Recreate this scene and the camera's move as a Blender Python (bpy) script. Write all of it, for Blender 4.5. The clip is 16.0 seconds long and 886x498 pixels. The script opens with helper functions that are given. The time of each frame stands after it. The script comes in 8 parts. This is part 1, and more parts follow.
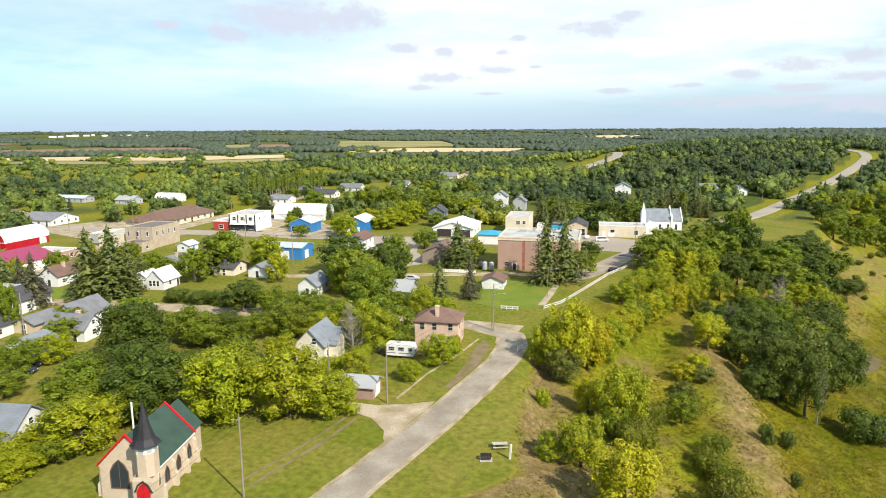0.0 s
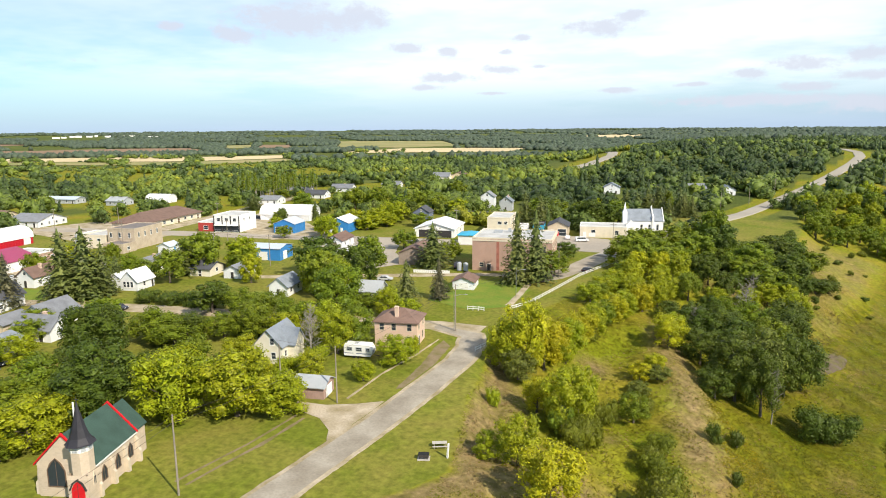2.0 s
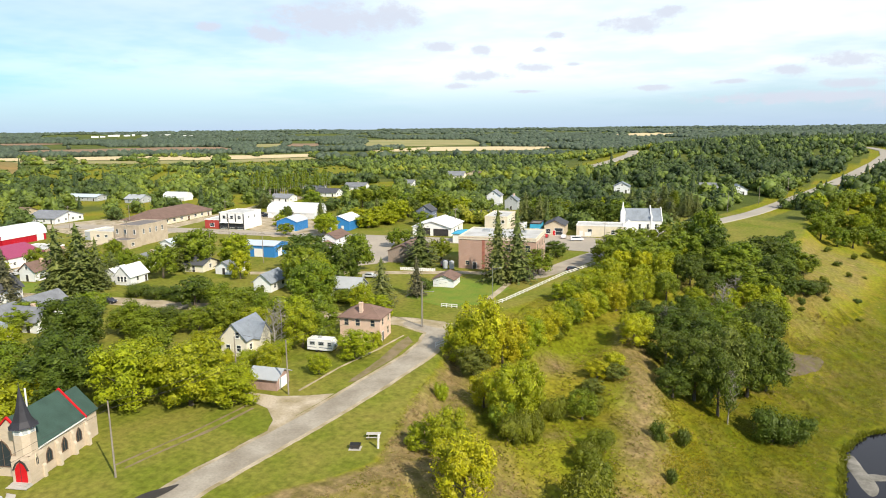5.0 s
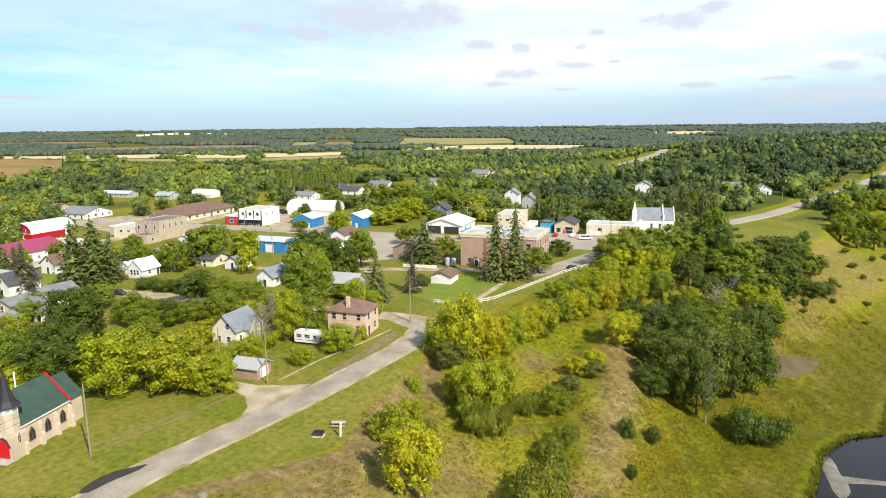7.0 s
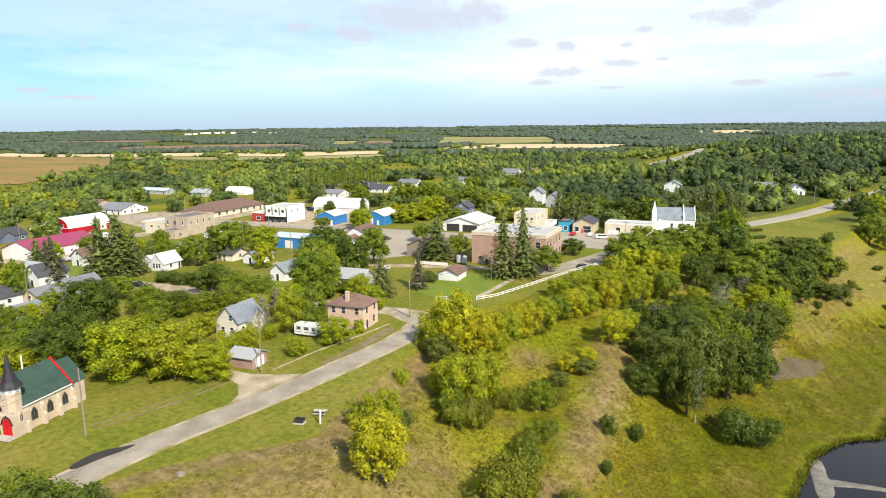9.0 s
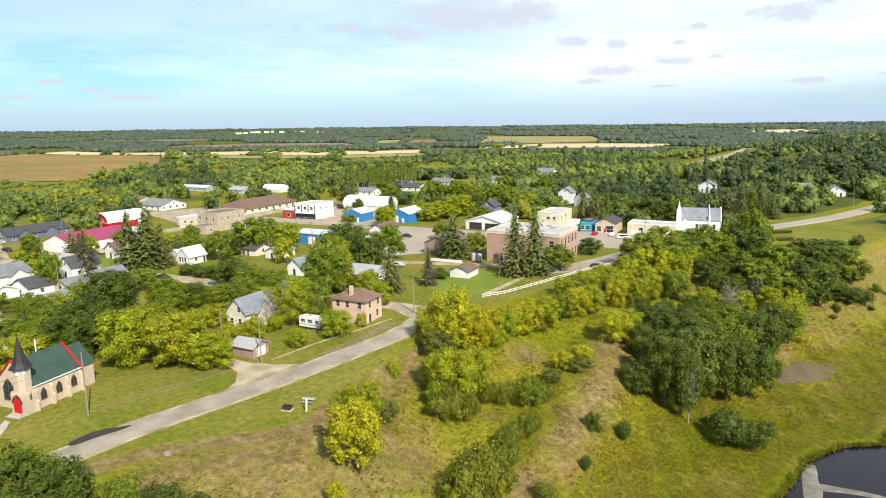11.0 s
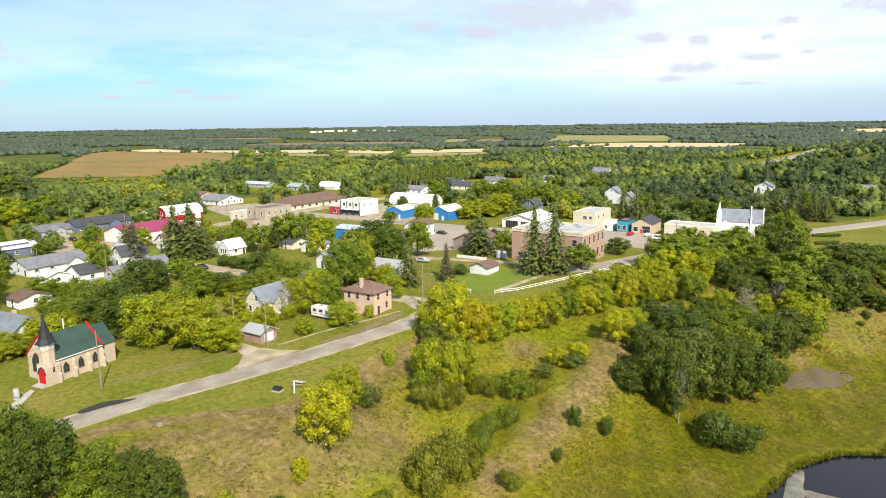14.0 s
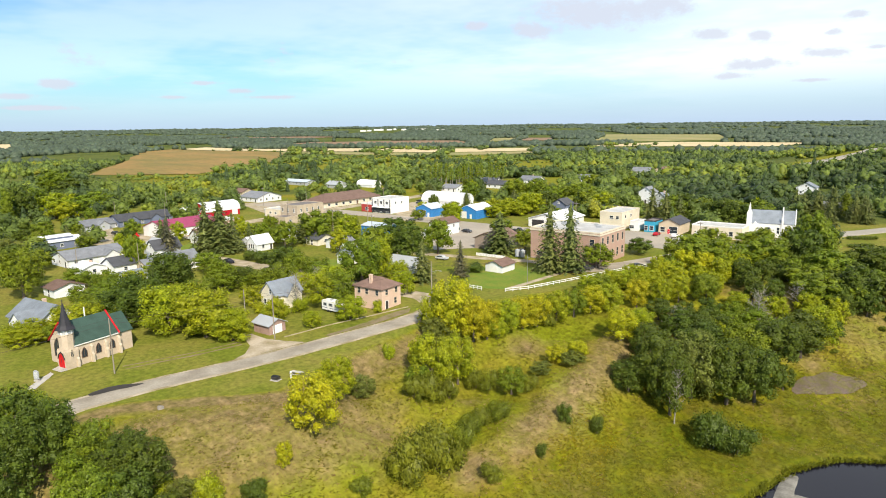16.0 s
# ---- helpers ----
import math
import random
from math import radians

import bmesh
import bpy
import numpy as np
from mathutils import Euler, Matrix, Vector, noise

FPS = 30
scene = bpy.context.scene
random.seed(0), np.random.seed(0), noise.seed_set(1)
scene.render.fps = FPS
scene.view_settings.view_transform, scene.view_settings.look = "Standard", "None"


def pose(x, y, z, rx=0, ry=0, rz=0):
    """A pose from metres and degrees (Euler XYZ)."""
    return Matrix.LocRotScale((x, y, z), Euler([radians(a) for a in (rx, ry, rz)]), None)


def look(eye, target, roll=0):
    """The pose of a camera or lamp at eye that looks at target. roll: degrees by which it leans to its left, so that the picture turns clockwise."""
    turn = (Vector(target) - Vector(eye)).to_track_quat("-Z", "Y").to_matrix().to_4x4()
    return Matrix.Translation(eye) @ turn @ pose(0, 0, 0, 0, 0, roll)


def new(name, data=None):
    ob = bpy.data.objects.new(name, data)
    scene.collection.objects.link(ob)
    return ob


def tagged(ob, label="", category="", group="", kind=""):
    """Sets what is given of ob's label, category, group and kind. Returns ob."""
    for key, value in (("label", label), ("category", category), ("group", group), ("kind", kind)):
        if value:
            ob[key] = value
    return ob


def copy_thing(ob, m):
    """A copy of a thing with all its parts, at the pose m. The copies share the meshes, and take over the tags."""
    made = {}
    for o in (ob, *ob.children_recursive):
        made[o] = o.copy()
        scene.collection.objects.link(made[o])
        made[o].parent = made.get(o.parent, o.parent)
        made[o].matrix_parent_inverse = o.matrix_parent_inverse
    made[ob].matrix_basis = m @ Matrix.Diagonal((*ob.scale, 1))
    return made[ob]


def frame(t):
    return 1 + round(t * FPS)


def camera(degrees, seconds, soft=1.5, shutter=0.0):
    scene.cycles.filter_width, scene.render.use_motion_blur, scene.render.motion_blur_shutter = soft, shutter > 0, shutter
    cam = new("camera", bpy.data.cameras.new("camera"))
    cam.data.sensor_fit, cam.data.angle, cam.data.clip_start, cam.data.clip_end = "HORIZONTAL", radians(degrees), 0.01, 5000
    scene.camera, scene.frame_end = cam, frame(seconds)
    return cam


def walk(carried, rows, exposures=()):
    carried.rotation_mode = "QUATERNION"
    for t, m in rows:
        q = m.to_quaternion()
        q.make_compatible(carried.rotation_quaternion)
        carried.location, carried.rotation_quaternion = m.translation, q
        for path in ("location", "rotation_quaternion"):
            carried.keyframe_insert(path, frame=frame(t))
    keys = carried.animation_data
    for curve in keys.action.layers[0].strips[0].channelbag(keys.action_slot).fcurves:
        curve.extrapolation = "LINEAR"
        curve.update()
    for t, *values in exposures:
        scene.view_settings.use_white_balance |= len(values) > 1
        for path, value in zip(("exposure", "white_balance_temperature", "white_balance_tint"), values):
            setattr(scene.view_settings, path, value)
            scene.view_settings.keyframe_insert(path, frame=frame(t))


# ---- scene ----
cam = camera(67.3, 16.0, 1.0)
METRES, EYE, TILT, LEAN, TURN = 85.0, 45.2, -2.393, -4.785, 27.7
ROWS = [
    (0.0, 0.0, 0.0, 0.0, -0.72, -7.99, 5.11),
    (0.5, 0.0229, -0.0031, -0.001, -0.69, -8.0, 5.16),
    (1.0, 0.0482, -0.0063, -0.0021, -0.63, -8.01, 5.21),
    (1.5, 0.0753, -0.0099, -0.0031, -0.54, -7.98, 5.26),
    (2.0, 0.1116, -0.0155, -0.0049, -0.38, -7.97, 5.26),
    (2.5, 0.1409, -0.0209, -0.0068, -0.23, -7.98, 5.29),
    (3.0, 0.1702, -0.026, -0.0087, 0.01, -7.97, 5.31),
    (3.5, 0.1999, -0.0317, -0.011, 0.34, -7.96, 5.33),
    (4.0, 0.2301, -0.0377, -0.0131, 1.08, -7.92, 5.3),
    (6.5, 0.3837, -0.0686, -0.0246, 4.62, -7.74, 5.19),
    (7.0, 0.4245, -0.0766, -0.028, 5.69, -7.69, 5.15),
    (7.5, 0.4552, -0.0825, -0.0308, 6.58, -7.63, 5.1),
    (8.0, 0.486, -0.0874, -0.0335, 7.49, -7.57, 5.08),
    (8.5, 0.5169, -0.092, -0.0365, 8.39, -7.51, 5.05),
    (9.0, 0.5475, -0.0963, -0.0396, 9.35, -7.46, 5.01),
    (11.5, 0.7033, -0.1072, -0.0551, 14.37, -7.1, 4.74),
    (12.0, 0.7349, -0.1084, -0.0577, 15.39, -7.03, 4.7),
    (12.5, 0.7666, -0.1093, -0.0606, 16.44, -6.97, 4.64),
    (13.0, 0.7984, -0.1099, -0.0637, 17.5, -6.88, 4.57),
    (13.5, 0.8302, -0.11, -0.0664, 18.54, -6.83, 4.49),
    (14.0, 0.862, -0.109, -0.0692, 19.58, -6.77, 4.41),
    (14.5, 0.8937, -0.1069, -0.0714, 20.63, -6.72, 4.35),
    (15.0, 0.9252, -0.104, -0.0736, 21.7, -6.66, 4.28),
    (15.5, 0.9562, -0.1, -0.076, 22.78, -6.6, 4.23),
    (16.0, 0.9869, -0.0954, -0.0785, 23.87, -6.55, 4.16),
]
walk(cam, [(t, pose(0, 0, EYE, TILT, LEAN, TURN) @ pose(METRES * x, METRES * y, METRES * z, 90 + pitch, roll, yaw)) for t, x, y, z, yaw, pitch, roll in ROWS])

# ---- light ----
SUN_FROM = Vector((0.92, -0.39, 0)).normalized()
SUN_UP = radians(40)
world = bpy.data.worlds.new("world")
scene.world = world
world.use_nodes = True


def sky_nodes():
    nt = world.node_tree
    nt.nodes.clear()
    N, L = nt.nodes.new, nt.links.new

    def m(op, a, b=None, c=None):
        n = N("ShaderNodeMath")
        n.operation = op
        for i, v in enumerate((a, b, c)):
            if v is None:
                continue
            if isinstance(v, (int, float)):
                n.inputs[i].default_value = v
            else:
                L(v, n.inputs[i])
        return n.outputs[0]

    def mix(fac, a, b):
        n = N("ShaderNodeMix")
        n.data_type = "RGBA"
        L(fac, n.inputs[0])
        for i, v in ((6, a), (7, b)):
            if isinstance(v, tuple):
                n.inputs[i].default_value = (*v, 1)
            else:
                L(v, n.inputs[i])
        return n.outputs[2]

    def noise_tex(vec, scale, detail, rough=0.55):
        n = N("ShaderNodeTexNoise")
        n.inputs["Scale"].default_value, n.inputs["Detail"].default_value, n.inputs["Roughness"].default_value = scale, detail, rough
        L(vec, n.inputs["Vector"])
        return n.outputs["Fac"]

    def ramp(v, lo, hi):
        n = N("ShaderNodeMapRange")
        n.interpolation_type = "SMOOTHSTEP"
        L(v, n.inputs[0])
        n.inputs[1].default_value, n.inputs[2].default_value = lo, hi
        return n.outputs[0]

    sky = N("ShaderNodeTexSky")
    sky.sky_type = "NISHITA"
    sky.sun_disc = False
    sky.sun_elevation = SUN_UP
    sky.sun_rotation = math.atan2(SUN_FROM.x, SUN_FROM.y)
    sky.air_density, sky.dust_density, sky.ozone_density = 1.0, 0.3, 1.5
    gain = N("ShaderNodeVectorMath")
    gain.operation = "MULTIPLY"
    L(sky.outputs[0], gain.inputs[0])
    gain.inputs[1].default_value = SKY_GAIN
    way = N("ShaderNodeTexCoord").outputs["Generated"]
    sep = N("ShaderNodeSeparateXYZ")
    L(way, sep.inputs[0])
    x, y, z = sep.outputs
    az = m("MULTIPLY", m("ARCTAN2", m("MULTIPLY", x, -1.0), y), 57.296)
    el = m("MULTIPLY", m("ARCSINE", z), 57.296)
    # cloud sheet on a flat layer
    flat = N("ShaderNodeCombineXYZ")
    den = m("ADD", m("MAXIMUM", z, 0.0), 0.10)
    L(m("DIVIDE", x, den), flat.inputs[0])
    L(m("DIVIDE", y, den), flat.inputs[1])
    ang = N("ShaderNodeCombineXYZ")
    L(az, ang.inputs[0])
    L(m("MULTIPLY", el, 1.7), ang.inputs[1])
    veil = ramp(noise_tex(flat.outputs[0], 0.42, 5, 0.6), 0.36, 0.60)
    # a broad pale sheet over the middle of the view, open blue to the west
    off = m("SUBTRACT", az, 24.0)
    wide = m("ADD", m("POWER", m("DIVIDE", m("MAXIMUM", off, 0.0), 26.0), 2.0), m("POWER", m("ABSOLUTE", m("DIVIDE", m("MINIMUM", off, 0.0), 52.0)), 2.0))
    sheet = m("EXPONENT", m("MULTIPLY", wide, -1.0))
    lift = ramp(el, 0.3, 5.0)
    veil = m("MINIMUM", m("ADD", m("MULTIPLY", veil, 0.38), m("MULTIPLY", sheet, 0.72)), 1.0)
    veil = m("MULTIPLY", veil, m("ADD", m("MULTIPLY", lift, 0.75), 0.25))
    col = mix(m("MULTIPLY", veil, 0.92), gain.outputs[0], VEIL)
    col = mix(m("MULTIPLY", m("SUBTRACT", 1.0, ramp(el, -1.0, 4.5)), 0.75), col, HORIZON)
    # small grey fair-weather clouds
    puff = noise_tex(ang.outputs[0], 0.55, 8, 0.68)
    total = None
    for a0, e0, wa, we in CLOUDS:
        d = m("ADD", m("POWER", m("ABSOLUTE", m("DIVIDE", m("SUBTRACT", az, a0), wa * 1.15)), 2.0), m("POWER", m("ABSOLUTE", m("DIVIDE", m("SUBTRACT", el, e0), we * 1.1)), 2.0))
        g = m("EXPONENT", m("MULTIPLY", d, -1.0))
        total = g if total is None else m("MAXIMUM", total, g)
    scatter = m("MULTIPLY", ramp(noise_tex(ang.outputs[0], 0.16, 3, 0.5), 0.55, 0.75), m("MULTIPLY", ramp(el, 1.5, 4.0), 0.45))
    body = m("ADD", m("MAXIMUM", total, scatter), m("MULTIPLY", m("SUBTRACT", puff, 0.5), 1.9))
    mask = ramp(body, 0.26, 0.9)
    col = mix(m("MULTIPLY", mask, 0.82), col, PUFF)
    bg = N("ShaderNodeBackground")
    L(col, bg.inputs[0])
    bg.inputs[1].default_value = 1.0
    L(bg.outputs[0], N("ShaderNodeOutputWorld").inputs[0])


SKY_GAIN = (0.052, 0.080, 0.098)
HORIZON = (0.42, 0.53, 0.76)
VEIL = (0.89, 0.95, 0.97)
PUFF = (0.56, 0.59, 0.68)
CLOUDS = [(38.8, 8.6, 5.0, 1.46), (43.9, 7.4, 1.8, 0.78), (48.4, 7.8, 1.0, 0.39), (33.8, 8.9, 2.3, 1.17), (14.3, 7.8, 2.6, 0.68), (11.9, 8.6, 1.3, 0.49), (30.0, 6.4, 1.7, 0.44), (26.7, 6.2, 0.9, 0.54), (20.4, 7.2, 0.7, 0.29), (21.9, 6.1, 0.8, 0.29), (22.5, 4.7, 1.6, 0.44), (26.7, 4.1, 2.4, 0.44), (28.6, 3.3, 1.5, 0.29), (19.0, 4.9, 0.7, 0.19), (-0.6, 4.5, 2.4, 0.54), (3.3, 3.9, 1.8, 0.39), (-4.6, 4.9, 1.7, 0.58), (7.0, 3.2, 1.3, 0.19), (-0.8, 2.8, 1.9, 0.39), (-5.0, 3.5, 2.1, 0.39), (13.0, 2.9, 1.9, 0.24), (1.6, 1.9, 7.5, 0.49), (-5.3, 1.5, 3.7, 0.68), (22.7, 2.8, 1.5, 0.15), (80.5, 3.2, 1.6, 0.39), (70.5, 3.4, 1.2, 0.19), (67.8, 2.8, 1.1, 0.24), (72.7, 2.3, 1.2, 0.15), (83.6, 2.3, 1.5, 0.24), (65.4, 2.3, 1.9, 0.15), (82.3, 1.5, 2.5, 0.19)]
sky_nodes()
sun = new("sun", bpy.data.lights.new("sun", "SUN"))
sun.data.energy, sun.data.angle, sun.data.color = 4.8, radians(0.53), (1.0, 0.90, 0.74)
sun.matrix_world = look(SUN_FROM * 300 * math.cos(SUN_UP) + Vector((0, 0, 300 * math.sin(SUN_UP))), (0, 0, 0))
scene.view_settings.exposure = 0.38

# ---- ground shape ----
EDGE_Y = [-400, 0, 40, 60, 75, 100, 122, 150, 180, 200, 219, 235, 270, 320, 400, 600, 1000, 5000]
EDGE_X = [-60, -40, -35, -34, -29, -38, -45, -47, -41, -26, -9, 0, 11, 16, 17, 75, 130, 900]
BANK_Y = [-400, 0, 100, 130, 150, 160, 166, 200, 226, 300, 400, 1000, 5000]
BANK_X = [10, 14, 25, 30, 30.5, 34, 40, 43, 45, 62, 95, 230, 1100]


def smooth(u):
    u = np.clip(u, 0.0, 1.0)
    return u * u * (3 - 2 * u)


def height(x, y):
    """Height of the ground: flat town, bluff down to the river, wooded hill beyond, far upland."""
    x, y = np.asarray(x, float), np.asarray(y, float)
    edge = np.interp(y, EDGE_Y, EDGE_X)
    bank = np.interp(y, BANK_Y, BANK_X)
    s = (x - edge) / (bank - edge)
    z = -16.3 * smooth(s)
    spur = np.exp(-(((x + 1.5 + 0.28 * (y - 120)) / 7.0) ** 2)) * smooth((y - 92) / 18) * smooth((172 - y) / 25)
    z = z + 3.6 * spur
    gully = np.exp(-(((x + 21 + 0.1 * (y - 120)) / 8.0) ** 2)) * smooth((y - 105) / 12) * smooth((165 - y) / 20)
    z = z - 1.6 * gully
    rough = np.sin(x * 0.31 + 1.7 * np.sin(y * 0.13)) * np.sin(y * 0.27 + 1.3 * np.sin(x * 0.17)) + 0.5 * np.sin(x * 0.83 + y * 0.61)
    z = z + 0.45 * rough * smooth(s * 6) * smooth((1.0 - s) * 6)
    z = z - 1.9 * smooth((x - bank) / 4.0 + 0.35)
    steep = 5.0 * smooth((y - 250) / 25) * smooth((430 - y) / 40) * smooth((x - edge) / 9) + 2.6 * smooth((y - 82) / 12) * smooth((135 - y) / 10) * smooth((x - edge - 1) / 6)
    z = z - steep * (1 - smooth(s))
    hill = 24.0 * smooth((y - 330) / 450) * smooth((x + 350) / 300)
    z = z - 1.2 * smooth((128 - y) / 55) * smooth((0.3 - s) / 0.3)
    far = np.hypot(x, y)
    upland = 28.0 * smooth((far - 1300) / 3900)
    roll = 2.2 * np.sin(x * 0.009 + 1.0) * np.sin(y * 0.007 + 0.4) * smooth((far - 420) / 500)
    return z + np.maximum(hill, upland) + roll


# ---- materials ----
def mat(name, base, rough=0.8, vary=0.15, scale=2.0, fine=25.0, bump=0.0, metal=0.0, second=None, stretch=(1, 1, 1), per="none", spread=0.2, hue=0.0):
    """A surface with two scales of variation. second: a colour for large patches. per: 'object' or 'island' for random tone."""
    ma = bpy.data.materials.new(name)
    ma.use_nodes = True
    nt = ma.node_tree
    N, L = nt.nodes.new, nt.links.new
    bsdf = nt.nodes["Principled BSDF"]
    co = N("ShaderNodeTexCoord").outputs["Object"]
    mp = N("ShaderNodeMapping")
    mp.inputs["Scale"].default_value = stretch
    L(co, mp.inputs[0])
    big, small = N("ShaderNodeTexNoise"), N("ShaderNodeTexNoise")
    for n, s, d in ((big, scale, 5), (small, fine, 3)):
        n.inputs["Scale"].default_value, n.inputs["Detail"].default_value = s, d
        L(mp.outputs[0], n.inputs["Vector"])
    two = N("ShaderNodeMix")
    two.data_type = "RGBA"
    two.inputs[6].default_value = (*base, 1)
    two.inputs[7].default_value = (*(second or [c * (1 - vary * 1.5) for c in base]), 1)
    r = N("ShaderNodeMapRange")
    r.inputs[1].default_value, r.inputs[2].default_value = 0.38, 0.66
    L(big.outputs["Fac"], r.inputs[0])
    L(r.outputs[0], two.inputs[0])
    hsv = N("ShaderNodeHueSaturation")
    L(two.outputs[2], hsv.inputs["Color"])
    v = N("ShaderNodeMapRange")
    v.inputs[1].default_value, v.inputs[2].default_value, v.inputs[3].default_value, v.inputs[4].default_value = 0.25, 0.75, 1 - vary, 1 + vary
    L(small.outputs["Fac"], v.inputs[0])
    value = v.outputs[0]
    if per != "none":
        rnd = N("ShaderNodeObjectInfo").outputs["Random"] if per == "object" else N("ShaderNodeNewGeometry").outputs["Random Per Island"]
        q = N("ShaderNodeMapRange")
        q.inputs[3].default_value, q.inputs[4].default_value = 1 - spread, 1 + spread
        L(rnd, q.inputs[0])
        mm = N("ShaderNodeMath")
        mm.operation = "MULTIPLY"
        L(q.outputs[0], mm.inputs[0])
        L(value, mm.inputs[1])
        value = mm.outputs[0]
        if hue:
            h = N("ShaderNodeMapRange")
            h.inputs[3].default_value, h.inputs[4].default_value = 0.5 - hue, 0.5 + hue
            L(N("ShaderNodeObjectInfo").outputs["Random"], h.inputs[0])
            L(h.outputs[0], hsv.inputs["Hue"])
    L(value, hsv.inputs["Value"])
    L(hsv.outputs[0], bsdf.inputs["Base Color"])
    bsdf.inputs["Roughness"].default_value, bsdf.inputs["Metallic"].default_value = rough, metal
    bsdf.inputs["Specular IOR Level"].default_value = 0.3
    if bump:
        b = N("ShaderNodeBump")
        b.inputs["Strength"].default_value, b.inputs["Distance"].default_value = 0.6, bump
        L(small.outputs["Fac"], b.inputs["Height"])
        L(b.outputs[0], bsdf.inputs["Normal"])
    return ma


def leaf_mat(name, base, second, spread=0.34, hue=0.01, sheer=0.27):
    """Leaves: tone by leaf and by tree, some light let through."""
    ma = mat(name, [c * 0.88 for c in base], 0.55, 0.32, 0.35, 5.0, second=[c * 0.86 for c in second], per="island", spread=spread, hue=hue)
    nt = ma.node_tree
    N, L = nt.nodes.new, nt.links.new
    bsdf, out = nt.nodes["Principled BSDF"], nt.nodes["Material Output"]
    t, s = N("ShaderNodeBsdfTranslucent"), N("ShaderNodeMixShader")
    L(bsdf.inputs["Base Color"].links[0].from_socket, t.inputs[0])
    s.inputs[0].default_value = sheer
    L(bsdf.outputs[0], s.inputs[1])
    L(t.outputs[0], s.inputs[2])
    L(s.outputs[0], out.inputs[0])
    return ma


def lined(ma, scale, depth, axis="Z", dark=0.75):
    """Adds evenly spaced lines (siding, ribs, courses) to a material."""
    nt = ma.node_tree
    N, L = nt.nodes.new, nt.links.new
    bsdf = nt.nodes["Principled BSDF"]
    w = N("ShaderNodeTexWave")
    w.wave_type, w.bands_direction, w.wave_profile = "BANDS", axis, "SAW"
    w.inputs["Scale"].default_value = scale
    L(N("ShaderNodeTexCoord").outputs["Object"], w.inputs[0])
    r = N("ShaderNodeMapRange")
    r.inputs[1].default_value, r.inputs[2].default_value, r.inputs[3].default_value = 0.0, 0.25, dark
    L(w.outputs["Fac"], r.inputs[0])
    mx = N("ShaderNodeMix")
    mx.data_type, mx.blend_type = "RGBA", "MULTIPLY"
    mx.inputs[0].default_value = 1.0
    L(bsdf.inputs["Base Color"].links[0].from_socket, mx.inputs[6])
    L(r.outputs[0], mx.inputs[7])
    L(mx.outputs[2], bsdf.inputs["Base Color"])
    b = N("ShaderNodeBump")
    b.inputs["Distance"].default_value = depth
    L(w.outputs["Fac"], b.inputs["Height"])
    L(b.outputs[0], bsdf.inputs["Normal"])
    return ma


def masonry(name, a, b, mortar, w, h, rough=0.9, bump=0.01):
    """Brick or cut-stone courses of real size."""
    ma = mat(name, a, rough, 0.14, 0.35, 9.0)
    nt = ma.node_tree
    N, L = nt.nodes.new, nt.links.new
    bsdf = nt.nodes["Principled BSDF"]
    br = N("ShaderNodeTexBrick")
    br.inputs["Color1"].default_value, br.inputs["Color2"].default_value, br.inputs["Mortar"].default_value = (*a, 1), (*b, 1), (*mortar, 1)
    br.inputs["Scale"].default_value, br.inputs["Brick Width"].default_value, br.inputs["Row Height"].default_value = 1.0, w, h
    br.inputs["Mortar Size"].default_value = 0.012
    sep, com, add = N("ShaderNodeSeparateXYZ"), N("ShaderNodeCombineXYZ"), N("ShaderNodeMath")
    L(N("ShaderNodeTexCoord").outputs["Object"], sep.inputs[0])
    L(sep.outputs[0], add.inputs[0])
    L(sep.outputs[1], add.inputs[1])
    L(add.outputs[0], com.inputs[0])
    L(sep.outputs[2], com.inputs[1])
    L(com.outputs[0], br.inputs["Vector"])
    mx = N("ShaderNodeMix")
    mx.data_type = "RGBA"
    mx.inputs[0].default_value = 0.6
    L(bsdf.inputs["Base Color"].links[0].from_socket, mx.inputs[6])
    L(br.outputs["Color"], mx.inputs[7])
    L(mx.outputs[2], bsdf.inputs["Base Color"])
    bp = N("ShaderNodeBump")
    bp.inputs["Distance"].default_value = bump
    L(br.outputs["Fac"], bp.inputs["Height"])
    bp.invert = True
    L(bp.outputs[0], bsdf.inputs["Normal"])
    return ma


def siding(name, base):
    return lined(mat(name, base, 0.6, 0.05, 0.5, 8.0, per="object", spread=0.05), 2.6, 0.01, dark=0.86)


def shingle(name, base):
    return lined(mat(name, base, 0.9, 0.22, 0.45, 14.0, per="object", spread=0.12, second=[c * 0.78 for c in base]), 1.6, 0.01, dark=0.85)


def sheet_metal(name, base, rough=0.4, axis="Y"):
    return lined(mat(name, base, rough, 0.05, 0.3, 6.0), 1.2, 0.02, axis, 0.9)


M_WHITE = siding("white_siding", (0.77, 0.78, 0.795))
M_CREAM = siding("cream_siding", (0.76, 0.71, 0.58))
M_BLUEGREY = siding("slate_blue_siding", (0.17, 0.20, 0.29))
M_GREYSIDE = siding("grey_siding", (0.42, 0.44, 0.46))
M_TANSIDE = siding("tan_siding", (0.60, 0.50, 0.36))
M_BEIGE = mat("beige_stucco", (0.50, 0.415, 0.315), 0.9, 0.16, 0.5, 12, 0.01, second=(0.43, 0.35, 0.265))
M_CREAMST = mat("cream_stucco", (0.72, 0.64, 0.50), 0.9, 0.08, 0.4, 12, 0.01)
M_WHITEST = mat("white_stucco", (0.80, 0.79, 0.77), 0.85, 0.06, 0.4, 12, 0.01)
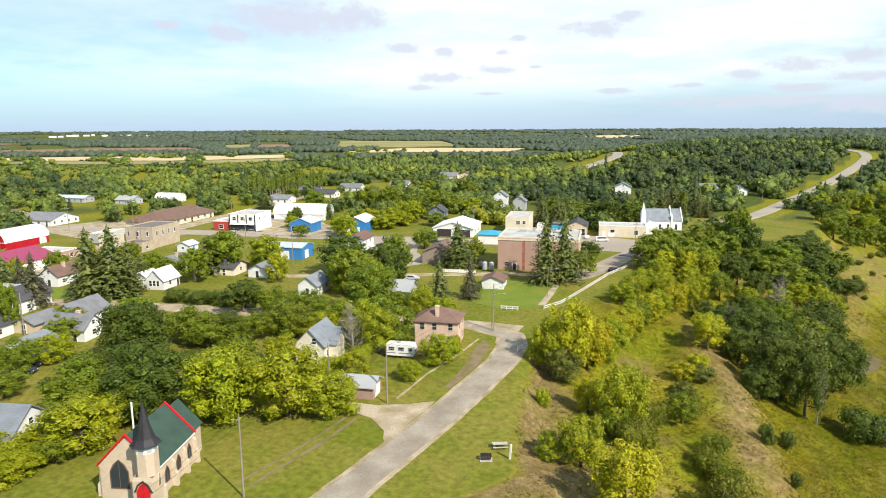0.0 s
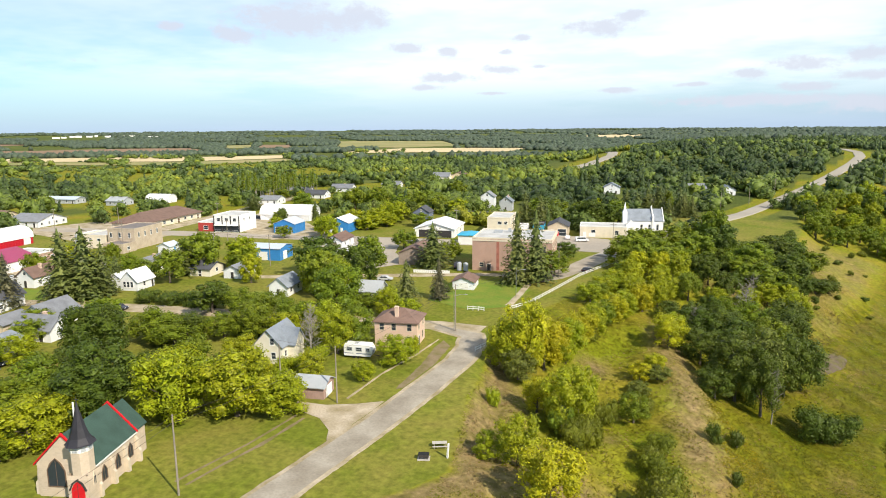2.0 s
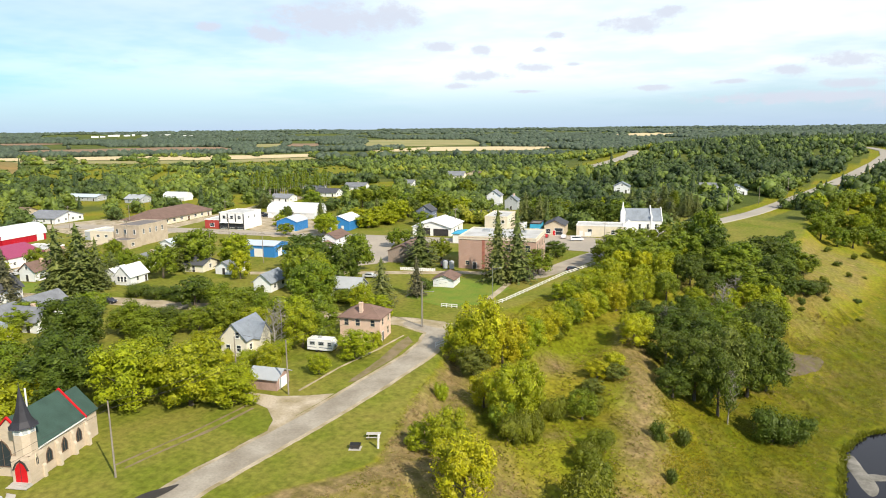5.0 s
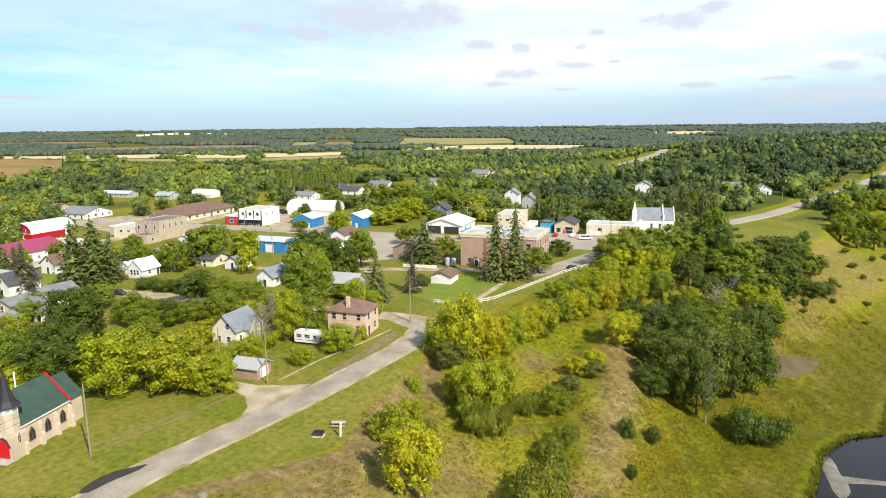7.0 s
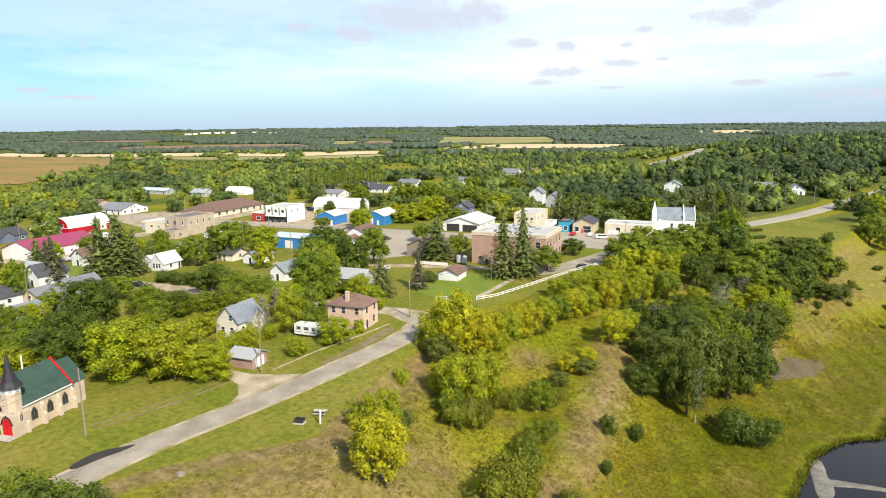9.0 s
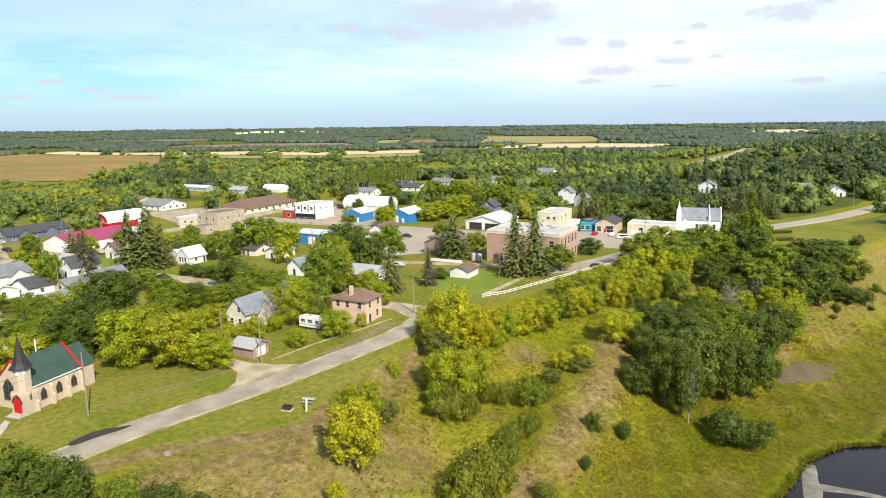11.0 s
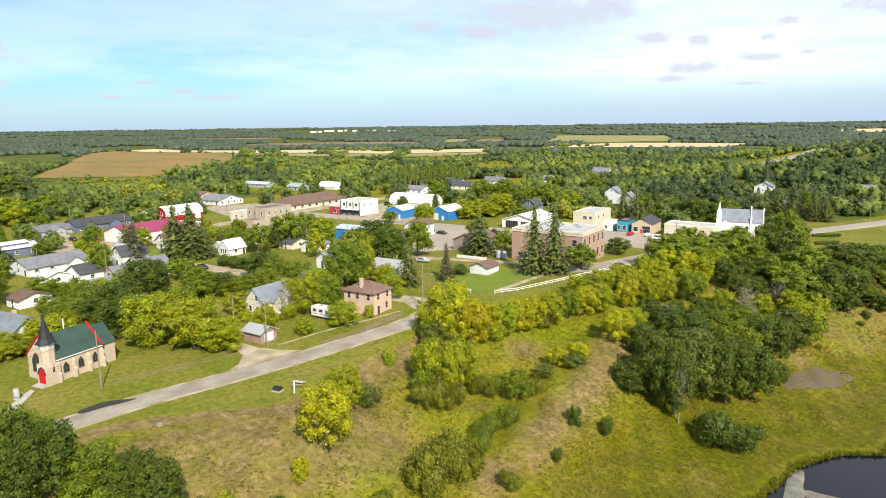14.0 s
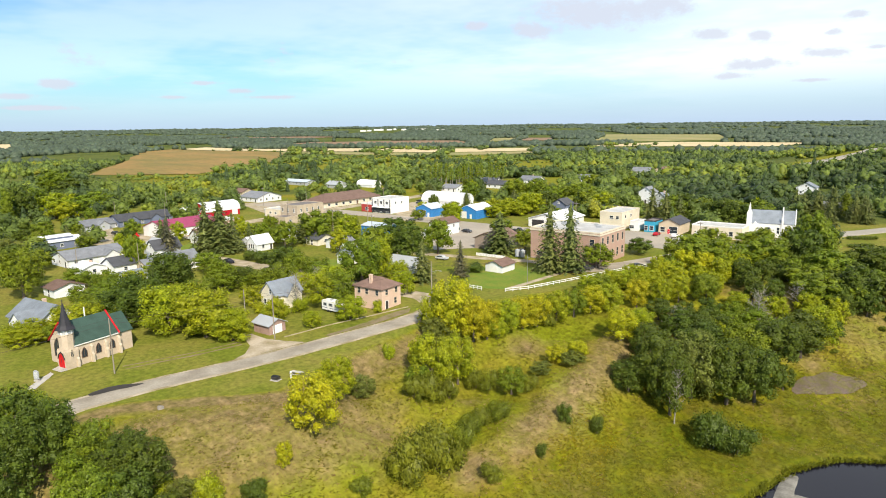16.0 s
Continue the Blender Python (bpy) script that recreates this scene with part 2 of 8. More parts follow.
M_PINKBRICK = masonry("salmon_brick", (0.73, 0.53, 0.41), (0.66, 0.465, 0.355), (0.62, 0.47, 0.36), 0.24, 0.08)
M_REDBRICK = masonry("red_brick", (0.46, 0.285, 0.215), (0.50, 0.33, 0.255), (0.52, 0.40, 0.33), 0.24, 0.08)
M_STONE = masonry("buff_stone", (0.60, 0.49, 0.375), (0.51, 0.41, 0.31), (0.62, 0.52, 0.41), 0.55, 0.28, bump=0.012)
M_STONETRIM = mat("dressed_stone", (0.62, 0.52, 0.40), 0.85, 0.1, 1.2, 14, 0.005)
M_BLUEMETAL = sheet_metal("blue_metal_cladding", (0.045, 0.235, 0.58), axis="X")
M_REDMETAL = sheet_metal("red_metal_cladding", (0.52, 0.012, 0.03), axis="X")
M_WHITEMETAL = sheet_metal("white_metal_roof", (0.82, 0.83, 0.85), 0.45)
M_PINKMETAL = sheet_metal("magenta_metal_roof", (0.33, 0.055, 0.125), 0.5)
M_GREYMETAL = sheet_metal("grey_metal_roof", (0.40, 0.42, 0.44), 0.5)
M_PALEBLUE = sheet_metal("pale_blue_metal_roof", (0.52, 0.585, 0.66), 0.45)
M_SH_BROWN = shingle("brown_shingle", (0.205, 0.132, 0.105))
M_SH_GREY = shingle("grey_shingle", (0.22, 0.23, 0.25))
M_SH_DARK = shingle("charcoal_shingle", (0.085, 0.088, 0.10))
M_SH_GREEN = shingle("green_shingle", (0.045, 0.085, 0.068))
M_SH_BLUEGREY = shingle("blue_grey_shingle", (0.24, 0.27, 0.31))
M_SPIRE = mat("dark_spire_shingle", (0.035, 0.034, 0.042), 0.6, 0.2, 1.0, 10)
M_RED = mat("red_paint", (0.60, 0.010, 0.018), 0.5, 0.1, 1.5, 14)
M_TRIMWHITE = mat("white_trim_paint", (0.80, 0.79, 0.76), 0.6, 0.06, 1.0, 12)
M_DARKTRIM = mat("dark_trim_paint", (0.05, 0.045, 0.045), 0.6, 0.1, 1.0, 12)
M_CYAN = mat("turquoise_paint", (0.05, 0.36, 0.55), 0.6, 0.08, 1.0, 12)
M_GLASS = mat("window_glass", (0.035, 0.045, 0.055), 0.08, 0.1, 0.5, 4)
M_GRAVELROOF = mat("pale_gravel_roof", (0.52, 0.52, 0.51), 0.95, 0.12, 0.25, 12, second=(0.40, 0.39, 0.37))
M_TARROOF = mat("tar_roof", (0.20, 0.18, 0.17), 0.9, 0.12, 0.3, 10)
M_CONCRETE = mat("concrete", (0.48, 0.45, 0.40), 0.9, 0.1, 0.8, 14, 0.003)
M_WOODGREY = mat("weathered_wood", (0.30, 0.26, 0.21), 0.85, 0.18, 1.5, 18, 0.004, stretch=(1, 1, 0.2))
M_WOODBROWN = mat("brown_wood", (0.16, 0.10, 0.06), 0.85, 0.18, 1.5, 18, 0.004)
M_ASPHALT = mat("worn_asphalt", (0.365, 0.325, 0.262), 0.92, 0.13, 0.22, 2.6, 0.01, second=(0.26, 0.225, 0.175))
M_HIGHWAY = mat("pale_highway_asphalt", (0.36, 0.325, 0.27), 0.92, 0.08, 0.05, 1.2, second=(0.30, 0.27, 0.225))
M_GRAVEL = mat("gravel", (0.46, 0.385, 0.285), 0.95, 0.16, 0.25, 3.0, 0.01, second=(0.27, 0.22, 0.12))
M_DIRT = mat("bare_brown_dirt", (0.235, 0.180, 0.110), 0.95, 0.2, 0.5, 4.0, 0.01, second=(0.165, 0.140, 0.050))
M_LOT = mat("lot_asphalt", (0.33, 0.29, 0.24), 0.92, 0.1, 0.05, 1.0, second=(0.40, 0.345, 0.275))
M_TAR = mat("dark_patch_asphalt", (0.05, 0.043, 0.036), 0.6, 0.15, 0.5, 4)
M_BARK = mat("bark", (0.13, 0.105, 0.08), 0.95, 0.25, 1.5, 10, 0.02, stretch=(1, 1, 0.3))
M_PALEBARK = mat("pale_dead_bark", (0.32, 0.29, 0.25), 0.95, 0.2, 1.5, 10, 0.02)
M_TYRE = mat("tyre_rubber", (0.02, 0.02, 0.02), 0.8, 0.1)
M_RIM = mat("wheel_metal", (0.5, 0.5, 0.52), 0.35, 0.05, metal=0.8)
M_WATER = mat("river_water", (0.006, 0.005, 0.012), 0.08, 0.1, 0.05, 0.6)
M_WATER.node_tree.nodes["Principled BSDF"].inputs["Specular IOR Level"].default_value = 0.2
M_MUD = mat("pale_river_mud", (0.25, 0.235, 0.205), 0.85, 0.3, 0.5, 4.0, 0.03, second=(0.15, 0.14, 0.115))
M_WHEAT = mat("ripe_wheat", (0.62, 0.50, 0.29), 0.95, 0.08, 0.01, 0.2, second=(0.54, 0.43, 0.24))
M_STUBBLE = mat("ochre_stubble", (0.30, 0.185, 0.055), 0.95, 0.16, 0.014, 0.12, second=(0.19, 0.155, 0.04), stretch=(0.5, 1.6, 1))
M_FALLOW = mat("brown_fallow", (0.26, 0.17, 0.10), 0.95, 0.08, 0.01, 0.2)
M_PASTURE = mat("olive_pasture", (0.23, 0.23, 0.075), 0.95, 0.1, 0.008, 0.15, second=(0.33, 0.28, 0.12))
LEAF = {
    "D": leaf_mat("dark_leaves", (0.116, 0.158, 0.014), (0.078, 0.114, 0.012)),
    "G": leaf_mat("green_leaves", (0.215, 0.268, 0.013), (0.145, 0.200, 0.012)),
    "L": leaf_mat("lime_leaves", (0.37, 0.40, 0.010), (0.265, 0.315, 0.010)),
    "Y": leaf_mat("yellow_leaves", (0.49, 0.455, 0.010), (0.38, 0.39, 0.012)),
    "S": leaf_mat("spruce_needles", (0.160, 0.180, 0.042), (0.108, 0.138, 0.030), 0.35, 0.01, 0.12),
    "T": leaf_mat("brownish_spruce_needles", (0.13, 0.12, 0.055), (0.08, 0.085, 0.04), 0.35, 0.01, 0.12),
    "W": leaf_mat("grey_willow_leaves", (0.205, 0.225, 0.035), (0.14, 0.165, 0.027)),
    "O": leaf_mat("olive_willow_leaves", (0.200, 0.222, 0.014), (0.135, 0.160, 0.011)),
}


def ground_mat():
    """Meadow, mown lawn, dry bank grass, woodland floor and bare soil, mixed by the cover layer of the ground."""
    ma = mat("ground", (0.170, 0.192, 0.009), 0.95, 0.18, 0.09, 1.6, 0.14, second=(0.235, 0.196, 0.022))
    nt = ma.node_tree
    N, L = nt.nodes.new, nt.links.new
    bsdf = nt.nodes["Principled BSDF"]
    at = N("ShaderNodeVertexColor")
    at.layer_name = "cover"
    sep = N("ShaderNodeSeparateColor")
    L(at.outputs[0], sep.inputs[0])
    co = N("ShaderNodeTexCoord").outputs["Object"]

    def tex(scale, detail=5):
        n = N("ShaderNodeTexNoise")
        n.inputs["Scale"].default_value, n.inputs["Detail"].default_value, n.inputs["Roughness"].default_value = scale, detail, 0.62
        L(co, n.inputs["Vector"])
        return n.outputs["Fac"]

    def two(a, b, fac, lo=0.4, hi=0.62):
        n, r = N("ShaderNodeMix"), N("ShaderNodeMapRange")
        n.data_type = "RGBA"
        n.inputs[6].default_value, n.inputs[7].default_value = (*a, 1), (*b, 1)
        r.inputs[1].default_value, r.inputs[2].default_value = lo, hi
        L(fac, r.inputs[0])
        L(r.outputs[0], n.inputs[0])
        return n.outputs[2]

    def over(under, top, weight, fac, soft=0.22):
        """Lays top over under where weight, broken up by noise, is high."""
        s, r, n = N("ShaderNodeMath"), N("ShaderNodeMapRange"), N("ShaderNodeMix")
        s.operation = "ADD"
        L(weight, s.inputs[0])
        L(fac, s.inputs[1])
        r.inputs[1].default_value, r.inputs[2].default_value = 1.0 - soft, 1.0 + soft
        L(s.outputs[0], r.inputs[0])
        n.data_type = "RGBA"
        L(r.outputs[0], n.inputs[0])
        L(under, n.inputs[6])
        L(top, n.inputs[7])
        return n.outputs[2]

    def two_fac(fac, less=0.12):
        r = N("ShaderNodeMath")
        r.operation = "SUBTRACT"
        L(fac, r.inputs[0])
        r.inputs[1].default_value = less
        return r.outputs[0]

    col = bsdf.inputs["Base Color"].links[0].from_socket
    col = over(col, two((0.145, 0.170, 0.018), (0.225, 0.200, 0.042), tex(0.07, 7), 0.38, 0.66), sep.outputs[1], tex(0.5))
    col = over(col, two((0.27, 0.196, 0.090), (0.150, 0.122, 0.036), tex(0.55, 8), 0.36, 0.64), sep.outputs[0], tex(0.16, 7), 0.3)
    col = over(col, two((0.075, 0.100, 0.020), (0.125, 0.140, 0.028), tex(0.02)), sep.outputs[2], tex(0.05))
    col = over(col, two((0.135, 0.138, 0.004), (0.205, 0.148, 0.022), tex(0.16, 9), 0.40, 0.60), at.outputs["Alpha"], tex(0.09, 6), 0.3)
    col = over(col, two((0.086, 0.100, 0.003), (0.172, 0.164, 0.004), tex(0.4, 9), 0.42, 0.58), at.outputs["Alpha"], two_fac(tex(0.045, 4)), 0.25)
    col = over(col, two((0.185, 0.138, 0.036), (0.128, 0.112, 0.016), tex(0.5, 9), 0.4, 0.6), at.outputs["Alpha"], two_fac(tex(0.11, 9), 0.42), 0.16)
    col = over(col, two((0.088, 0.112, 0.003), (0.130, 0.132, 0.004), tex(0.6, 9), 0.4, 0.6), at.outputs["Alpha"], two_fac(tex(0.075, 8), 0.46), 0.14)
    shade = N("ShaderNodeMix")
    shade.data_type, shade.blend_type = "RGBA", "MULTIPLY"
    shade.inputs[0].default_value = 1.0
    r = N("ShaderNodeMapRange")
    r.inputs[1].default_value, r.inputs[2].default_value, r.inputs[3].default_value, r.inputs[4].default_value = 0.34, 0.66, 0.69, 1.24
    L(tex(0.9, 10), r.inputs[0])
    L(col, shade.inputs[6])
    L(r.outputs[0], shade.inputs[7])
    L(shade.outputs[2], bsdf.inputs["Base Color"])
    return ma


M_GROUND = ground_mat()
M_GROUND.node_tree.nodes["Principled BSDF"].inputs["Specular IOR Level"].default_value = 0.1


# ---- mesh helpers ----
class Geo:
    """Collects vertices and faces of one mesh."""

    def __init__(self):
        self.v, self.f = [], []

    def add(self, verts, faces):
        k = len(self.v)
        self.v += [tuple(p) for p in verts]
        self.f += [tuple(i + k for i in q) for q in faces]
        return self

    def box(self, x0, x1, y0, y1, z0, z1):
        return self.add([(x0, y0, z0), (x1, y0, z0), (x1, y1, z0), (x0, y1, z0), (x0, y0, z1), (x1, y0, z1), (x1, y1, z1), (x0, y1, z1)],
                        [(0, 3, 2, 1), (4, 5, 6, 7), (0, 1, 5, 4), (1, 2, 6, 5), (2, 3, 7, 6), (3, 0, 4, 7)])

    def prism(self, outline, a, b, axis):
        """Extrudes an outline in the plane across axis (0: y,z; 1: x,z; 2: x,y) from a to b."""
        n = len(outline)
        put = (lambda p, s: (s, p[0], p[1])) if axis == 0 else (lambda p, s: (p[0], s, p[1])) if axis == 1 else (lambda p, s: (p[0], p[1], s))
        faces = [tuple(range(n)), tuple(range(2 * n - 1, n - 1, -1))] + [(i, n + i, n + (i + 1) % n, (i + 1) % n) for i in range(n)]
        return self.add([put(p, a) for p in outline] + [put(p, b) for p in outline], faces)

    def tube(self, p, q, r0, r1, n=6):
        """A tapered round bar from p to q."""
        p, q = Vector(p), Vector(q)
        t = (q - p).to_track_quat("Z", "Y")
        ring = [Vector((math.cos(2 * math.pi * i / n), math.sin(2 * math.pi * i / n), 0)) for i in range(n)]
        vs = [p + t @ (c * r0) for c in ring] + [q + t @ (c * r1) for c in ring]
        return self.add(vs, [(i, (i + 1) % n, n + (i + 1) % n, n + i) for i in range(n)] + [tuple(range(n - 1, -1, -1)), tuple(range(n, 2 * n))])

    def mesh(self, name, material):
        me = bpy.data.meshes.new(name)
        me.from_pydata(self.v, [], self.f)
        b = bmesh.new()
        b.from_mesh(me)
        bmesh.ops.recalc_face_normals(b, faces=b.faces)
        b.to_mesh(me)
        b.free()
        me.materials.append(material)
        return me


def part(name, geo, material, parent, label="", at=None):
    """One mesh object under a thing or a part. geo: a Geo or a ready mesh."""
    me = geo.mesh(name, material) if isinstance(geo, Geo) else geo
    ob = new(name, me)
    ob.parent = parent
    if at is not None:
        ob.matrix_basis = at
    return tagged(ob, label)


def thing(name, at, label, category, group="", kind=""):
    ob = new(name)
    ob.empty_display_size = 0.3
    ob.matrix_basis = at
    return tagged(ob, label, category, group, kind)


def structure(name, geo, material, label, category):
    return tagged(new(name, geo.mesh(name, material) if isinstance(geo, Geo) else geo), label, category, kind="structure")


def z_at(x, y):
    return float(height(x, y))


# ---- the ground ----
def lines(stops):
    """Grid lines from stops (end, step)."""
    at = [stops[0][0]]
    for end, step in stops[1:]:
        n = max(1, round((end - at[-1]) / step))
        start = at[-1]
        at += [start + (end - start) * (i + 1) / n for i in range(n)]
    return np.array(at)


def in_polygon(x, y, poly):
    inside = np.zeros(np.shape(x), bool)
    for (x0, y0), (x1, y1) in zip(poly, poly[1:] + poly[:1]):
        cross = ((y0 > y) != (y1 > y)) & (x < (x1 - x0) * (y - y0) / ((y1 - y0) or 1e-9) + x0)
        inside ^= cross
    return inside


def near_line(x, y, pts):
    """Distance to a polyline."""
    best = np.full(np.shape(x), 1e9)
    for (x0, y0), (x1, y1) in zip(pts, pts[1:]):
        dx, dy = x1 - x0, y1 - y0
        u = np.clip(((x - x0) * dx + (y - y0) * dy) / (dx * dx + dy * dy), 0, 1)
        best = np.minimum(best, np.hypot(x - x0 - u * dx, y - y0 - u * dy))
    return best


HIGHWAY = [(-46, 236), (-43, 262), (-34, 302), (-22, 338), (-8, 377), (6.5, 430), (22, 482), (38, 541), (55, 612), (64, 664), (65, 706), (57, 742), (38, 775), (0, 800)]
HILL_ROAD = [(-156, 540), (-155, 572), (-149, 605), (-147, 640), (-148, 680), (-160, 740), (-190, 850)]
TOWN = [(-37, -60), (-42, 120), (-44, 150), (-36, 240), (-20, 330), (-70, 338), (-130, 345), (-215, 345), (-300, 420), (-360, 300), (-330, 200), (-345, 110), (-330, 20), (-130, 0)]
SUBURB = [(-215, 345), (-225, 520), (-260, 520), (-320, 420), (-345, 330), (-300, 300)]
FIELDS = [
    ("stubble_field", M_STUBBLE, "ochre stubble field with worn patches", [(-640, 165), (-575, 250), (-760, 420), (-976, 529), (-1405, 478), (-1290, 390), (-850, 240)]),
    ("wheat_field", M_WHEAT, "narrow strip of pale ripe wheat", [(-985, 545), (-800, 690), (-690, 850), (-760, 930), (-900, 800), (-1060, 660), (-1450, 570), (-1405, 492)]),
    ("wheat_field", M_WHEAT, "broad pale ripe wheat field beside the woods", [(-700, 985), (-560, 1085), (-465, 1200), (-500, 1420), (-640, 1440), (-770, 1310), (-740, 1060)]),
    ("pasture", M_PASTURE, "olive and tan sloping pasture", [(-1290, 1800), (-1010, 2000), (-745, 1560), (-800, 1360), (-960, 1330)]),
    ("fallow_field", M_FALLOW, "brown fallow field edged by tree belts", [(-1500, 790), (-1270, 850), (-1120, 1080), (-1250, 1150), (-1560, 900)]),
    ("pasture", M_PASTURE, "olive meadow strip below the wheat", [(-930, 500), (-720, 640), (-640, 790), (-680, 830), (-800, 675), (-980, 532)]),
    ("wheat_field", M_WHEAT, "distant pale wheat field on the upland", [(-200, 2250), (260, 2350), (280, 2600), (-220, 2520)]),
    ("pasture", M_PASTURE, "far olive pasture between belts of trees", [(-1188, 1193), (-1134, 1230), (-1372, 1500), (-1402, 1410)]),
    ("fallow_field", M_FALLOW, "far brown fallow between belts of trees", [(-1147, 1264), (-1069, 1290), (-1262, 1530), (-1358, 1510)]),
    ("wheat_field", M_WHEAT, "distant pale field on the rising plain", [(-627, 2397), (-485, 2588), (-524, 2916), (-731, 2704)]),
    ("pasture", M_PASTURE, "distant pale pasture on the plain", [(-1953, 1704), (-1849, 1817), (-1941, 1902), (-2045, 1795)]),
    ("wheat_field", M_WHEAT, "distant ripe field west of the woods", [(-1650, 150), (-1734, 224), (-2139, 266), (-2208, 200)]),
    ("fallow_field", M_FALLOW, "distant brown field on the plain", [(-2300, 900), (-1900, 1050), (-1950, 1220), (-2400, 1050)]),
]


MOWN_Y = [40, 52, 58, 65, 73, 79, 83, 89, 95, 103, 110, 120, 126]
MOWN_X = [-40, -42.8, -40.9, -37.5, -32, -29.5, -30.7, -33, -35, -37.8, -38.7, -41.5, -44.7]


def mown(x, y):
    """One on the mown grass beside the bluff road, nought beyond its edge."""
    return smooth((np.interp(y, MOWN_Y, MOWN_X) - x) / 1.2 + 0.5)


def dryness(x, y, s):
    """How dry and tan the grass of the bluff is, nought to one."""
    dry = np.clip(1 - np.abs(s - 0.10) / 0.16, 0, 1) * 0.85 * smooth((125 - y) / 12)
    dry = np.maximum(dry, smooth(s / 0.08) * smooth((0.60 - s) / 0.25) * smooth((106 - y) / 18) * 0.66)
    dry = np.maximum(dry, np.exp(-(((x + 0.5 + 0.28 * (y - 120)) / 6.0) ** 2)) * smooth((y - 92) / 18) * smooth((185 - y) / 20) * 0.75)
    for px, py, rx, ry, k in [(-23.7, 138.2, 4.5, 7, 0.8), (-0.5, 117.5, 3.2, 6, 0.85), (2, 100, 5, 6, 0.85), (15, 193, 6, 7, 0.62), (16, 164, 6, 3.5, 0.6), (-14.5, 112, 3, 4, 0.6), (-21, 93, 3, 4, 0.5), (22, 214, 8, 14, 0.55)]:
        dry = np.maximum(dry, np.exp(-(((x - px) / rx) ** 2) - ((y - py) / ry) ** 2) * k)
    dry = np.maximum(dry, smooth((y - 196) / 12) * smooth((345 - y) / 30) * smooth((s - 0.0) / 0.08) * smooth((0.72 - s) / 0.25) * 0.52)
    dry = np.maximum(dry, np.exp(-(((x - 24) / 7) ** 2) - ((y - 184) / 9) ** 2) * 0.7)
    beyond = x - np.interp(y, MOWN_Y, MOWN_X)
    along = smooth((y - 44) / 6) * smooth((129 - y) / 6)
    dry = np.maximum(dry, np.exp(-((beyond - 3.0) / 3.4) ** 2) * 0.9 * along)
    return dry * (1 - mown(x, y) * along)


def build_ground():
    xs = lines([(-5200, 0), (-1500, 160), (-400, 60), (-130, 18), (-60, 4), (-44, 1.6), (50, 1.1), (90, 4), (300, 20), (1500, 100), (2600, 180)])
    ys = lines([(-600, 0), (-50, 60), (30, 8), (55, 2.5), (170, 1.1), (260, 1.8), (420, 8), (1500, 40), (5200, 160)])
    X, Y = np.meshgrid(xs, ys)
    Z = height(X, Y)
    n = len(xs)
    verts = np.stack([X.ravel(), Y.ravel(), Z.ravel()], 1)
    i = (np.arange(len(ys) - 1)[:, None] * n + np.arange(n - 1)[None]).ravel()
    faces = np.stack([i, i + 1, i + n + 1, i + n], 1)
    me = bpy.data.meshes.new("ground")
    me.from_pydata(verts.tolist(), [], faces.tolist())
    me.materials.append(M_GROUND)
    me.polygons.foreach_set("use_smooth", [True] * len(me.polygons))
    x, y = X.ravel(), Y.ravel()
    edge, bank = np.interp(y, EDGE_Y, EDGE_X), np.interp(y, BANK_Y, BANK_X)
    s = (x - edge) / (bank - edge)
    dry = dryness(x, y, s)
    lawn = np.where((y > 40) & (y < 126), mown(x, y), smooth((edge + 3 - x) / 4)) * (smooth((400 - np.hypot(x, y)) / 40))
    wood = np.maximum(smooth((np.hypot(x, y) - 330) / 60) * (s < 0), 0) * (1 - in_polygon(x, y, TOWN)) * (1 - in_polygon(x, y, SUBURB))
    wood = wood * (1 - 0.8 * smooth((-330 - x) / 60) * smooth((y - 150) / 60) * smooth((760 - y) / 80) * smooth((x + 820) / 80))
    wood = wood * smooth((near_line(x, y, HIGHWAY) - 9) / 4) * smooth((near_line(x, y, HILL_ROAD) - 18) / 6)
    lush = np.clip(smooth((s - 0.55) / 0.25) * 0.85 + smooth((s - 0.2) / 0.2) * 0.25 - dry * 0.5, 0, 1) * (y < 330)
    cover = np.stack([dry, lawn, wood, lush], 1)
    me.color_attributes.new("cover", "FLOAT_COLOR", "POINT").data.foreach_set("color", cover.astype(np.float32).ravel())
    structure("ground", me, None, "grassy town plateau falling to a river valley", "ground")


def strip(name, pts, width, material, label, category, up=0.05, step=2.0, crown=0.04):
    """A road along a line, laid on the ground, with a low crown and a skirt."""
    g = Geo()
    path = []
    for (x0, y0), (x1, y1) in zip(pts, pts[1:]):
        n = max(1, int(math.hypot(x1 - x0, y1 - y0) / step))
        path += [(x0 + (x1 - x0) * i / n, y0 + (y1 - y0) * i / n) for i in range(n)]
    path.append(pts[-1])
    rows = []
    for i, (x, y) in enumerate(path):
        a, b = path[max(0, i - 3)], path[min(len(path) - 1, i + 3)]
        t = Vector((b[0] - a[0], b[1] - a[1])).normalized()
        wob = 0.34 * noise.noise(Vector((x * 0.2, y * 0.2, 3))) + 0.08 * noise.noise(Vector((x * 0.9, y * 0.9, 7)))
        row = []
        for o, dz in ((-0.54, -0.6), (-0.5, 0), (0, crown), (0.5, 0), (0.54, -0.6)):
            w = o * width + math.copysign(wob, o) * (abs(o) > 0.1)
            px, py = x - t.y * w * -1, y + t.x * w * -1
            row.append((px, py, z_at(x, y) * 0.5 + z_at(px, py) * 0.5 + up + dz))
        rows.append(row)
    for a, b in zip(rows, rows[1:]):
        g.add(a + b, [(k, k + 1, k + 6, k + 5) for k in range(4)])
    return structure(name, g, material, label, category)


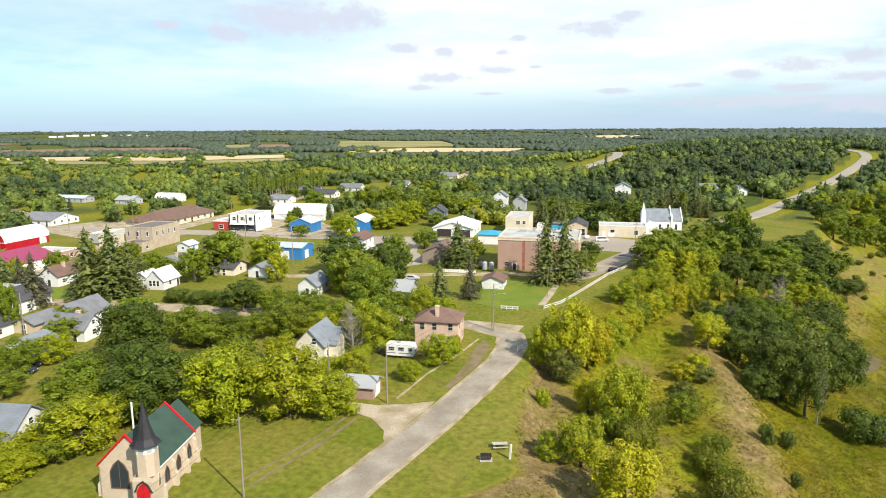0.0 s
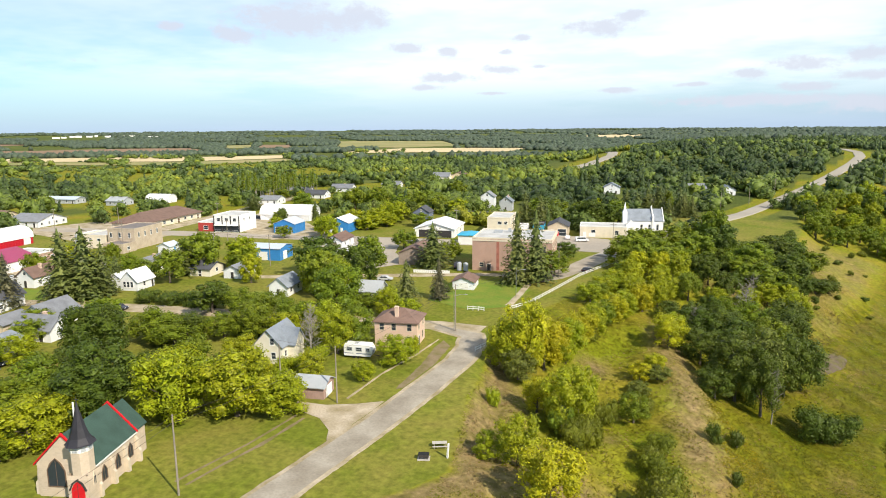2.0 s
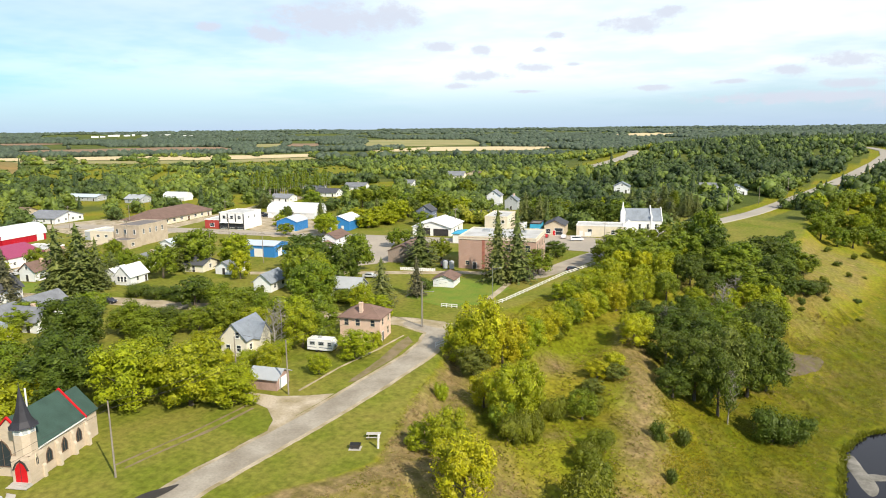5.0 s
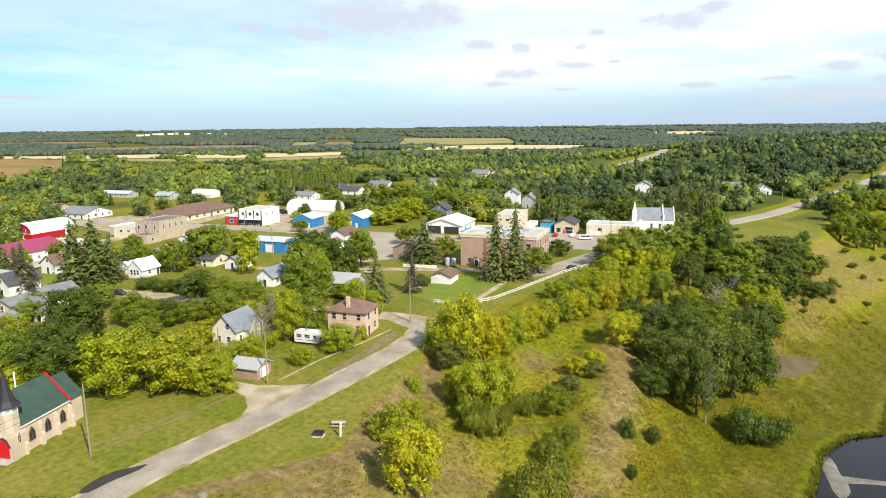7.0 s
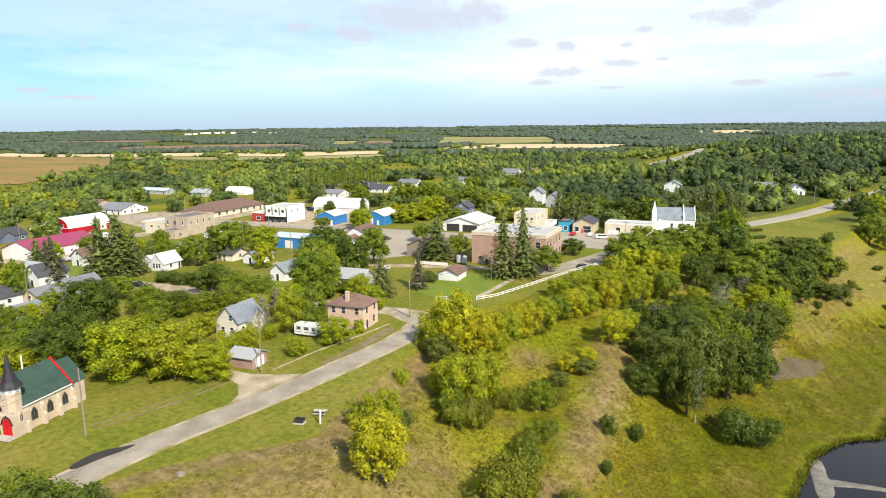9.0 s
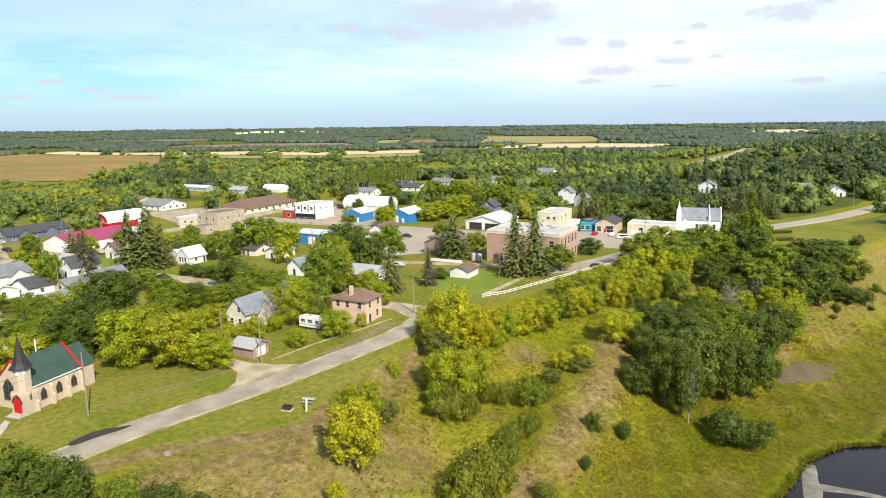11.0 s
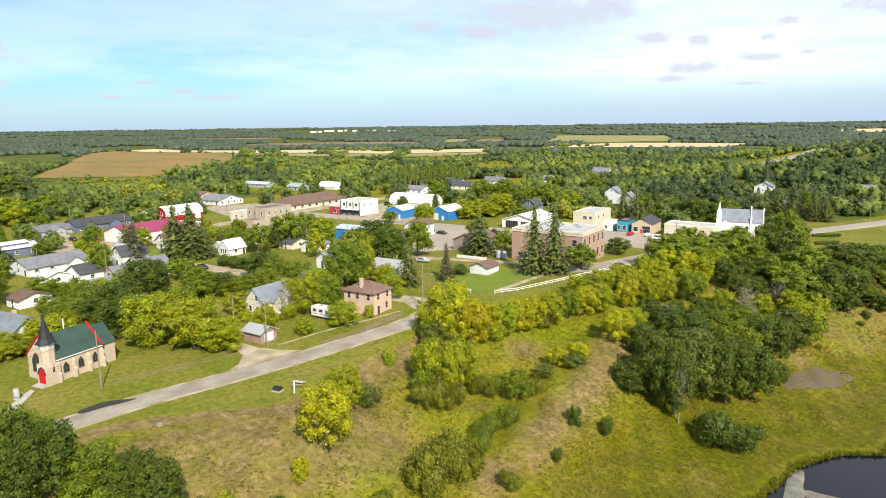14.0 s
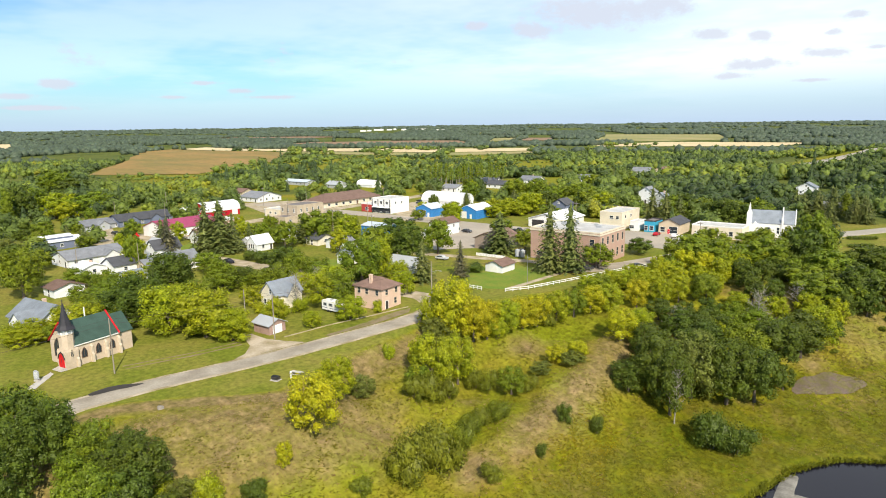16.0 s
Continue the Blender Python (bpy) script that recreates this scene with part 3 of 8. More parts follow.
def rounded(poly, times=2):
    """The outline with its corners cut, for soft natural shapes."""
    for _ in range(times):
        poly = [q for (x0, y0), (x1, y1) in zip(poly, poly[1:] + poly[:1]) for q in ((x0 * 0.75 + x1 * 0.25, y0 * 0.75 + y1 * 0.25), (x0 * 0.25 + x1 * 0.75, y0 * 0.25 + y1 * 0.75))]
    return poly


def patch(name, poly, material, label, category, up=0.05, cell=4.0, level=None):
    """A flat-lying patch with a ragged rim, draped on the ground."""
    edge = []
    for (x0, y0), (x1, y1) in zip(poly, poly[1:] + poly[:1]):
        n = max(1, int(math.hypot(x1 - x0, y1 - y0) / cell))
        edge += [(x0 + (x1 - x0) * i / n, y0 + (y1 - y0) * i / n) for i in range(n)]
    cx, cy = sum(p[0] for p in edge) / len(edge), sum(p[1] for p in edge) / len(edge)
    g = Geo()
    rings = 8
    for k in range(rings + 1):
        for x, y in edge:
            u = k / rings
            j = cell * 0.12 * noise.noise(Vector((x * 0.7 / cell, y * 0.7 / cell, 5))) * u
            px, py = cx + (x - cx) * u + j, cy + (y - cy) * u + j
            g.v.append((px, py, z_at(px, py) + up if level is None else level + 0.25 * (1 - u * u)))
    n = len(edge)
    for k in range(rings):
        for i in range(n):
            j = (i + 1) % n
            g.f.append((k * n + i, k * n + j, (k + 1) * n + j, (k + 1) * n + i))
    return structure(name, g, material, label, category)


U, V = Vector((math.cos(radians(14)), math.sin(radians(14)), 0)), Vector((-math.sin(radians(14)), math.cos(radians(14)), 0))


def grid(o, a, b):
    """A point a metres along the town's cross streets and b along its long streets from o."""
    p = Vector((*o, 0)) + U * a + V * b
    return p.x, p.y


build_ground()
BLUFF_ROAD = [(-38, 20), (-42.5, 38), (-46.2, 50), (-47.3, 62), (-46.9, 76), (-46.3, 88), (-46.0, 103), (-46.1, 117), (-47.6, 126), (-50.6, 133), (-61, 136.5)]
strip("road_shoulder", BLUFF_ROAD, 6.5, M_GRAVEL, "ragged gravel shoulder of the bluff road", "road", 0.02, 1.0, 0.0)
strip("road", BLUFF_ROAD, 4.9, M_ASPHALT, "worn pale asphalt road along the bluff", "road")
strip("road", [(-58, 189), (-53, 198), (-49.8, 212), (-47.5, 232), (-45.5, 242)], 8.0, M_ASPHALT, "worn asphalt road behind the white rail fence", "road", 0.055)
strip("footpath", [(-52.5, 160), (-54, 172), (-56, 184), (-57, 190)], 1.8, M_GRAVEL, "narrow gravel path over the lawn", "path", 0.05)
strip("kerb_line", [(-56.2, 93), (-56.6, 105), (-55.6, 117), (-55.8, 127)], 0.28, M_GRAVEL, "pale gravel edging along the yard", "kerb", 0.12, 2.0, 0.0)
strip("highway", HIGHWAY, 7.6, M_HIGHWAY, "pale two-lane highway climbing the hill", "road", 0.3, 6.0)
strip("hill_road", HILL_ROAD, 10, M_HIGHWAY, "distant pale road over the wooded hill", "road", 0.9, 10.0)
M_GREENLAWN = mat("watered_lawn", (0.128, 0.200, 0.016), 0.95, 0.18, 0.2, 1.8, 0.03, second=(0.190, 0.210, 0.026))
patch("park_lawn", [(-60, 152), (-52, 159), (-53, 178), (-58, 187), (-74, 183), (-80, 170), (-74, 156)], M_GREENLAWN, "bright green mown park lawn", "lawn", 0.035, 2.5)
patch("yard_lawn", [(-122, 128), (-108, 131), (-112, 146), (-124, 144)], M_GREENLAWN, "bright green mown yard lawn", "lawn", 0.035, 2.5)
patch("yard_lawn", [(-186, 104), (-158, 111), (-162, 123), (-190, 116)], M_GREENLAWN, "bright green mown yard lawn", "lawn", 0.035, 2.5)
strip("street", [(-50, 137.5), (-61, 136.5), (-155, 112.7), (-215, 98)], 6.5, M_GRAVEL, "pale gravel side street", "street", 0.045)
strip("street", [grid((-97, 168), -40, 0), (-97, 179), (-75, 191), (-55, 196)], 4.0, M_GRAVEL, "gravel back lane", "street", 0.045)
strip("street", [(-44, 250), (-75, 250), (-140, 234), (-230, 212), (-300, 194)], 12, M_LOT, "wide pale main street", "street", 0.06, 4)
strip("street", [(-206, 96), (-222, 92), (-260, 100), (-285, 96)], 9, M_GRAVEL, "gravel yard street", "street", 0.045, 4)
strip("street", [(-219, 108), (-245, 205), (-270, 300), (-285, 360)], 9, M_GRAVEL, "pale gravel street", "street", 0.07, 4)
patch("gravel_apron", [(-49.6, 78), (-49.6, 95), (-53.5, 92), (-58, 89.5), (-64, 88.5), (-64, 86.3), (-56, 85), (-52, 82)], M_GRAVEL, "rutted gravel driveway apron", "driveway", 0.07, 2)
patch("parking_lot", [(-148, 199), (-113, 180), (-104, 196), (-118, 212), (-128, 232), (-163, 228)], M_LOT, "pale worn asphalt lot", "lot", 0.05)
patch("parking_lot", [(-88, 240), (-50, 243), (-48, 272), (-66, 276), (-92, 268)], M_LOT, "asphalt forecourt before the stores", "lot", 0.09)
patch("gravel_lot", [(-235, 240), (-180, 215), (-165, 235), (-215, 275), (-250, 290)], M_GRAVEL, "pale gravel yard between sheds", "lot", 0.08)
patch("gravel_lot", [(-232, 100), (-205, 105), (-205, 140), (-232, 142)], M_GRAVEL, "pale gravel forecourt", "lot", 0.09)
patch("gravel_lot", [(-310, 185), (-235, 175), (-228, 212), (-300, 225)], M_GRAVEL, "pale open gravel ground", "lot", 0.05)
patch("tar_patch", rounded([(-49.4, 51.6), (-48.6, 52.6), (-48.9, 56), (-48.4, 59), (-48.8, 61.6), (-49.6, 60), (-51.0, 57.7), (-51.2, 55.0), (-50.4, 52.6)], 1), M_TAR, "dark wet tar patch beside the road", "road", 0.11, 1)
for k, line in enumerate(([(-58.4, 84), (-58.4, 73.6), (-59.1, 66.7), (-59.4, 60.4)], [(-60.2, 84.4), (-60.3, 73.2), (-61.0, 66), (-61.4, 60.4)])):
    strip("wheel_rut", line, 0.42, M_DIRT, "faint brown wheel rut across the church lawn", "track", 0.012, 1.0, 0.0)
patch("dirt_track", [(-50.6, 100), (-49.6, 101), (-49.6, 114), (-51.5, 124), (-54.6, 127), (-54.2, 122), (-52, 112)], M_DIRT, "bare dirt verge beside the road", "track", 0.06, 2)
structure("river_water", Geo().add([(-20, -400, -17.0), (200, -400, -17.0), (200, 420, -17.0), (-20, 420, -17.0)], [(0, 1, 2, 3)]), M_WATER, "still dark river water", "water")
patch("mud_bar", rounded([(30.2, 147.6), (30.8, 149.6), (32.2, 150.2), (33.2, 147.0), (34.2, 143.2), (35.6, 140.6), (36.4, 136.2), (35.0, 132.6), (33.4, 134.8), (32.2, 139.4), (31.0, 143.6)]), M_MUD, "pale mud bar at the river edge", "bank", 0.0, 0.8, -17.05)
patch("mud_spit", rounded([(32.8, 142.4), (34.4, 143.2), (37.0, 143.7), (42.0, 145.4), (47.0, 145.6), (47.2, 144.0), (41.8, 143.2), (37.0, 141.2), (35.0, 139.8), (33.4, 139.6)]), M_MUD, "narrow pale mud spit in the river", "bank", 0.0, 0.8, -17.09)
patch("bare_patch", rounded([(18.4, 176.5), (17.0, 180.0), (16.6, 184.6), (17.8, 192), (20, 194.5), (23.0, 195.6), (26.3, 197.6), (26.8, 194), (25.4, 189), (23.6, 184.5), (21.4, 180)], 1), mat("bare_grey_soil", (0.135, 0.10, 0.08), 0.95, 0.25, 0.5, 3.0, 0.0, second=(0.13, 0.115, 0.04)), "bare grey soil patch on the slope", "ground", 0.12, 1.5)
for name, material, label, poly in FIELDS:
    patch(name, poly, material, label, "field", 0.5, 45)


# ---- buildings ----
TURNED = {"S": 0, "E": 90, "N": 180, "W": -90}
frames = {}
BUILT = [(-71, 57, 10)]


def window(parent, at, w, h, arch=False, frame_mat=None, sill=True):
    """A framed window: surround with sill, and a recessed dark pane. Faces local -y."""
    frame_mat = frame_mat or M_TRIMWHITE
    key = (round(w, 2), round(h, 2), arch, frame_mat.name, sill)
    if key not in frames:
        g, b = Geo(), 0.11
        if arch:
            out = [(-w / 2 - b, 0), (w / 2 + b, 0), (w / 2 + b, h * 0.6), (w * 0.33, h * 0.86), (0, h + b), (-w * 0.33, h * 0.86), (-w / 2 - b, h * 0.6)]
            ins = [(-w / 2, b), (w / 2, b), (w / 2, h * 0.6), (w * 0.25, h * 0.84), (0, h), (-w * 0.25, h * 0.84), (-w / 2, h * 0.6)]
            n = len(out)
            vs = [(x, y, z) for y in (-0.09, 0.04) for ring in (out, ins) for x, z in ring]
            fs = []
            for i in range(n):
                j = (i + 1) % n
                fs += [(i, j, n + j, n + i), (2 * n + i, 3 * n + i, 3 * n + j, 2 * n + j), (i, 2 * n + i, 2 * n + j, j), (n + i, n + j, 3 * n + j, 3 * n + i)]
            g.add(vs, fs)
            g.box(-0.03, 0.03, -0.05, 0.0, b, h * 0.95)
            p = Geo().prism(ins, -0.03, 0.03, 1)
        else:
            g.box(-w / 2 - b, -w / 2, -0.07, 0.04, 0, h + b).box(w / 2, w / 2 + b, -0.07, 0.04, 0, h + b)
            g.box(-w / 2, w / 2, -0.07, 0.04, h, h + b).box(-w / 2, w / 2, -0.07, 0.04, 0, b)
            g.box(-w / 2, w / 2, -0.055, 0.0, h * 0.5, h * 0.5 + 0.06)
            if sill:
                g.box(-w / 2 - 0.16, w / 2 + 0.16, -0.14, 0.04, -0.07, 0.0)
            p = Geo().box(-w / 2, w / 2, -0.03, 0.02, b, h)
        frames[key] = (g.mesh("window", frame_mat), p.mesh("pane", M_GLASS))
    f, p = frames[key]
    ob = part("window", f, None, parent, at=at)
    part("pane", p, None, ob, "dark glass pane")
    return ob


def door(parent, at, w, h, material, name="door"):
    g = Geo().box(-w / 2, w / 2, -0.06, 0.02, 0, h)
    for k in (0.12, 0.56):
        g.box(-w * 0.36, w * 0.36, -0.09, -0.06, h * k, h * (k + 0.32))
    ob = part(name, g, material, parent, at=at)
    part("door_frame", Geo().box(-w / 2 - 0.1, -w / 2, -0.08, 0.02, 0, h).box(w / 2, w / 2 + 0.1, -0.08, 0.02, 0, h).box(-w / 2 - 0.1, w / 2 + 0.1, -0.08, 0.02, h, h + 0.1), M_TRIMWHITE, ob)
    part("handle", Geo().box(w * 0.36, w * 0.42, -0.14, -0.06, h * 0.45, h * 0.5), M_RIM, ob)
    return ob


def overhead_door(parent, at, w, h, material):
    """A wide sectional garage door with raised panels."""
    g = Geo().box(-w / 2, w / 2, -0.05, 0.02, 0, h)
    rows = max(3, round(h / 0.6))
    for i in range(rows):
        g.box(-w / 2 + 0.05, w / 2 - 0.05, -0.08, -0.05, h * i / rows + 0.04, h * (i + 1) / rows - 0.03)
    return part("garage_door", g, material, parent, at=at)


def face_at(face, a, z, W, D):
    x, y = {"S": (-a, 0), "E": (0, a), "N": (-a, D), "W": (-W, a)}[face]
    return pose(x, y, z, 0, 0, TURNED[face])


def roof_geo(kind, W, D, h, rise, axis, over=0.45, thick=0.16):
    """Roof over the plan x -W..0, y 0..D with its eaves at h."""
    g = Geo()
    if kind == "gable":
        span, length = (W, D) if axis == "y" else (D, W)
        k = rise / (span / 2)
        lo, e = h - over * k, over
        prof = [(-e, lo), (span / 2, h + rise), (span + e, lo), (span + e, lo + thick), (span / 2, h + rise + thick * 1.15), (-e, lo + thick)]
        if axis == "y":
            g.prism([(-p[0], p[1]) for p in prof], -over, length + over, 1)
        else:
            g.prism(prof, -length - over, over, 0)
    elif kind == "hip":
        e = over
        lo, hi = h, h + rise
        if W >= D:
            i = D / 2 * 0.95
            ridge = [(-W + i, D / 2), (-i, D / 2)]
            vs = [(-W - e, -e, lo), (e, -e, lo), (e, D + e, lo), (-W - e, D + e, lo), (*ridge[0], hi), (*ridge[1], hi)]
            fs = [(0, 1, 5, 4), (1, 2, 5), (2, 3, 4, 5), (3, 0, 4)]
        else:
            i = W / 2 * 0.95
            vs = [(-W - e, -e, lo), (e, -e, lo), (e, D + e, lo), (-W - e, D + e, lo), (-W / 2, i, hi), (-W / 2, D - i, hi)]
            fs = [(0, 1, 4), (1, 2, 5, 4), (2, 3, 5), (3, 0, 4, 5)]
        g.add(vs, fs)
        g.box(-W - e, e, -e, D + e, lo - 0.18, lo)
    elif kind == "flat":
        p = 0.28
        g.box(-W - 0.06, 0.06, -0.06, p, h, h + 0.45).box(-W - 0.06, 0.06, D - p, D + 0.06, h, h + 0.45)
        g.box(-W - 0.06, -W + p, p, D - p, h, h + 0.45).box(-p, 0.06, p, D - p, h, h + 0.45)
    elif kind == "barrel":
        n = 14
        span, length = (W, D) if axis == "y" else (D, W)
        arc = [(span / 2 - (span / 2 + 0.25) * math.cos(math.pi * i / n), h + rise * math.sin(math.pi * i / n) ** 0.85) for i in range(n + 1)]
        arc += [(span / 2 + (p[0] - span / 2) * 0.97, h + (p[1] - h) * 0.965) for p in reversed(arc)]
        if axis == "y":
            g.prism([(-p[0], p[1]) for p in arc], -0.3, length + 0.3, 1)
        else:
            g.prism(arc, -length - 0.3, 0.3, 0)
    return g


def wall_geo(kind, W, D, h, rise, axis):
    g = Geo()
    if kind == "gable":
        span = W if axis == "y" else D
        prof = [(0, -0.5), (span, -0.5), (span, h), (span / 2, h + rise), (0, h)]
        if axis == "y":
            g.prism([(-p[0], p[1]) for p in prof], 0, D, 1)
        else:
            g.prism(prof, -W, 0, 0)
    elif kind == "barrel":
        n = 10
        span = W if axis == "y" else D
        prof = [(0, -0.5)] + [(span / 2 - span / 2 * math.cos(math.pi * i / n), h + rise * 0.96 * math.sin(math.pi * i / n) ** 0.85) for i in range(n + 1)] + [(span, -0.5)]
        if axis == "y":
            g.prism([(-p[0], p[1]) for p in prof], 0.05, D - 0.05, 1)
        else:
            g.prism(prof, -W + 0.05, -0.05, 0)
    else:
        g.box(-W, 0, 0, D, -0.5, h)
    return g


def building(name, label, category, M, W, D, h, kind, rise, axis, wall, roof, wins=(), doors=(), turn=14, chimney=None, over=0.45, deck=None, group="", wing=(), trim=None):
    """A building with its near (south-east) corner at M: walls, roof, windows and doors as parts.
    wins: (face, along, sill height, width, height); doors: (face, along, width, height, material[, 'wide'])."""
    ob = thing(name, pose(M[0], M[1], z_at(*M), 0, 0, turn), label, category, group)
    BUILT.append((M[0] - W / 2, M[1] + D / 2, max(W, D) * 0.5 + 3.0))
    body = part("wall", wall_geo(kind, W, D, h, rise, axis), wall, ob)
    r = part("roof", roof_geo(kind, W, D, h, rise, axis, over), roof, ob)
    if kind == "flat":
        part("roof_deck", Geo().box(-W + 0.28, -0.28, 0.28, D - 0.28, h, h + 0.12), deck or M_GRAVELROOF, r)
    for w in wins:
        window(body, face_at(w[0], w[1], w[2], W, D), w[3], w[4], False, trim)
    for d in doors:
        at = face_at(d[0], d[1], 0.05, W, D)
        if len(d) > 5:
            overhead_door(body, at, d[2], d[3], d[4])
        else:
            door(body, at, d[2], d[3], d[4])
    if chimney:
        x, y, z0, z1, cm = chimney
        c = part("chimney", Geo().box(x - 0.38, x + 0.38, y - 0.32, y + 0.32, z0, z1).box(x - 0.46, x + 0.46, y - 0.4, y + 0.4, z1 - 0.25, z1 - 0.08), cm, r)
    for (dx, dy, w2, d2, h2, k2, r2, a2) in wing:
        g, q = wall_geo(k2, w2, d2, h2, r2, a2), roof_geo(k2, w2, d2, h2, r2, a2, 0.35)
        part("wing", g, wall, ob, at=pose(dx, dy, 0))
        part("wing_roof", q, roof, ob, at=pose(dx, dy, 0))
    return ob


def row(face, n, start, step, z, w, h):
    return [(face, start + i * step, z, w, h) for i in range(n)]


M_STAINED = mat("brown_window_wood", (0.17, 0.11, 0.075), 0.7, 0.15, 1.5, 12)


def stone_church():
    """The small stone church with a corner tower, spire and red door."""
    ob = thing("stone_church", pose(-67.3, 52.9, -1.1, 0, 0, 22), "small buff stone church with green shingle roof and dark spire", "church")
    W, D, h, rise = 7.6, 10.2, 4.5, 3.9
    nave = part("nave_wall", wall_geo("gable", W, D, h, rise, "y"), M_STONE, ob)
    part("nave_roof", roof_geo("gable", W, D - 0.3, h, rise, "y", 0.25, 0.14), M_SH_GREEN, ob, at=pose(0, 0.3, 0))
    part("chancel_wall", wall_geo("gable", W - 1.2, 3.4, h - 0.3, rise - 0.6, "y"), M_STONE, ob, at=pose(-0.6, D, 0))
    part("chancel_roof", roof_geo("gable", W - 1.2, 3.3, h - 0.3, rise - 0.6, "y", 0.25, 0.14), M_SH_GREEN, ob, at=pose(-0.6, D + 0.1, 0))
    for y, lab in ((-0.1, "red painted gable coping"), (D - 0.1, "red painted gable coping")):
        k = rise / (W / 2)
        prof = [(0.35, h - 0.35 * k + 0.1), (-W / 2, h + rise + 0.12), (-W - 0.35, h - 0.35 * k + 0.1), (-W - 0.35, h - 0.35 * k + 0.34), (-W / 2, h + rise + 0.42), (0.35, h - 0.35 * k + 0.34)]
        part("gable_coping", Geo().prism(prof, y - 0.12, y + 0.16, 1), M_RED, ob, lab)
    for y in (0.6, 3.8, 7.0, 10.0):
        for x, s in ((0, 1), (-W, -1)):
            part("buttress", Geo().prism([(x, -0.4), (x + s * 0.75, -0.4), (x + s * 0.7, 1.6), (x + s * 0.4, 2.0), (x + s * 0.36, 3.2), (x, 3.7)], y - 0.25, y + 0.25, 1), M_STONETRIM, ob)
    for y in (2.3, 5.4, 8.5):
        window(nave, face_at("E", y, 1.25, W, D), 1.0, 2.1, True, M_STAINED)
        window(nave, face_at("W", y, 1.25, W, D), 1.0, 2.1, True, M_STAINED)
    window(nave, face_at("S", 5.0, 1.3, W, D), 2.3, 3.9, True, M_STAINED)
    # tower at the near corner
    tx, ty, r = -0.9, -0.5, 1.38
    s1 = 1.28
    part("tower", Geo().box(tx - r, tx + r, ty - r, ty + r, -0.5, 3.5).add([(tx + k * a, ty + k * b, z) for k, z in ((r, 3.5), (s1, 4.0)) for a, b in ((1, 1), (-1, 1), (-1, -1), (1, -1))], [(0, 1, 5, 4), (1, 2, 6, 5), (2, 3, 7, 6), (3, 0, 4, 7)]).prism([(tx + s1 * c, ty + s1 * s) for c, s in ((1, 0.45), (0.45, 1), (-0.45, 1), (-1, 0.45), (-1, -0.45), (-0.45, -1), (0.45, -1), (1, -0.45))], 3.9, 7.0, 2), M_STONE, ob)
    part("tower_course", Geo().box(tx - r - 0.04, tx + r + 0.04, ty - r - 0.04, ty + r + 0.04, 3.4, 3.52), M_STONETRIM, ob)
    belfry = part("belfry", Geo().prism([(tx + 1.4 * math.cos(math.pi / 8 + i * math.pi / 4), ty + 1.4 * math.sin(math.pi / 8 + i * math.pi / 4)) for i in range(8)], 7.0, 8.0, 2), M_TRIMWHITE, ob, "white painted belfry band")
    for i in range(8):
        a = i * 45
        part("louvre", Geo().box(-0.3, 0.3, -0.04, 0.02, 0.1, 0.6), M_GREYSIDE, belfry, at=Matrix.Translation((tx, ty, 7.0)) @ pose(0, 0, 0, 0, 0, a) @ pose(0, -1.31, 0))
    g = Geo()
    rings = [(1.9, 7.9), (1.7, 8.02), (1.2, 8.75), (0.82, 9.95), (0.42, 11.6), (0.06, 13.3)]
    for q, (rr, z) in enumerate(rings):
        g.v += [(tx + rr * math.cos(math.pi / 8 + i * math.pi / 4), ty + rr * math.sin(math.pi / 8 + i * math.pi / 4), z) for i in range(8)]
    for q in range(len(rings) - 1):
        g.f += [(q * 8 + i, q * 8 + (i + 1) % 8, q * 8 + 8 + (i + 1) % 8, q * 8 + 8 + i) for i in range(8)]
    g.f += [tuple(range(7, -1, -1)), tuple(range(40, 48))]
    part("spire", g, M_SPIRE, ob, "dark shingled flared spire")
    part("finial", Geo().tube((tx, ty, 13.2), (tx, ty, 14.0), 0.05, 0.03).box(tx - 0.28, tx + 0.28, ty - 0.03, ty + 0.03, 13.62, 13.7), M_SPIRE, ob)
    # doors and steps
    arch = [(-1.0, 0), (1.0, 0), (1.0, 1.9), (0.58, 2.6), (0, 3.0), (-0.58, 2.6), (-1.0, 1.9)]
    dr = part("door", Geo().prism([(x * 0.86, z * 0.97) for x, z in arch], -0.1, 0.02, 1), M_RED, ob, "red pointed-arch double door", at=pose(tx, ty - r, 0.35))
    part("door_arch", Geo().prism([(-1.2, 1.7), (-0.7, 2.75), (0, 3.25), (0.7, 2.75), (1.2, 1.7), (1.0, 1.7), (0.58, 2.6), (0, 3.0), (-0.58, 2.6), (-1.0, 1.7)], -0.16, 0.02, 1), M_DARKTRIM, dr)
    part("door_seam", Geo().box(-0.025, 0.025, -0.13, -0.1, 0, 2.8), M_DARKTRIM, dr)
    for i in range(3):
        part("step", Geo().box(tx - 1.5 + i * 0.1, tx + 1.5 - i * 0.1, ty - r - 1.3 + i * 0.38, ty - r, 0, 0.12 * (i + 1)), M_CONCRETE, ob)
    for x in (0.26, -W - 0.26):
        part("eave_fascia", Geo().box(x - 0.05, x + 0.05, 0.2, D + 0.1, h - 0.36, h - 0.16), M_TRIMWHITE, ob, "white painted eave board")
    part("vent_pipe", Geo().tube((-W + 0.4, 7.6, 4.5), (-W + 0.4, 7.6, 9.6), 0.13, 0.13, 8), M_TRIMWHITE, ob, "white flue pipe")
    window(ob, pose(tx + r, ty, 2.2, 0, 0, 90), 0.5, 1.8, True, M_STONETRIM)


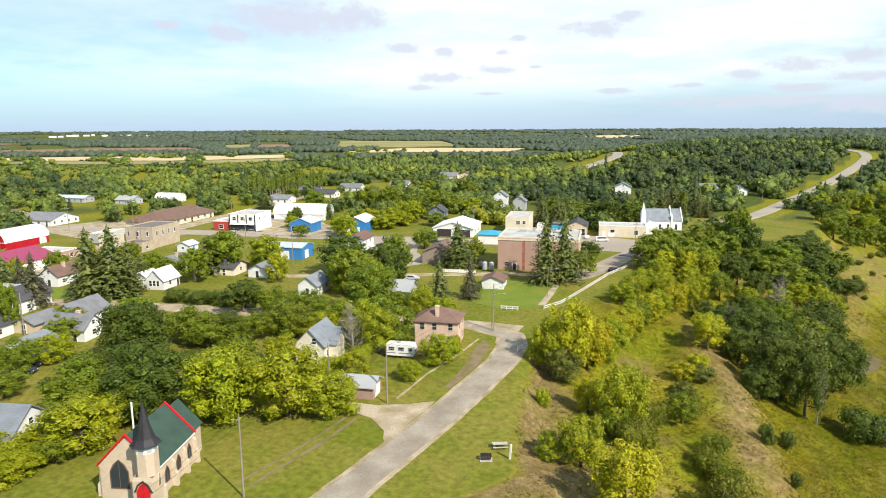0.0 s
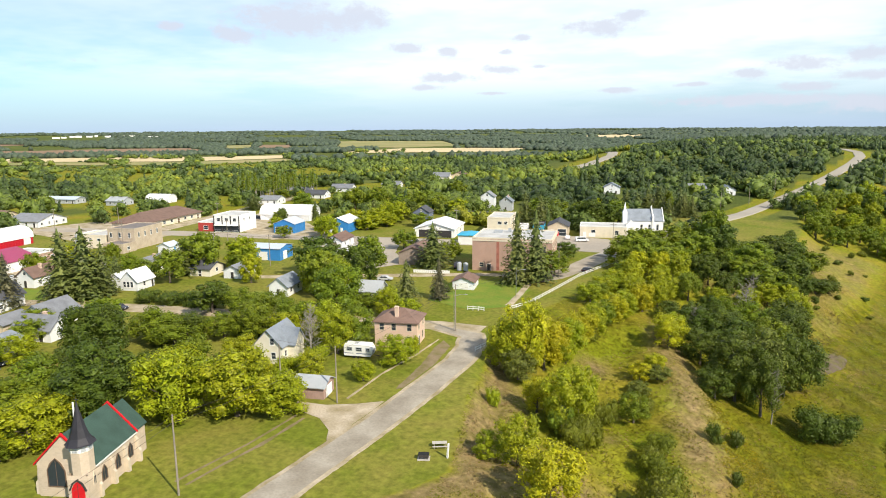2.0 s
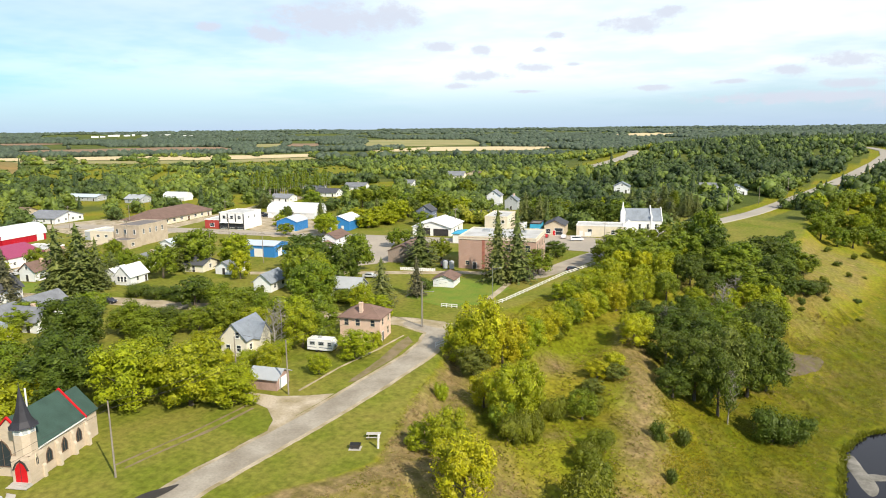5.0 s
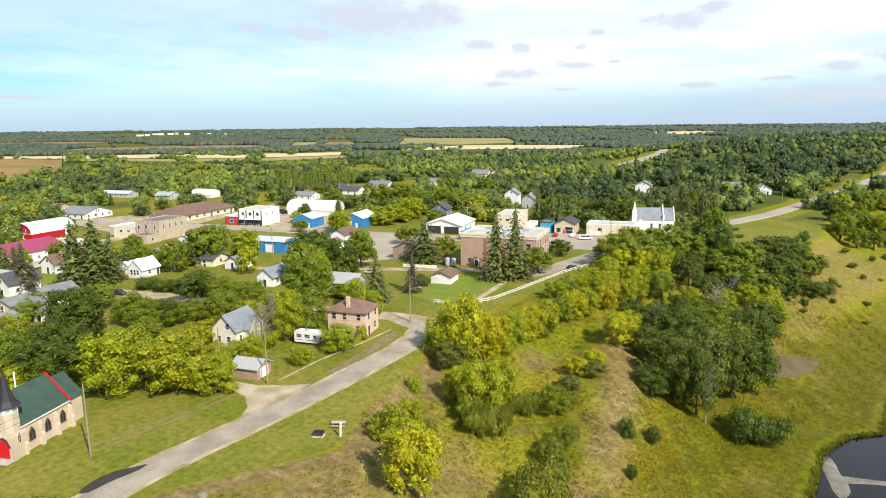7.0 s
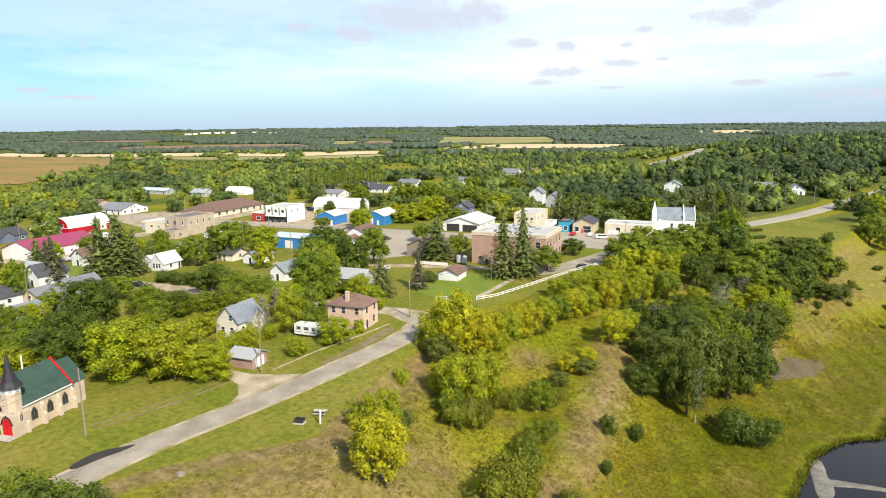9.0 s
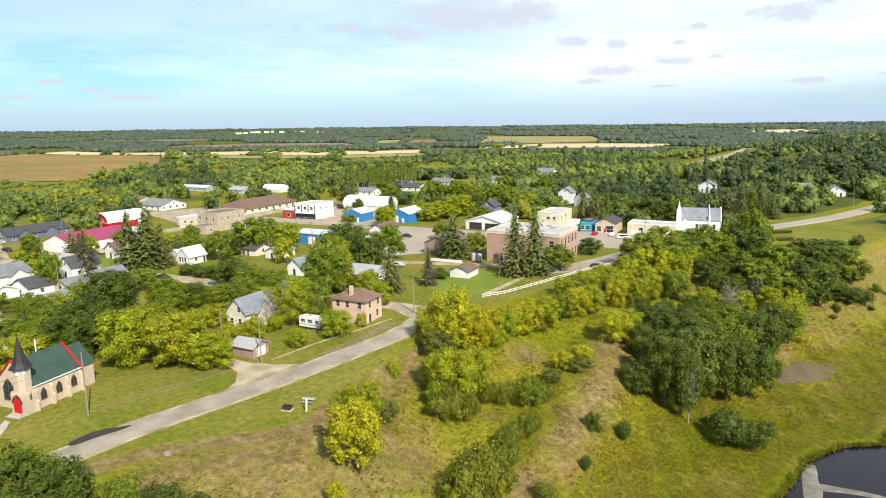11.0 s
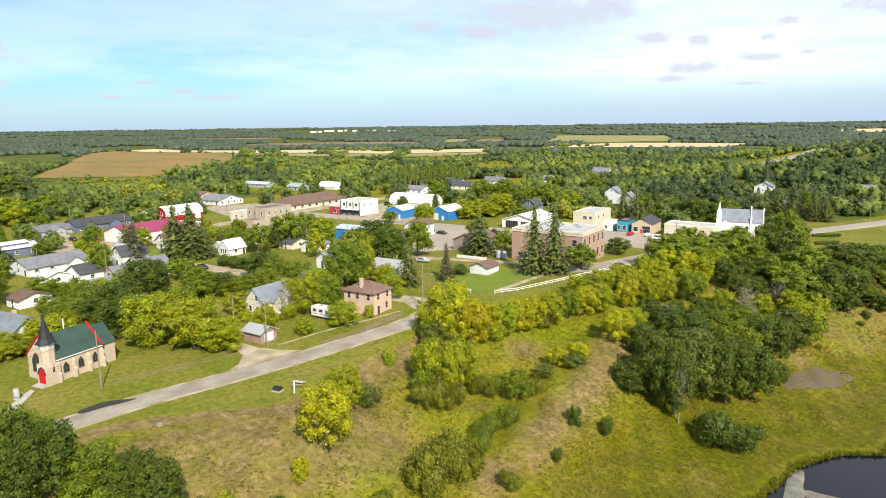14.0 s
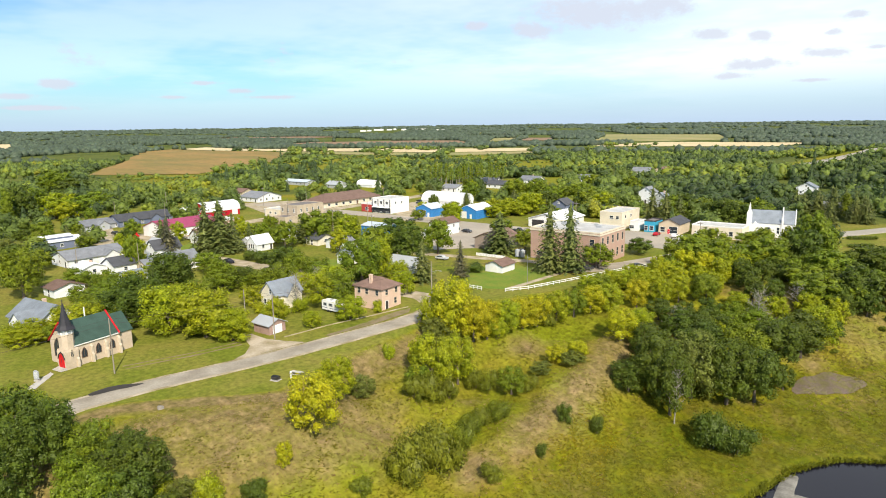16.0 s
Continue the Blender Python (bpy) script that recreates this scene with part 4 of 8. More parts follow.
stone_church()
patch("walkway", [(-67.2, 48.6), (-65.6, 49.0), (-58.6, 44.6), (-60.0, 43.4)], M_CONCRETE, "pale concrete church walk", "path", 0.06, 1)

building("brick_house", "two-storey salmon brick house with brown hip roof", "house", (-57.4, 120.2), 9.2, 7.4, 5.5, "hip", 2.2, "x", M_PINKBRICK, M_SH_BROWN,
         [("S", 1.6, 3.6, 0.9, 1.5), ("S", 5.0, 3.6, 0.9, 1.5), ("S", 7.6, 3.6, 0.9, 1.5), ("S", 1.8, 0.9, 0.9, 1.5), ("E", 1.8, 3.6, 0.9, 1.5), ("E", 5.6, 3.6, 0.9, 1.5), ("E", 5.2, 0.8, 0.9, 1.6)],
         [("E", 1.8, 1.0, 2.1, M_DARKTRIM)], 16, (-4.6, 1.3, 5.5, 8.6, M_PINKBRICK), trim=M_STONETRIM)
building("garage", "small pinkish garage with grey metal roof and white door", "garage", (-59.7, 91.1), 5.6, 4.6, 2.3, "gable", 1.1, "x", mat("faded_pink_siding", (0.40, 0.27, 0.23), 0.85, 0.15, 0.8, 9), M_GREYMETAL,
         [], [("E", 2.3, 2.6, 2.0, M_WHITEST, "wide")], 14)
building("gable_house", "cream gabled house with weathered grey roof", "house", (-77.4, 101.0), 6.0, 8.6, 3.8, "gable", 3.1, "y", M_CREAM, M_SH_BLUEGREY,
         [("S", 2.0, 3.9, 0.8, 1.3), ("S", 4.3, 1.0, 0.9, 1.4), ("S", 1.8, 1.0, 0.9, 1.4), ("E", 1.6, 1.2, 0.8, 1.3), ("E", 7.4, 1.2, 0.8, 1.3)], [], 14, None, 0.4, wing=[(1.6, 2.6, 5.2, 4.2, 3.7, "gable", 2.6, "x")])
building("white_shed", "white shed with brown shingle roof", "shed", (-67.6, 171.4), 6.2, 7.4, 2.3, "gable", 1.3, "y", M_WHITE, M_SH_BROWN, [], [("S", 3.0, 2.6, 1.9, M_TRIMWHITE, "wide")], 14)
building("grey_cottage", "low cottage with patched grey metal roof", "house", (-85.4, 149.5), 9.6, 6.4, 2.6, "gable", 2.2, "x", M_GREYSIDE, M_GREYMETAL, [("S", 2.5, 0.9, 0.9, 1.1), ("S", 7, 0.9, 0.9, 1.1), ("E", 3.2, 0.9, 0.9, 1.1)], [], 14)
building("brick_block", "large two-storey brick commercial block with flat roof", "commercial building", (-54.6, 202), 25.5, 20, 10.4, "flat", 0, "x", M_REDBRICK, M_CREAMST,
         [("S", 2.6, 6.3, 1.5, 2.1), ("S", 9.0, 6.3, 1.5, 2.1), ("S", 2.6, 1.4, 1.5, 2.4), ("S", 22.5, 1.2, 1.2, 1.4)] + row("E", 5, 2.2, 3.9, 6.3, 1.3, 2.6) + row("E", 5, 2.2, 3.9, 1.6, 1.3, 2.6), [("S", 20, 1.2, 2.2, M_DARKTRIM)], 13, None, trim=M_STONETRIM)
block = bpy.data.objects["brick_block"]
part("faded_stripe", Geo().box(-17.6, -16.7, -0.05, 0.0, 0.2, 9.6), mat("faded_red_paint", (0.41, 0.16, 0.115), 0.9, 0.2, 0.6, 6), block, "faded red painted wall stripe")
part("downpipe", Geo().tube((-12.4, -0.12, 0.2), (-12.4, -0.12, 10.0), 0.09, 0.09, 7), M_DARKTRIM, block)
for x, y, w, hh in ((-6, 12, 0.9, 0.7), (-12, 6, 0.6, 1.0), (-19, 13, 1.3, 0.8), (-15.5, 15, 0.5, 1.3), (-9, 16.5, 0.7, 0.5)):
    part("roof_vent", Geo().box(x - w, x + w, y - w * 0.7, y + w * 0.7, 10.5, 10.5 + hh).box(x - w - 0.08, x + w + 0.08, y - w * 0.7 - 0.08, y + w * 0.7 + 0.08, 10.5 + hh, 10.58 + hh), M_GREYMETAL, block)
part("cornice", Geo().box(-25.6, 0.14, -0.16, 0.0, 9.7, 10.2).box(0.0, 0.16, 0.0, 20.1, 9.7, 10.2), M_CREAMST, block, "cream painted cornice band")
building("yellow_block", "pale yellow two-storey stucco block", "commercial building", (-94.0, 267.0), 10.0, 20, 7.2, "flat", 0, "x", M_CREAMST, M_CREAMST, [("S", 2.0, 4.6, 1.2, 1.3), ("S", 4.6, 4.6, 1.6, 1.3), ("E", 4, 4.6, 1.2, 1.4), ("E", 10, 4.6, 1.2, 1.4)], [("S", 8.6, 1.0, 2.1, M_DARKTRIM)], 14)
building("blue_store", "small blue-fronted flat-roofed store", "store", (-80.6, 271.5), 4.6, 9, 4.6, "flat", 0, "x", M_CYAN, M_DARKTRIM, [("S", 1.5, 0.9, 1.6, 1.8), ("S", 3.8, 0.9, 1.4, 1.8)], [], 14, deck=M_TARROOF)
building("gable_store", "tan gable-fronted store with dark shop window", "store", (-70.5, 273.5), 8.6, 13, 4.4, "gable", 2.0, "y", M_TANSIDE, M_SH_DARK, [("S", 2.6, 0.3, 3.4, 2.9), ("S", 6.9, 0.8, 1.8, 2.0)], [("S", 4.4, 1.0, 2.1, M_RED)], 14)
building("store_annex", "low white store annex", "store", (-87.6, 270.0), 3.6, 8, 3.8, "flat", 0, "x", M_WHITEST, M_TRIMWHITE, [("S", 3.0, 1.0, 2.0, 1.3)], [], 14)
building("cream_hall", "cream flat-roofed hall with stepped parapet", "hall", (-47.5, 279.5), 19, 11, 4.5, "flat", 0, "x", M_CREAMST, M_TRIMWHITE, [("S", 13.5, 1.0, 1.6, 2.2), ("S", 4.0, 1.2, 1.4, 1.8), ("E", 5, 1.2, 1.2, 1.6)], [("S", 17, 1.2, 2.2, M_WHITEST)], 14)


def white_church():
    ob = building("white_church", "white church with grey roof and slim steeple", "church", (-36.0, 298.0), 15.5, 8.0, 5.6, "gable", 4.6, "x", M_WHITEST, M_SH_BLUEGREY, row("S", 4, 2.4, 3.4, 1.6, 0.9, 2.4), [], 24, None, 0.2)
    part("gable_parapet", Geo().prism([(-0.3, 4.9), (4.0, 11.0), (8.3, 4.9), (8.3, 5.5), (4.0, 11.7), (-0.3, 5.5)], -4.6, -4.2, 0), M_TRIMWHITE, ob)
    part("gable_parapet", Geo().prism([(-0.3, 4.9), (4.0, 10.4), (8.3, 4.9), (8.3, 5.5), (4.0, 11.0), (-0.3, 5.5)], -0.05, 0.3, 0), M_TRIMWHITE, ob)
    t = part("steeple_tower", Geo().box(-17.3, -15.4, -0.3, 1.6, -0.5, 9.2), M_WHITEST, ob, "white steeple tower")
    g = Geo()
    for r, z in ((0.95, 9.2), (0.8, 9.9), (0.6, 10.1), (0.05, 13.6)):
        g.v += [(-16.35 + r * c, 0.65 + r * s, z) for c, s in ((1, 1), (-1, 1), (-1, -1), (1, -1))]
    for q in range(3):
        g.f += [(q * 4 + i, q * 4 + (i + 1) % 4, q * 4 + 4 + (i + 1) % 4, q * 4 + 4 + i) for i in range(4)]
    g.f += [(3, 2, 1, 0), (12, 13, 14, 15)]
    part("steeple", g, M_TRIMWHITE, t)
    part("porch_gable", wall_geo("gable", 4.2, 2.2, 4.0, 2.2, "y"), M_WHITEST, ob, at=pose(-12, -2.2, 0))
    for y in (0.0, 8.0):
        part("pinnacle", Geo().box(-4.75, -4.05, y - 0.35, y + 0.35, 0, 7.4).add([(-4.75, y - 0.35, 7.4), (-4.05, y - 0.35, 7.4), (-4.05, y + 0.35, 7.4), (-4.75, y + 0.35, 7.4), (-4.4, y, 8.8)], [(0, 1, 4), (1, 2, 4), (2, 3, 4), (3, 0, 4)]), M_TRIMWHITE, ob)


white_church()
building("metal_shed", "blue metal shed with white roof and white door", "shed", (-161.6, 243.9), 10.5, 15, 4.4, "gable", 2.2, "y", M_BLUEMETAL, M_WHITEMETAL, [], [("S", 7.4, 3.4, 3.4, M_WHITEST, "wide"), ("S", 3.2, 1.0, 2.1, M_WHITEST)], 14, None, 0.3)
building("metal_shed", "blue metal shed with pale blue roof and glazed front", "shed", (-182.5, 232.5), 10, 11, 4.2, "gable", 2.0, "y", M_BLUEMETAL, M_PALEBLUE, [("S", 5.0, 0.4, 3.2, 2.8), ("S", 8.4, 0.4, 1.6, 2.2)], [("S", 1.8, 1.0, 2.1, M_WHITEST)], 14, None, 0.3)
building("blue_workshop", "low blue workshop with pale roof and white door", "workshop", (-147.0, 181.5), 14, 10, 4.2, "gable", 1.0, "x", M_BLUEMETAL, M_PALEBLUE, [], [("S", 6.5, 3.4, 3.0, M_WHITEST, "wide"), ("E", 4, 3.0, 3.0, M_WHITEST, "wide")], 14, None, 0.3)
building("white_quonset", "long white arched shed with open dark end", "shed", (-201.9, 267.5), 27, 13, 2.8, "barrel", 4.8, "x", M_WHITEMETAL, M_WHITEMETAL, [("E", 6.5, 0.2, 3.6, 4.0)], [], 14)
building("white_block", "white two-storey block with dark pilasters", "commercial building", (-207.5, 225.0), 13, 15, 7.4, "flat", 0, "x", M_WHITEST, M_TRIMWHITE, row("S", 3, 2.4, 4.0, 4.8, 1.5, 1.5) + row("S", 3, 2.4, 4.0, 0.9, 2.2, 1.9) + [("E", 4, 4.8, 0.8, 1.2), ("E", 9, 4.8, 0.8, 1.2)], [], 14)
building("red_annex", "low red-fronted annex with white roof", "store", (-220.8, 222.0), 7.5, 12, 4.0, "flat", 0, "x", mat("red_stucco", (0.42, 0.06, 0.05), 0.8, 0.1), M_TRIMWHITE, [("S", 3.6, 0.9, 2.2, 1.6)], [], 14)
building("tan_block", "tan two-storey stucco block with dark roof", "commercial building", (-213.3, 174.9), 12.0, 17, 7.8, "flat", 0, "x", M_BEIGE, M_BEIGE, [("S", 2.2, 4.6, 0.9, 1.8), ("S", 6.5, 4.6, 0.9, 1.8), ("S", 10.5, 4.6, 0.9, 1.8)] + row("E", 4, 2.6, 3.7, 4.6, 0.8, 1.9), [], 14, deck=M_TARROOF)
building("tan_annex", "low tan annex with dark roof", "store", (-210.2, 167.2), 9, 7.5, 3.2, "flat", 0, "x", M_BEIGE, M_BEIGE, [("E", 3, 1.0, 1.4, 1.2)], [], 14, deck=M_TARROOF)
building("cream_store", "low cream store with false front", "store", (-226.5, 172.0), 11, 14, 4.8, "flat", 0, "x", M_CREAMST, M_CREAMST, [("S", 3, 2.8, 1.4, 1.0), ("S", 7, 2.8, 1.4, 1.0)], [], 14)
building("brown_roof_house", "white two-storey building with brown roof", "house", (-134.3, 201.0), 6.8, 12, 5.0, "gable", 1.9, "y", M_WHITE, M_SH_BROWN, [("E", 3, 3.0, 0.9, 1.2), ("E", 8, 3.0, 0.9, 1.2), ("E", 12, 1.0, 0.9, 1.2), ("S", 3, 1.0, 1.0, 1.2)], [], 14, None, 0.4, wing=[(-0.8, -5.0, 5.2, 5.0, 2.8, "gable", 1.4, "y")])
building("long_hall", "long low building with brown shingle roof", "hall", (-253.0, 211.0), 17, 46, 3.2, "hip", 4.0, "y", M_CREAMST, M_SH_BROWN, row("E", 8, 4, 5.6, 0.9, 1.8, 1.4), [("E", 26.5, 1.6, 2.2, M_WOODBROWN), ("E", 43, 1.6, 2.2, M_WOODBROWN)], 14, None, 0.9)
building("magenta_roof_shop", "long white shop with magenta metal roof", "shop", (-210.0, 112.5), 17, 27, 3.8, "gable", 3.0, "y", M_WHITEST, M_PINKMETAL, [("E", 5, 1.2, 1.0, 1.0), ("E", 15, 1.2, 1.0, 1.0)], [("E", 10, 3.2, 3.0, M_WHITEST, "wide"), ("S", 5, 3.4, 3.0, M_WHITEST, "wide")], 14, None, 0.35)
building("red_barn", "red barn with white arched roof", "barn", (-260.5, 147.0), 11, 21, 2.8, "barrel", 4.6, "y", M_REDMETAL, M_WHITEMETAL, [("S", 3.8, 3.4, 1.4, 1.3), ("S", 7.2, 3.4, 1.4, 1.3), ("S", 5.5, 0.8, 1.6, 1.6)], [("E", 6, 3.4, 3.0, M_REDMETAL, "wide"), ("E", 18, 3.4, 3.0, M_WHITEST, "wide")], 14)
building("white_chapel_house", "white steep-gabled house with metal roof", "house", (-154.5, 129.0), 5.6, 7.5, 2.9, "gable", 2.8, "y", M_WHITE, M_WHITEMETAL, [("S", 1.8, 1.0, 0.8, 1.6), ("S", 3.0, 1.0, 0.8, 1.6), ("S", 4.2, 1.0, 0.8, 1.6), ("E", 3, 1.0, 0.9, 1.3)], [("E", 6.6, 0.9, 2.0, M_DARKTRIM)], 14, wing=[(-7.0, 2.5, 5.0, 6.0, 2.6, "gable", 1.6, "y")])
# the two wide dark S doors paint the shade inside an open carport
building("canopy_hall", "white metal hall with broad white gable roof", "hall", (-113.0, 251.0), 17, 21, 3.7, "gable", 2.5, "y", M_WHITEST, M_WHITEMETAL, [("E", 6, 1.2, 1.6, 1.2), ("E", 13, 1.2, 1.6, 1.2)], [("S", 4.4, 6.6, 3.0, M_DARKTRIM, "wide"), ("S", 12.2, 6.0, 3.2, M_DARKTRIM, "wide")], 14, None, 0.6)
building("brown_store", "low brown gabled store beside the lot", "store", (-96.0, 196.0), 10, 15, 4.0, "gable", 2.2, "y", mat("grey_brown_siding", (0.33, 0.26, 0.22), 0.85, 0.12), M_SH_BROWN, [("E", 4, 0.9, 2.0, 1.4), ("E", 9, 0.9, 2.0, 1.4)], [("S", 2.2, 1.0, 2.1, M_DARKTRIM)], 14)
building("turquoise_roof_store", "low store with bright turquoise roof", "store", (-96.0, 240.0), 9, 9, 3.8, "hip", 1.2, "x", M_WHITEST, M_CYAN, [], [], 14)

for ob in [o for o in scene.objects if o.name == "white_block"]:
    for x in (-0.25, -4.4, -8.6, -12.75):
        part("pilaster", Geo().box(x - 0.22, x + 0.22, -0.14, 0.0, 0, 7.3), M_DARKTRIM, ob, "dark painted pilaster")
    part("shopfront", Geo().box(-12.4, -0.6, -0.1, 0.0, 0.3, 2.9), M_GLASS, ob, "dark glazed shopfront")
    part("awning", Geo().prism([(-1.1, 3.0), (-1.1, 3.08), (0.0, 3.5), (0.0, 3.4)], -12.4, -0.6, 0), M_TRIMWHITE, ob)

building("brick_store", "low brown brick store with flat white roof", "store", (-221.0, 141.5), 13, 9, 3.3, "flat", 0, "x", M_REDBRICK, M_TRIMWHITE, [("E", 3, 0.9, 1.4, 1.2), ("E", 6.4, 0.9, 1.4, 1.2)], [("S", 3, 1.0, 2.1, M_DARKTRIM)], 14)
building("small_shed", "small white shed with blue trim and pale roof", "shed", (-194.6, 175.1), 5, 6, 2.6, "gable", 1.2, "y", M_WHITE, M_PALEBLUE, [("S", 2.5, 1.0, 0.9, 1.0)], [("E", 3, 1.0, 2.0, M_BLUEMETAL)], 14)
building("grey_store", "low pale grey store with flat roof", "store", (-238.0, 176.0), 10, 12, 3.6, "flat", 0, "x", M_GREYSIDE, M_TRIMWHITE, [("S", 3, 1.0, 1.4, 1.2), ("E", 5, 1.0, 1.4, 1.2)], [], 14)

# ---- dwellings along the west side ----
HOUSES = [
    ("white house with grey shingle roof", (-94.5, 50.5), 13, 9, 3.4, 3.2, "x", M_WHITE, M_SH_BLUEGREY, 20),
    ("white bungalow with brown roof", (-132.3, 59.5), 7, 8.5, 2.5, 1.3, "x", M_WHITE, M_SH_BROWN, 14),
    ("slate blue bungalow with grey roof", (-259.7, 106.5), 12, 27, 2.9, 2.6, "y", M_BLUEGREY, M_SH_DARK, 14),
    ("slate blue lodge with white roof", (-217.6, 67.5), 11, 17, 3.2, 1.0, "y", M_BLUEGREY, M_WHITEMETAL, 14),
    ("long grey-roofed white bungalow", (-175.5, 70.5), 13, 20, 2.8, 2.4, "y", M_WHITE, M_SH_GREY, 14),
    ("white cottage with pale roof", (-156.5, 71.0), 7.5, 8, 2.6, 1.4, "x", M_WHITE, M_WHITEMETAL, 14),
    ("white cottage with charcoal roof", (-153.4, 80.0), 8, 7.5, 3.0, 2.2, "y", M_WHITE, M_SH_DARK, 14),
    ("white gabled house beside a spruce", (-168.5, 97.0), 6, 10, 3.8, 2.8, "y", M_WHITE, M_SH_DARK, 14),
    ("grey bungalow with grey hip roof", (-259.0, 92.0), 13, 17, 2.7, 2.0, "y", M_GREYSIDE, M_SH_GREY, 14),
    ("pale grey bungalow with grey roof", (-322.0, 86.0), 11, 16, 2.7, 2.0, "y", M_WHITE, M_SH_GREY, 14),
    ("white gabled cottage with brown porch", (-186.0, 118.5), 6, 9, 3.4, 2.4, "y", M_WHITE, M_SH_BROWN, 14),
    ("small white bungalow with dark roof", (-150.0, 152.0), 7, 8, 2.5, 1.6, "x", M_CREAM, M_SH_DARK, 14),
    ("small white garage with grey roof", (-138.7, 153.8), 6, 9, 2.5, 1.6, "y", M_WHITE, M_SH_GREY, 14),
    ("white gabled cottage with blue-grey roof", (-110.7, 142.3), 5.5, 9, 3.0, 2.2, "y", M_WHITE, M_SH_BLUEGREY, 14),
    ("white storey-and-a-half house with grey roof", (-142.5, 95.0), 7.5, 10, 3.2, 2.8, "y", M_WHITE, M_SH_GREY, 14),
    ("grey-roofed white cottage with red shutters", (-134.1, 90.0), 10, 6, 3.0, 2.4, "x", M_WHITE, M_SH_GREY, 14),
    ("white house with pale steep roof", (-176.0, 99.0), 8, 8, 3.0, 2.6, "x", M_GREYSIDE, M_GREYMETAL, 14),
    ("low tan garage with grey roof", (-149.8, 88.8), 6, 8, 2.4, 1.4, "y", M_TANSIDE, M_SH_GREY, 14),
    ("small pale blue garage", (-134.0, 79.5), 8, 6, 2.5, 1.4, "y", M_WHITE, M_SH_BLUEGREY, 14),
    ("white bungalow with grey roof", (-307.7, 195.7), 18, 18, 2.8, 2.8, "x", M_WHITE, M_SH_GREY, 14),
    ("grey cottage by the trees", (-352.0, 276.0), 12, 10, 2.8, 2.2, "x", M_GREYSIDE, M_GREYMETAL, 14),
    ("long pale metal-roofed shed", (-390.0, 271.0), 27, 9, 2.8, 1.4, "x", M_GREYSIDE, M_PALEBLUE, 14),
    ("tan cottage with grey roof", (-350.0, 203.0), 16, 10, 2.8, 2.0, "x", M_TANSIDE, M_SH_BROWN, 14),
    ("white bungalow with pale roof", (-268.0, 320.0), 13, 11, 2.8, 2.0, "x", M_WHITE, M_SH_GREY, 14),
    ("white bungalow with grey gables", (-284.0, 371.0), 15, 10, 2.8, 2.6, "x", M_WHITE, M_SH_GREY, 14),
    ("white bungalow with grey gables", (-270.0, 402.0), 16, 10, 2.8, 2.6, "x", M_WHITE, M_SH_GREY, 14),
    ("bungalow with charcoal roof", (-262.0, 359.0), 15, 11, 2.8, 2.4, "x", M_WHITE, M_SH_DARK, 14),
    ("white bungalow with pale roof", (-250.0, 436.0), 14, 10, 2.8, 2.2, "x", M_WHITE, M_SH_GREY, 14),
    ("pale house with tan roof", (-238.0, 496.0), 14, 10, 3.4, 3.0, "x", M_CREAM, M_SH_GREY, 14),
    ("long pale shed with brown roof", (-229.0, 508.0), 12, 14, 3.4, 2.2, "y", M_TANSIDE, M_SH_BROWN, 14),
    ("white cottage behind a narrow cypress", (-171.5, 148.0), 6, 8, 2.8, 2.0, "y", M_WHITE, M_SH_GREY, 14),
    ("white house half hidden among trees", (-34.0, 446.0), 10, 9, 3.4, 2.6, "x", M_WHITE, M_SH_GREY, 20),
    ("white house half hidden among trees", (-17.0, 443.0), 9, 9, 3.4, 2.6, "y", M_WHITE, M_SH_BLUEGREY, 20),
    ("tall white house among trees", (-138.5, 355.0), 8, 8, 6.4, 2.8, "y", M_WHITE, M_SH_GREY, 14),
    ("white house with pale roof up the hill", (-84.0, 432.0), 10, 9, 4.4, 2.6, "y", M_WHITE, M_SH_BLUEGREY, 14),
    ("tall pale house among trees", (-124.0, 346.0), 7, 8, 5.2, 2.6, "y", M_GREYSIDE, M_SH_BLUEGREY, 14),
    ("dark blue house with charcoal roof", (-147.0, 292.0), 8, 9, 4.4, 2.6, "y", M_BLUEGREY, M_SH_DARK, 14),
    ("low tan house with dark roof", (-118.0, 300.0), 12, 9, 2.8, 2.0, "x", M_TANSIDE, M_SH_DARK, 14),
    ("white house with grey gable roof", (-45.0, 372.0), 11, 10, 3.4, 2.6, "x", M_WHITE, M_SH_GREY, 14),
]
WINGS = {"slate blue bungalow with grey roof": [(1.6, 3.5, 5, 5.2, 2.9, "gable", 1.9, "x"), (1.6, 15, 5, 5.2, 2.9, "gable", 1.9, "x")], "grey bungalow with grey hip roof": [(2.0, 5, 5, 5, 2.7, "gable", 1.7, "x")],
         "slate blue lodge with white roof": [(-2.5, 3, 7, 11, 4.6, "gable", 0.5, "y")], "long grey-roofed white bungalow": [(1.8, 12, 5, 5, 2.8, "gable", 1.7, "x")], "white house with grey shingle roof": [(-3, -2.0, 5, 5, 3.2, "gable", 2.2, "y")]}
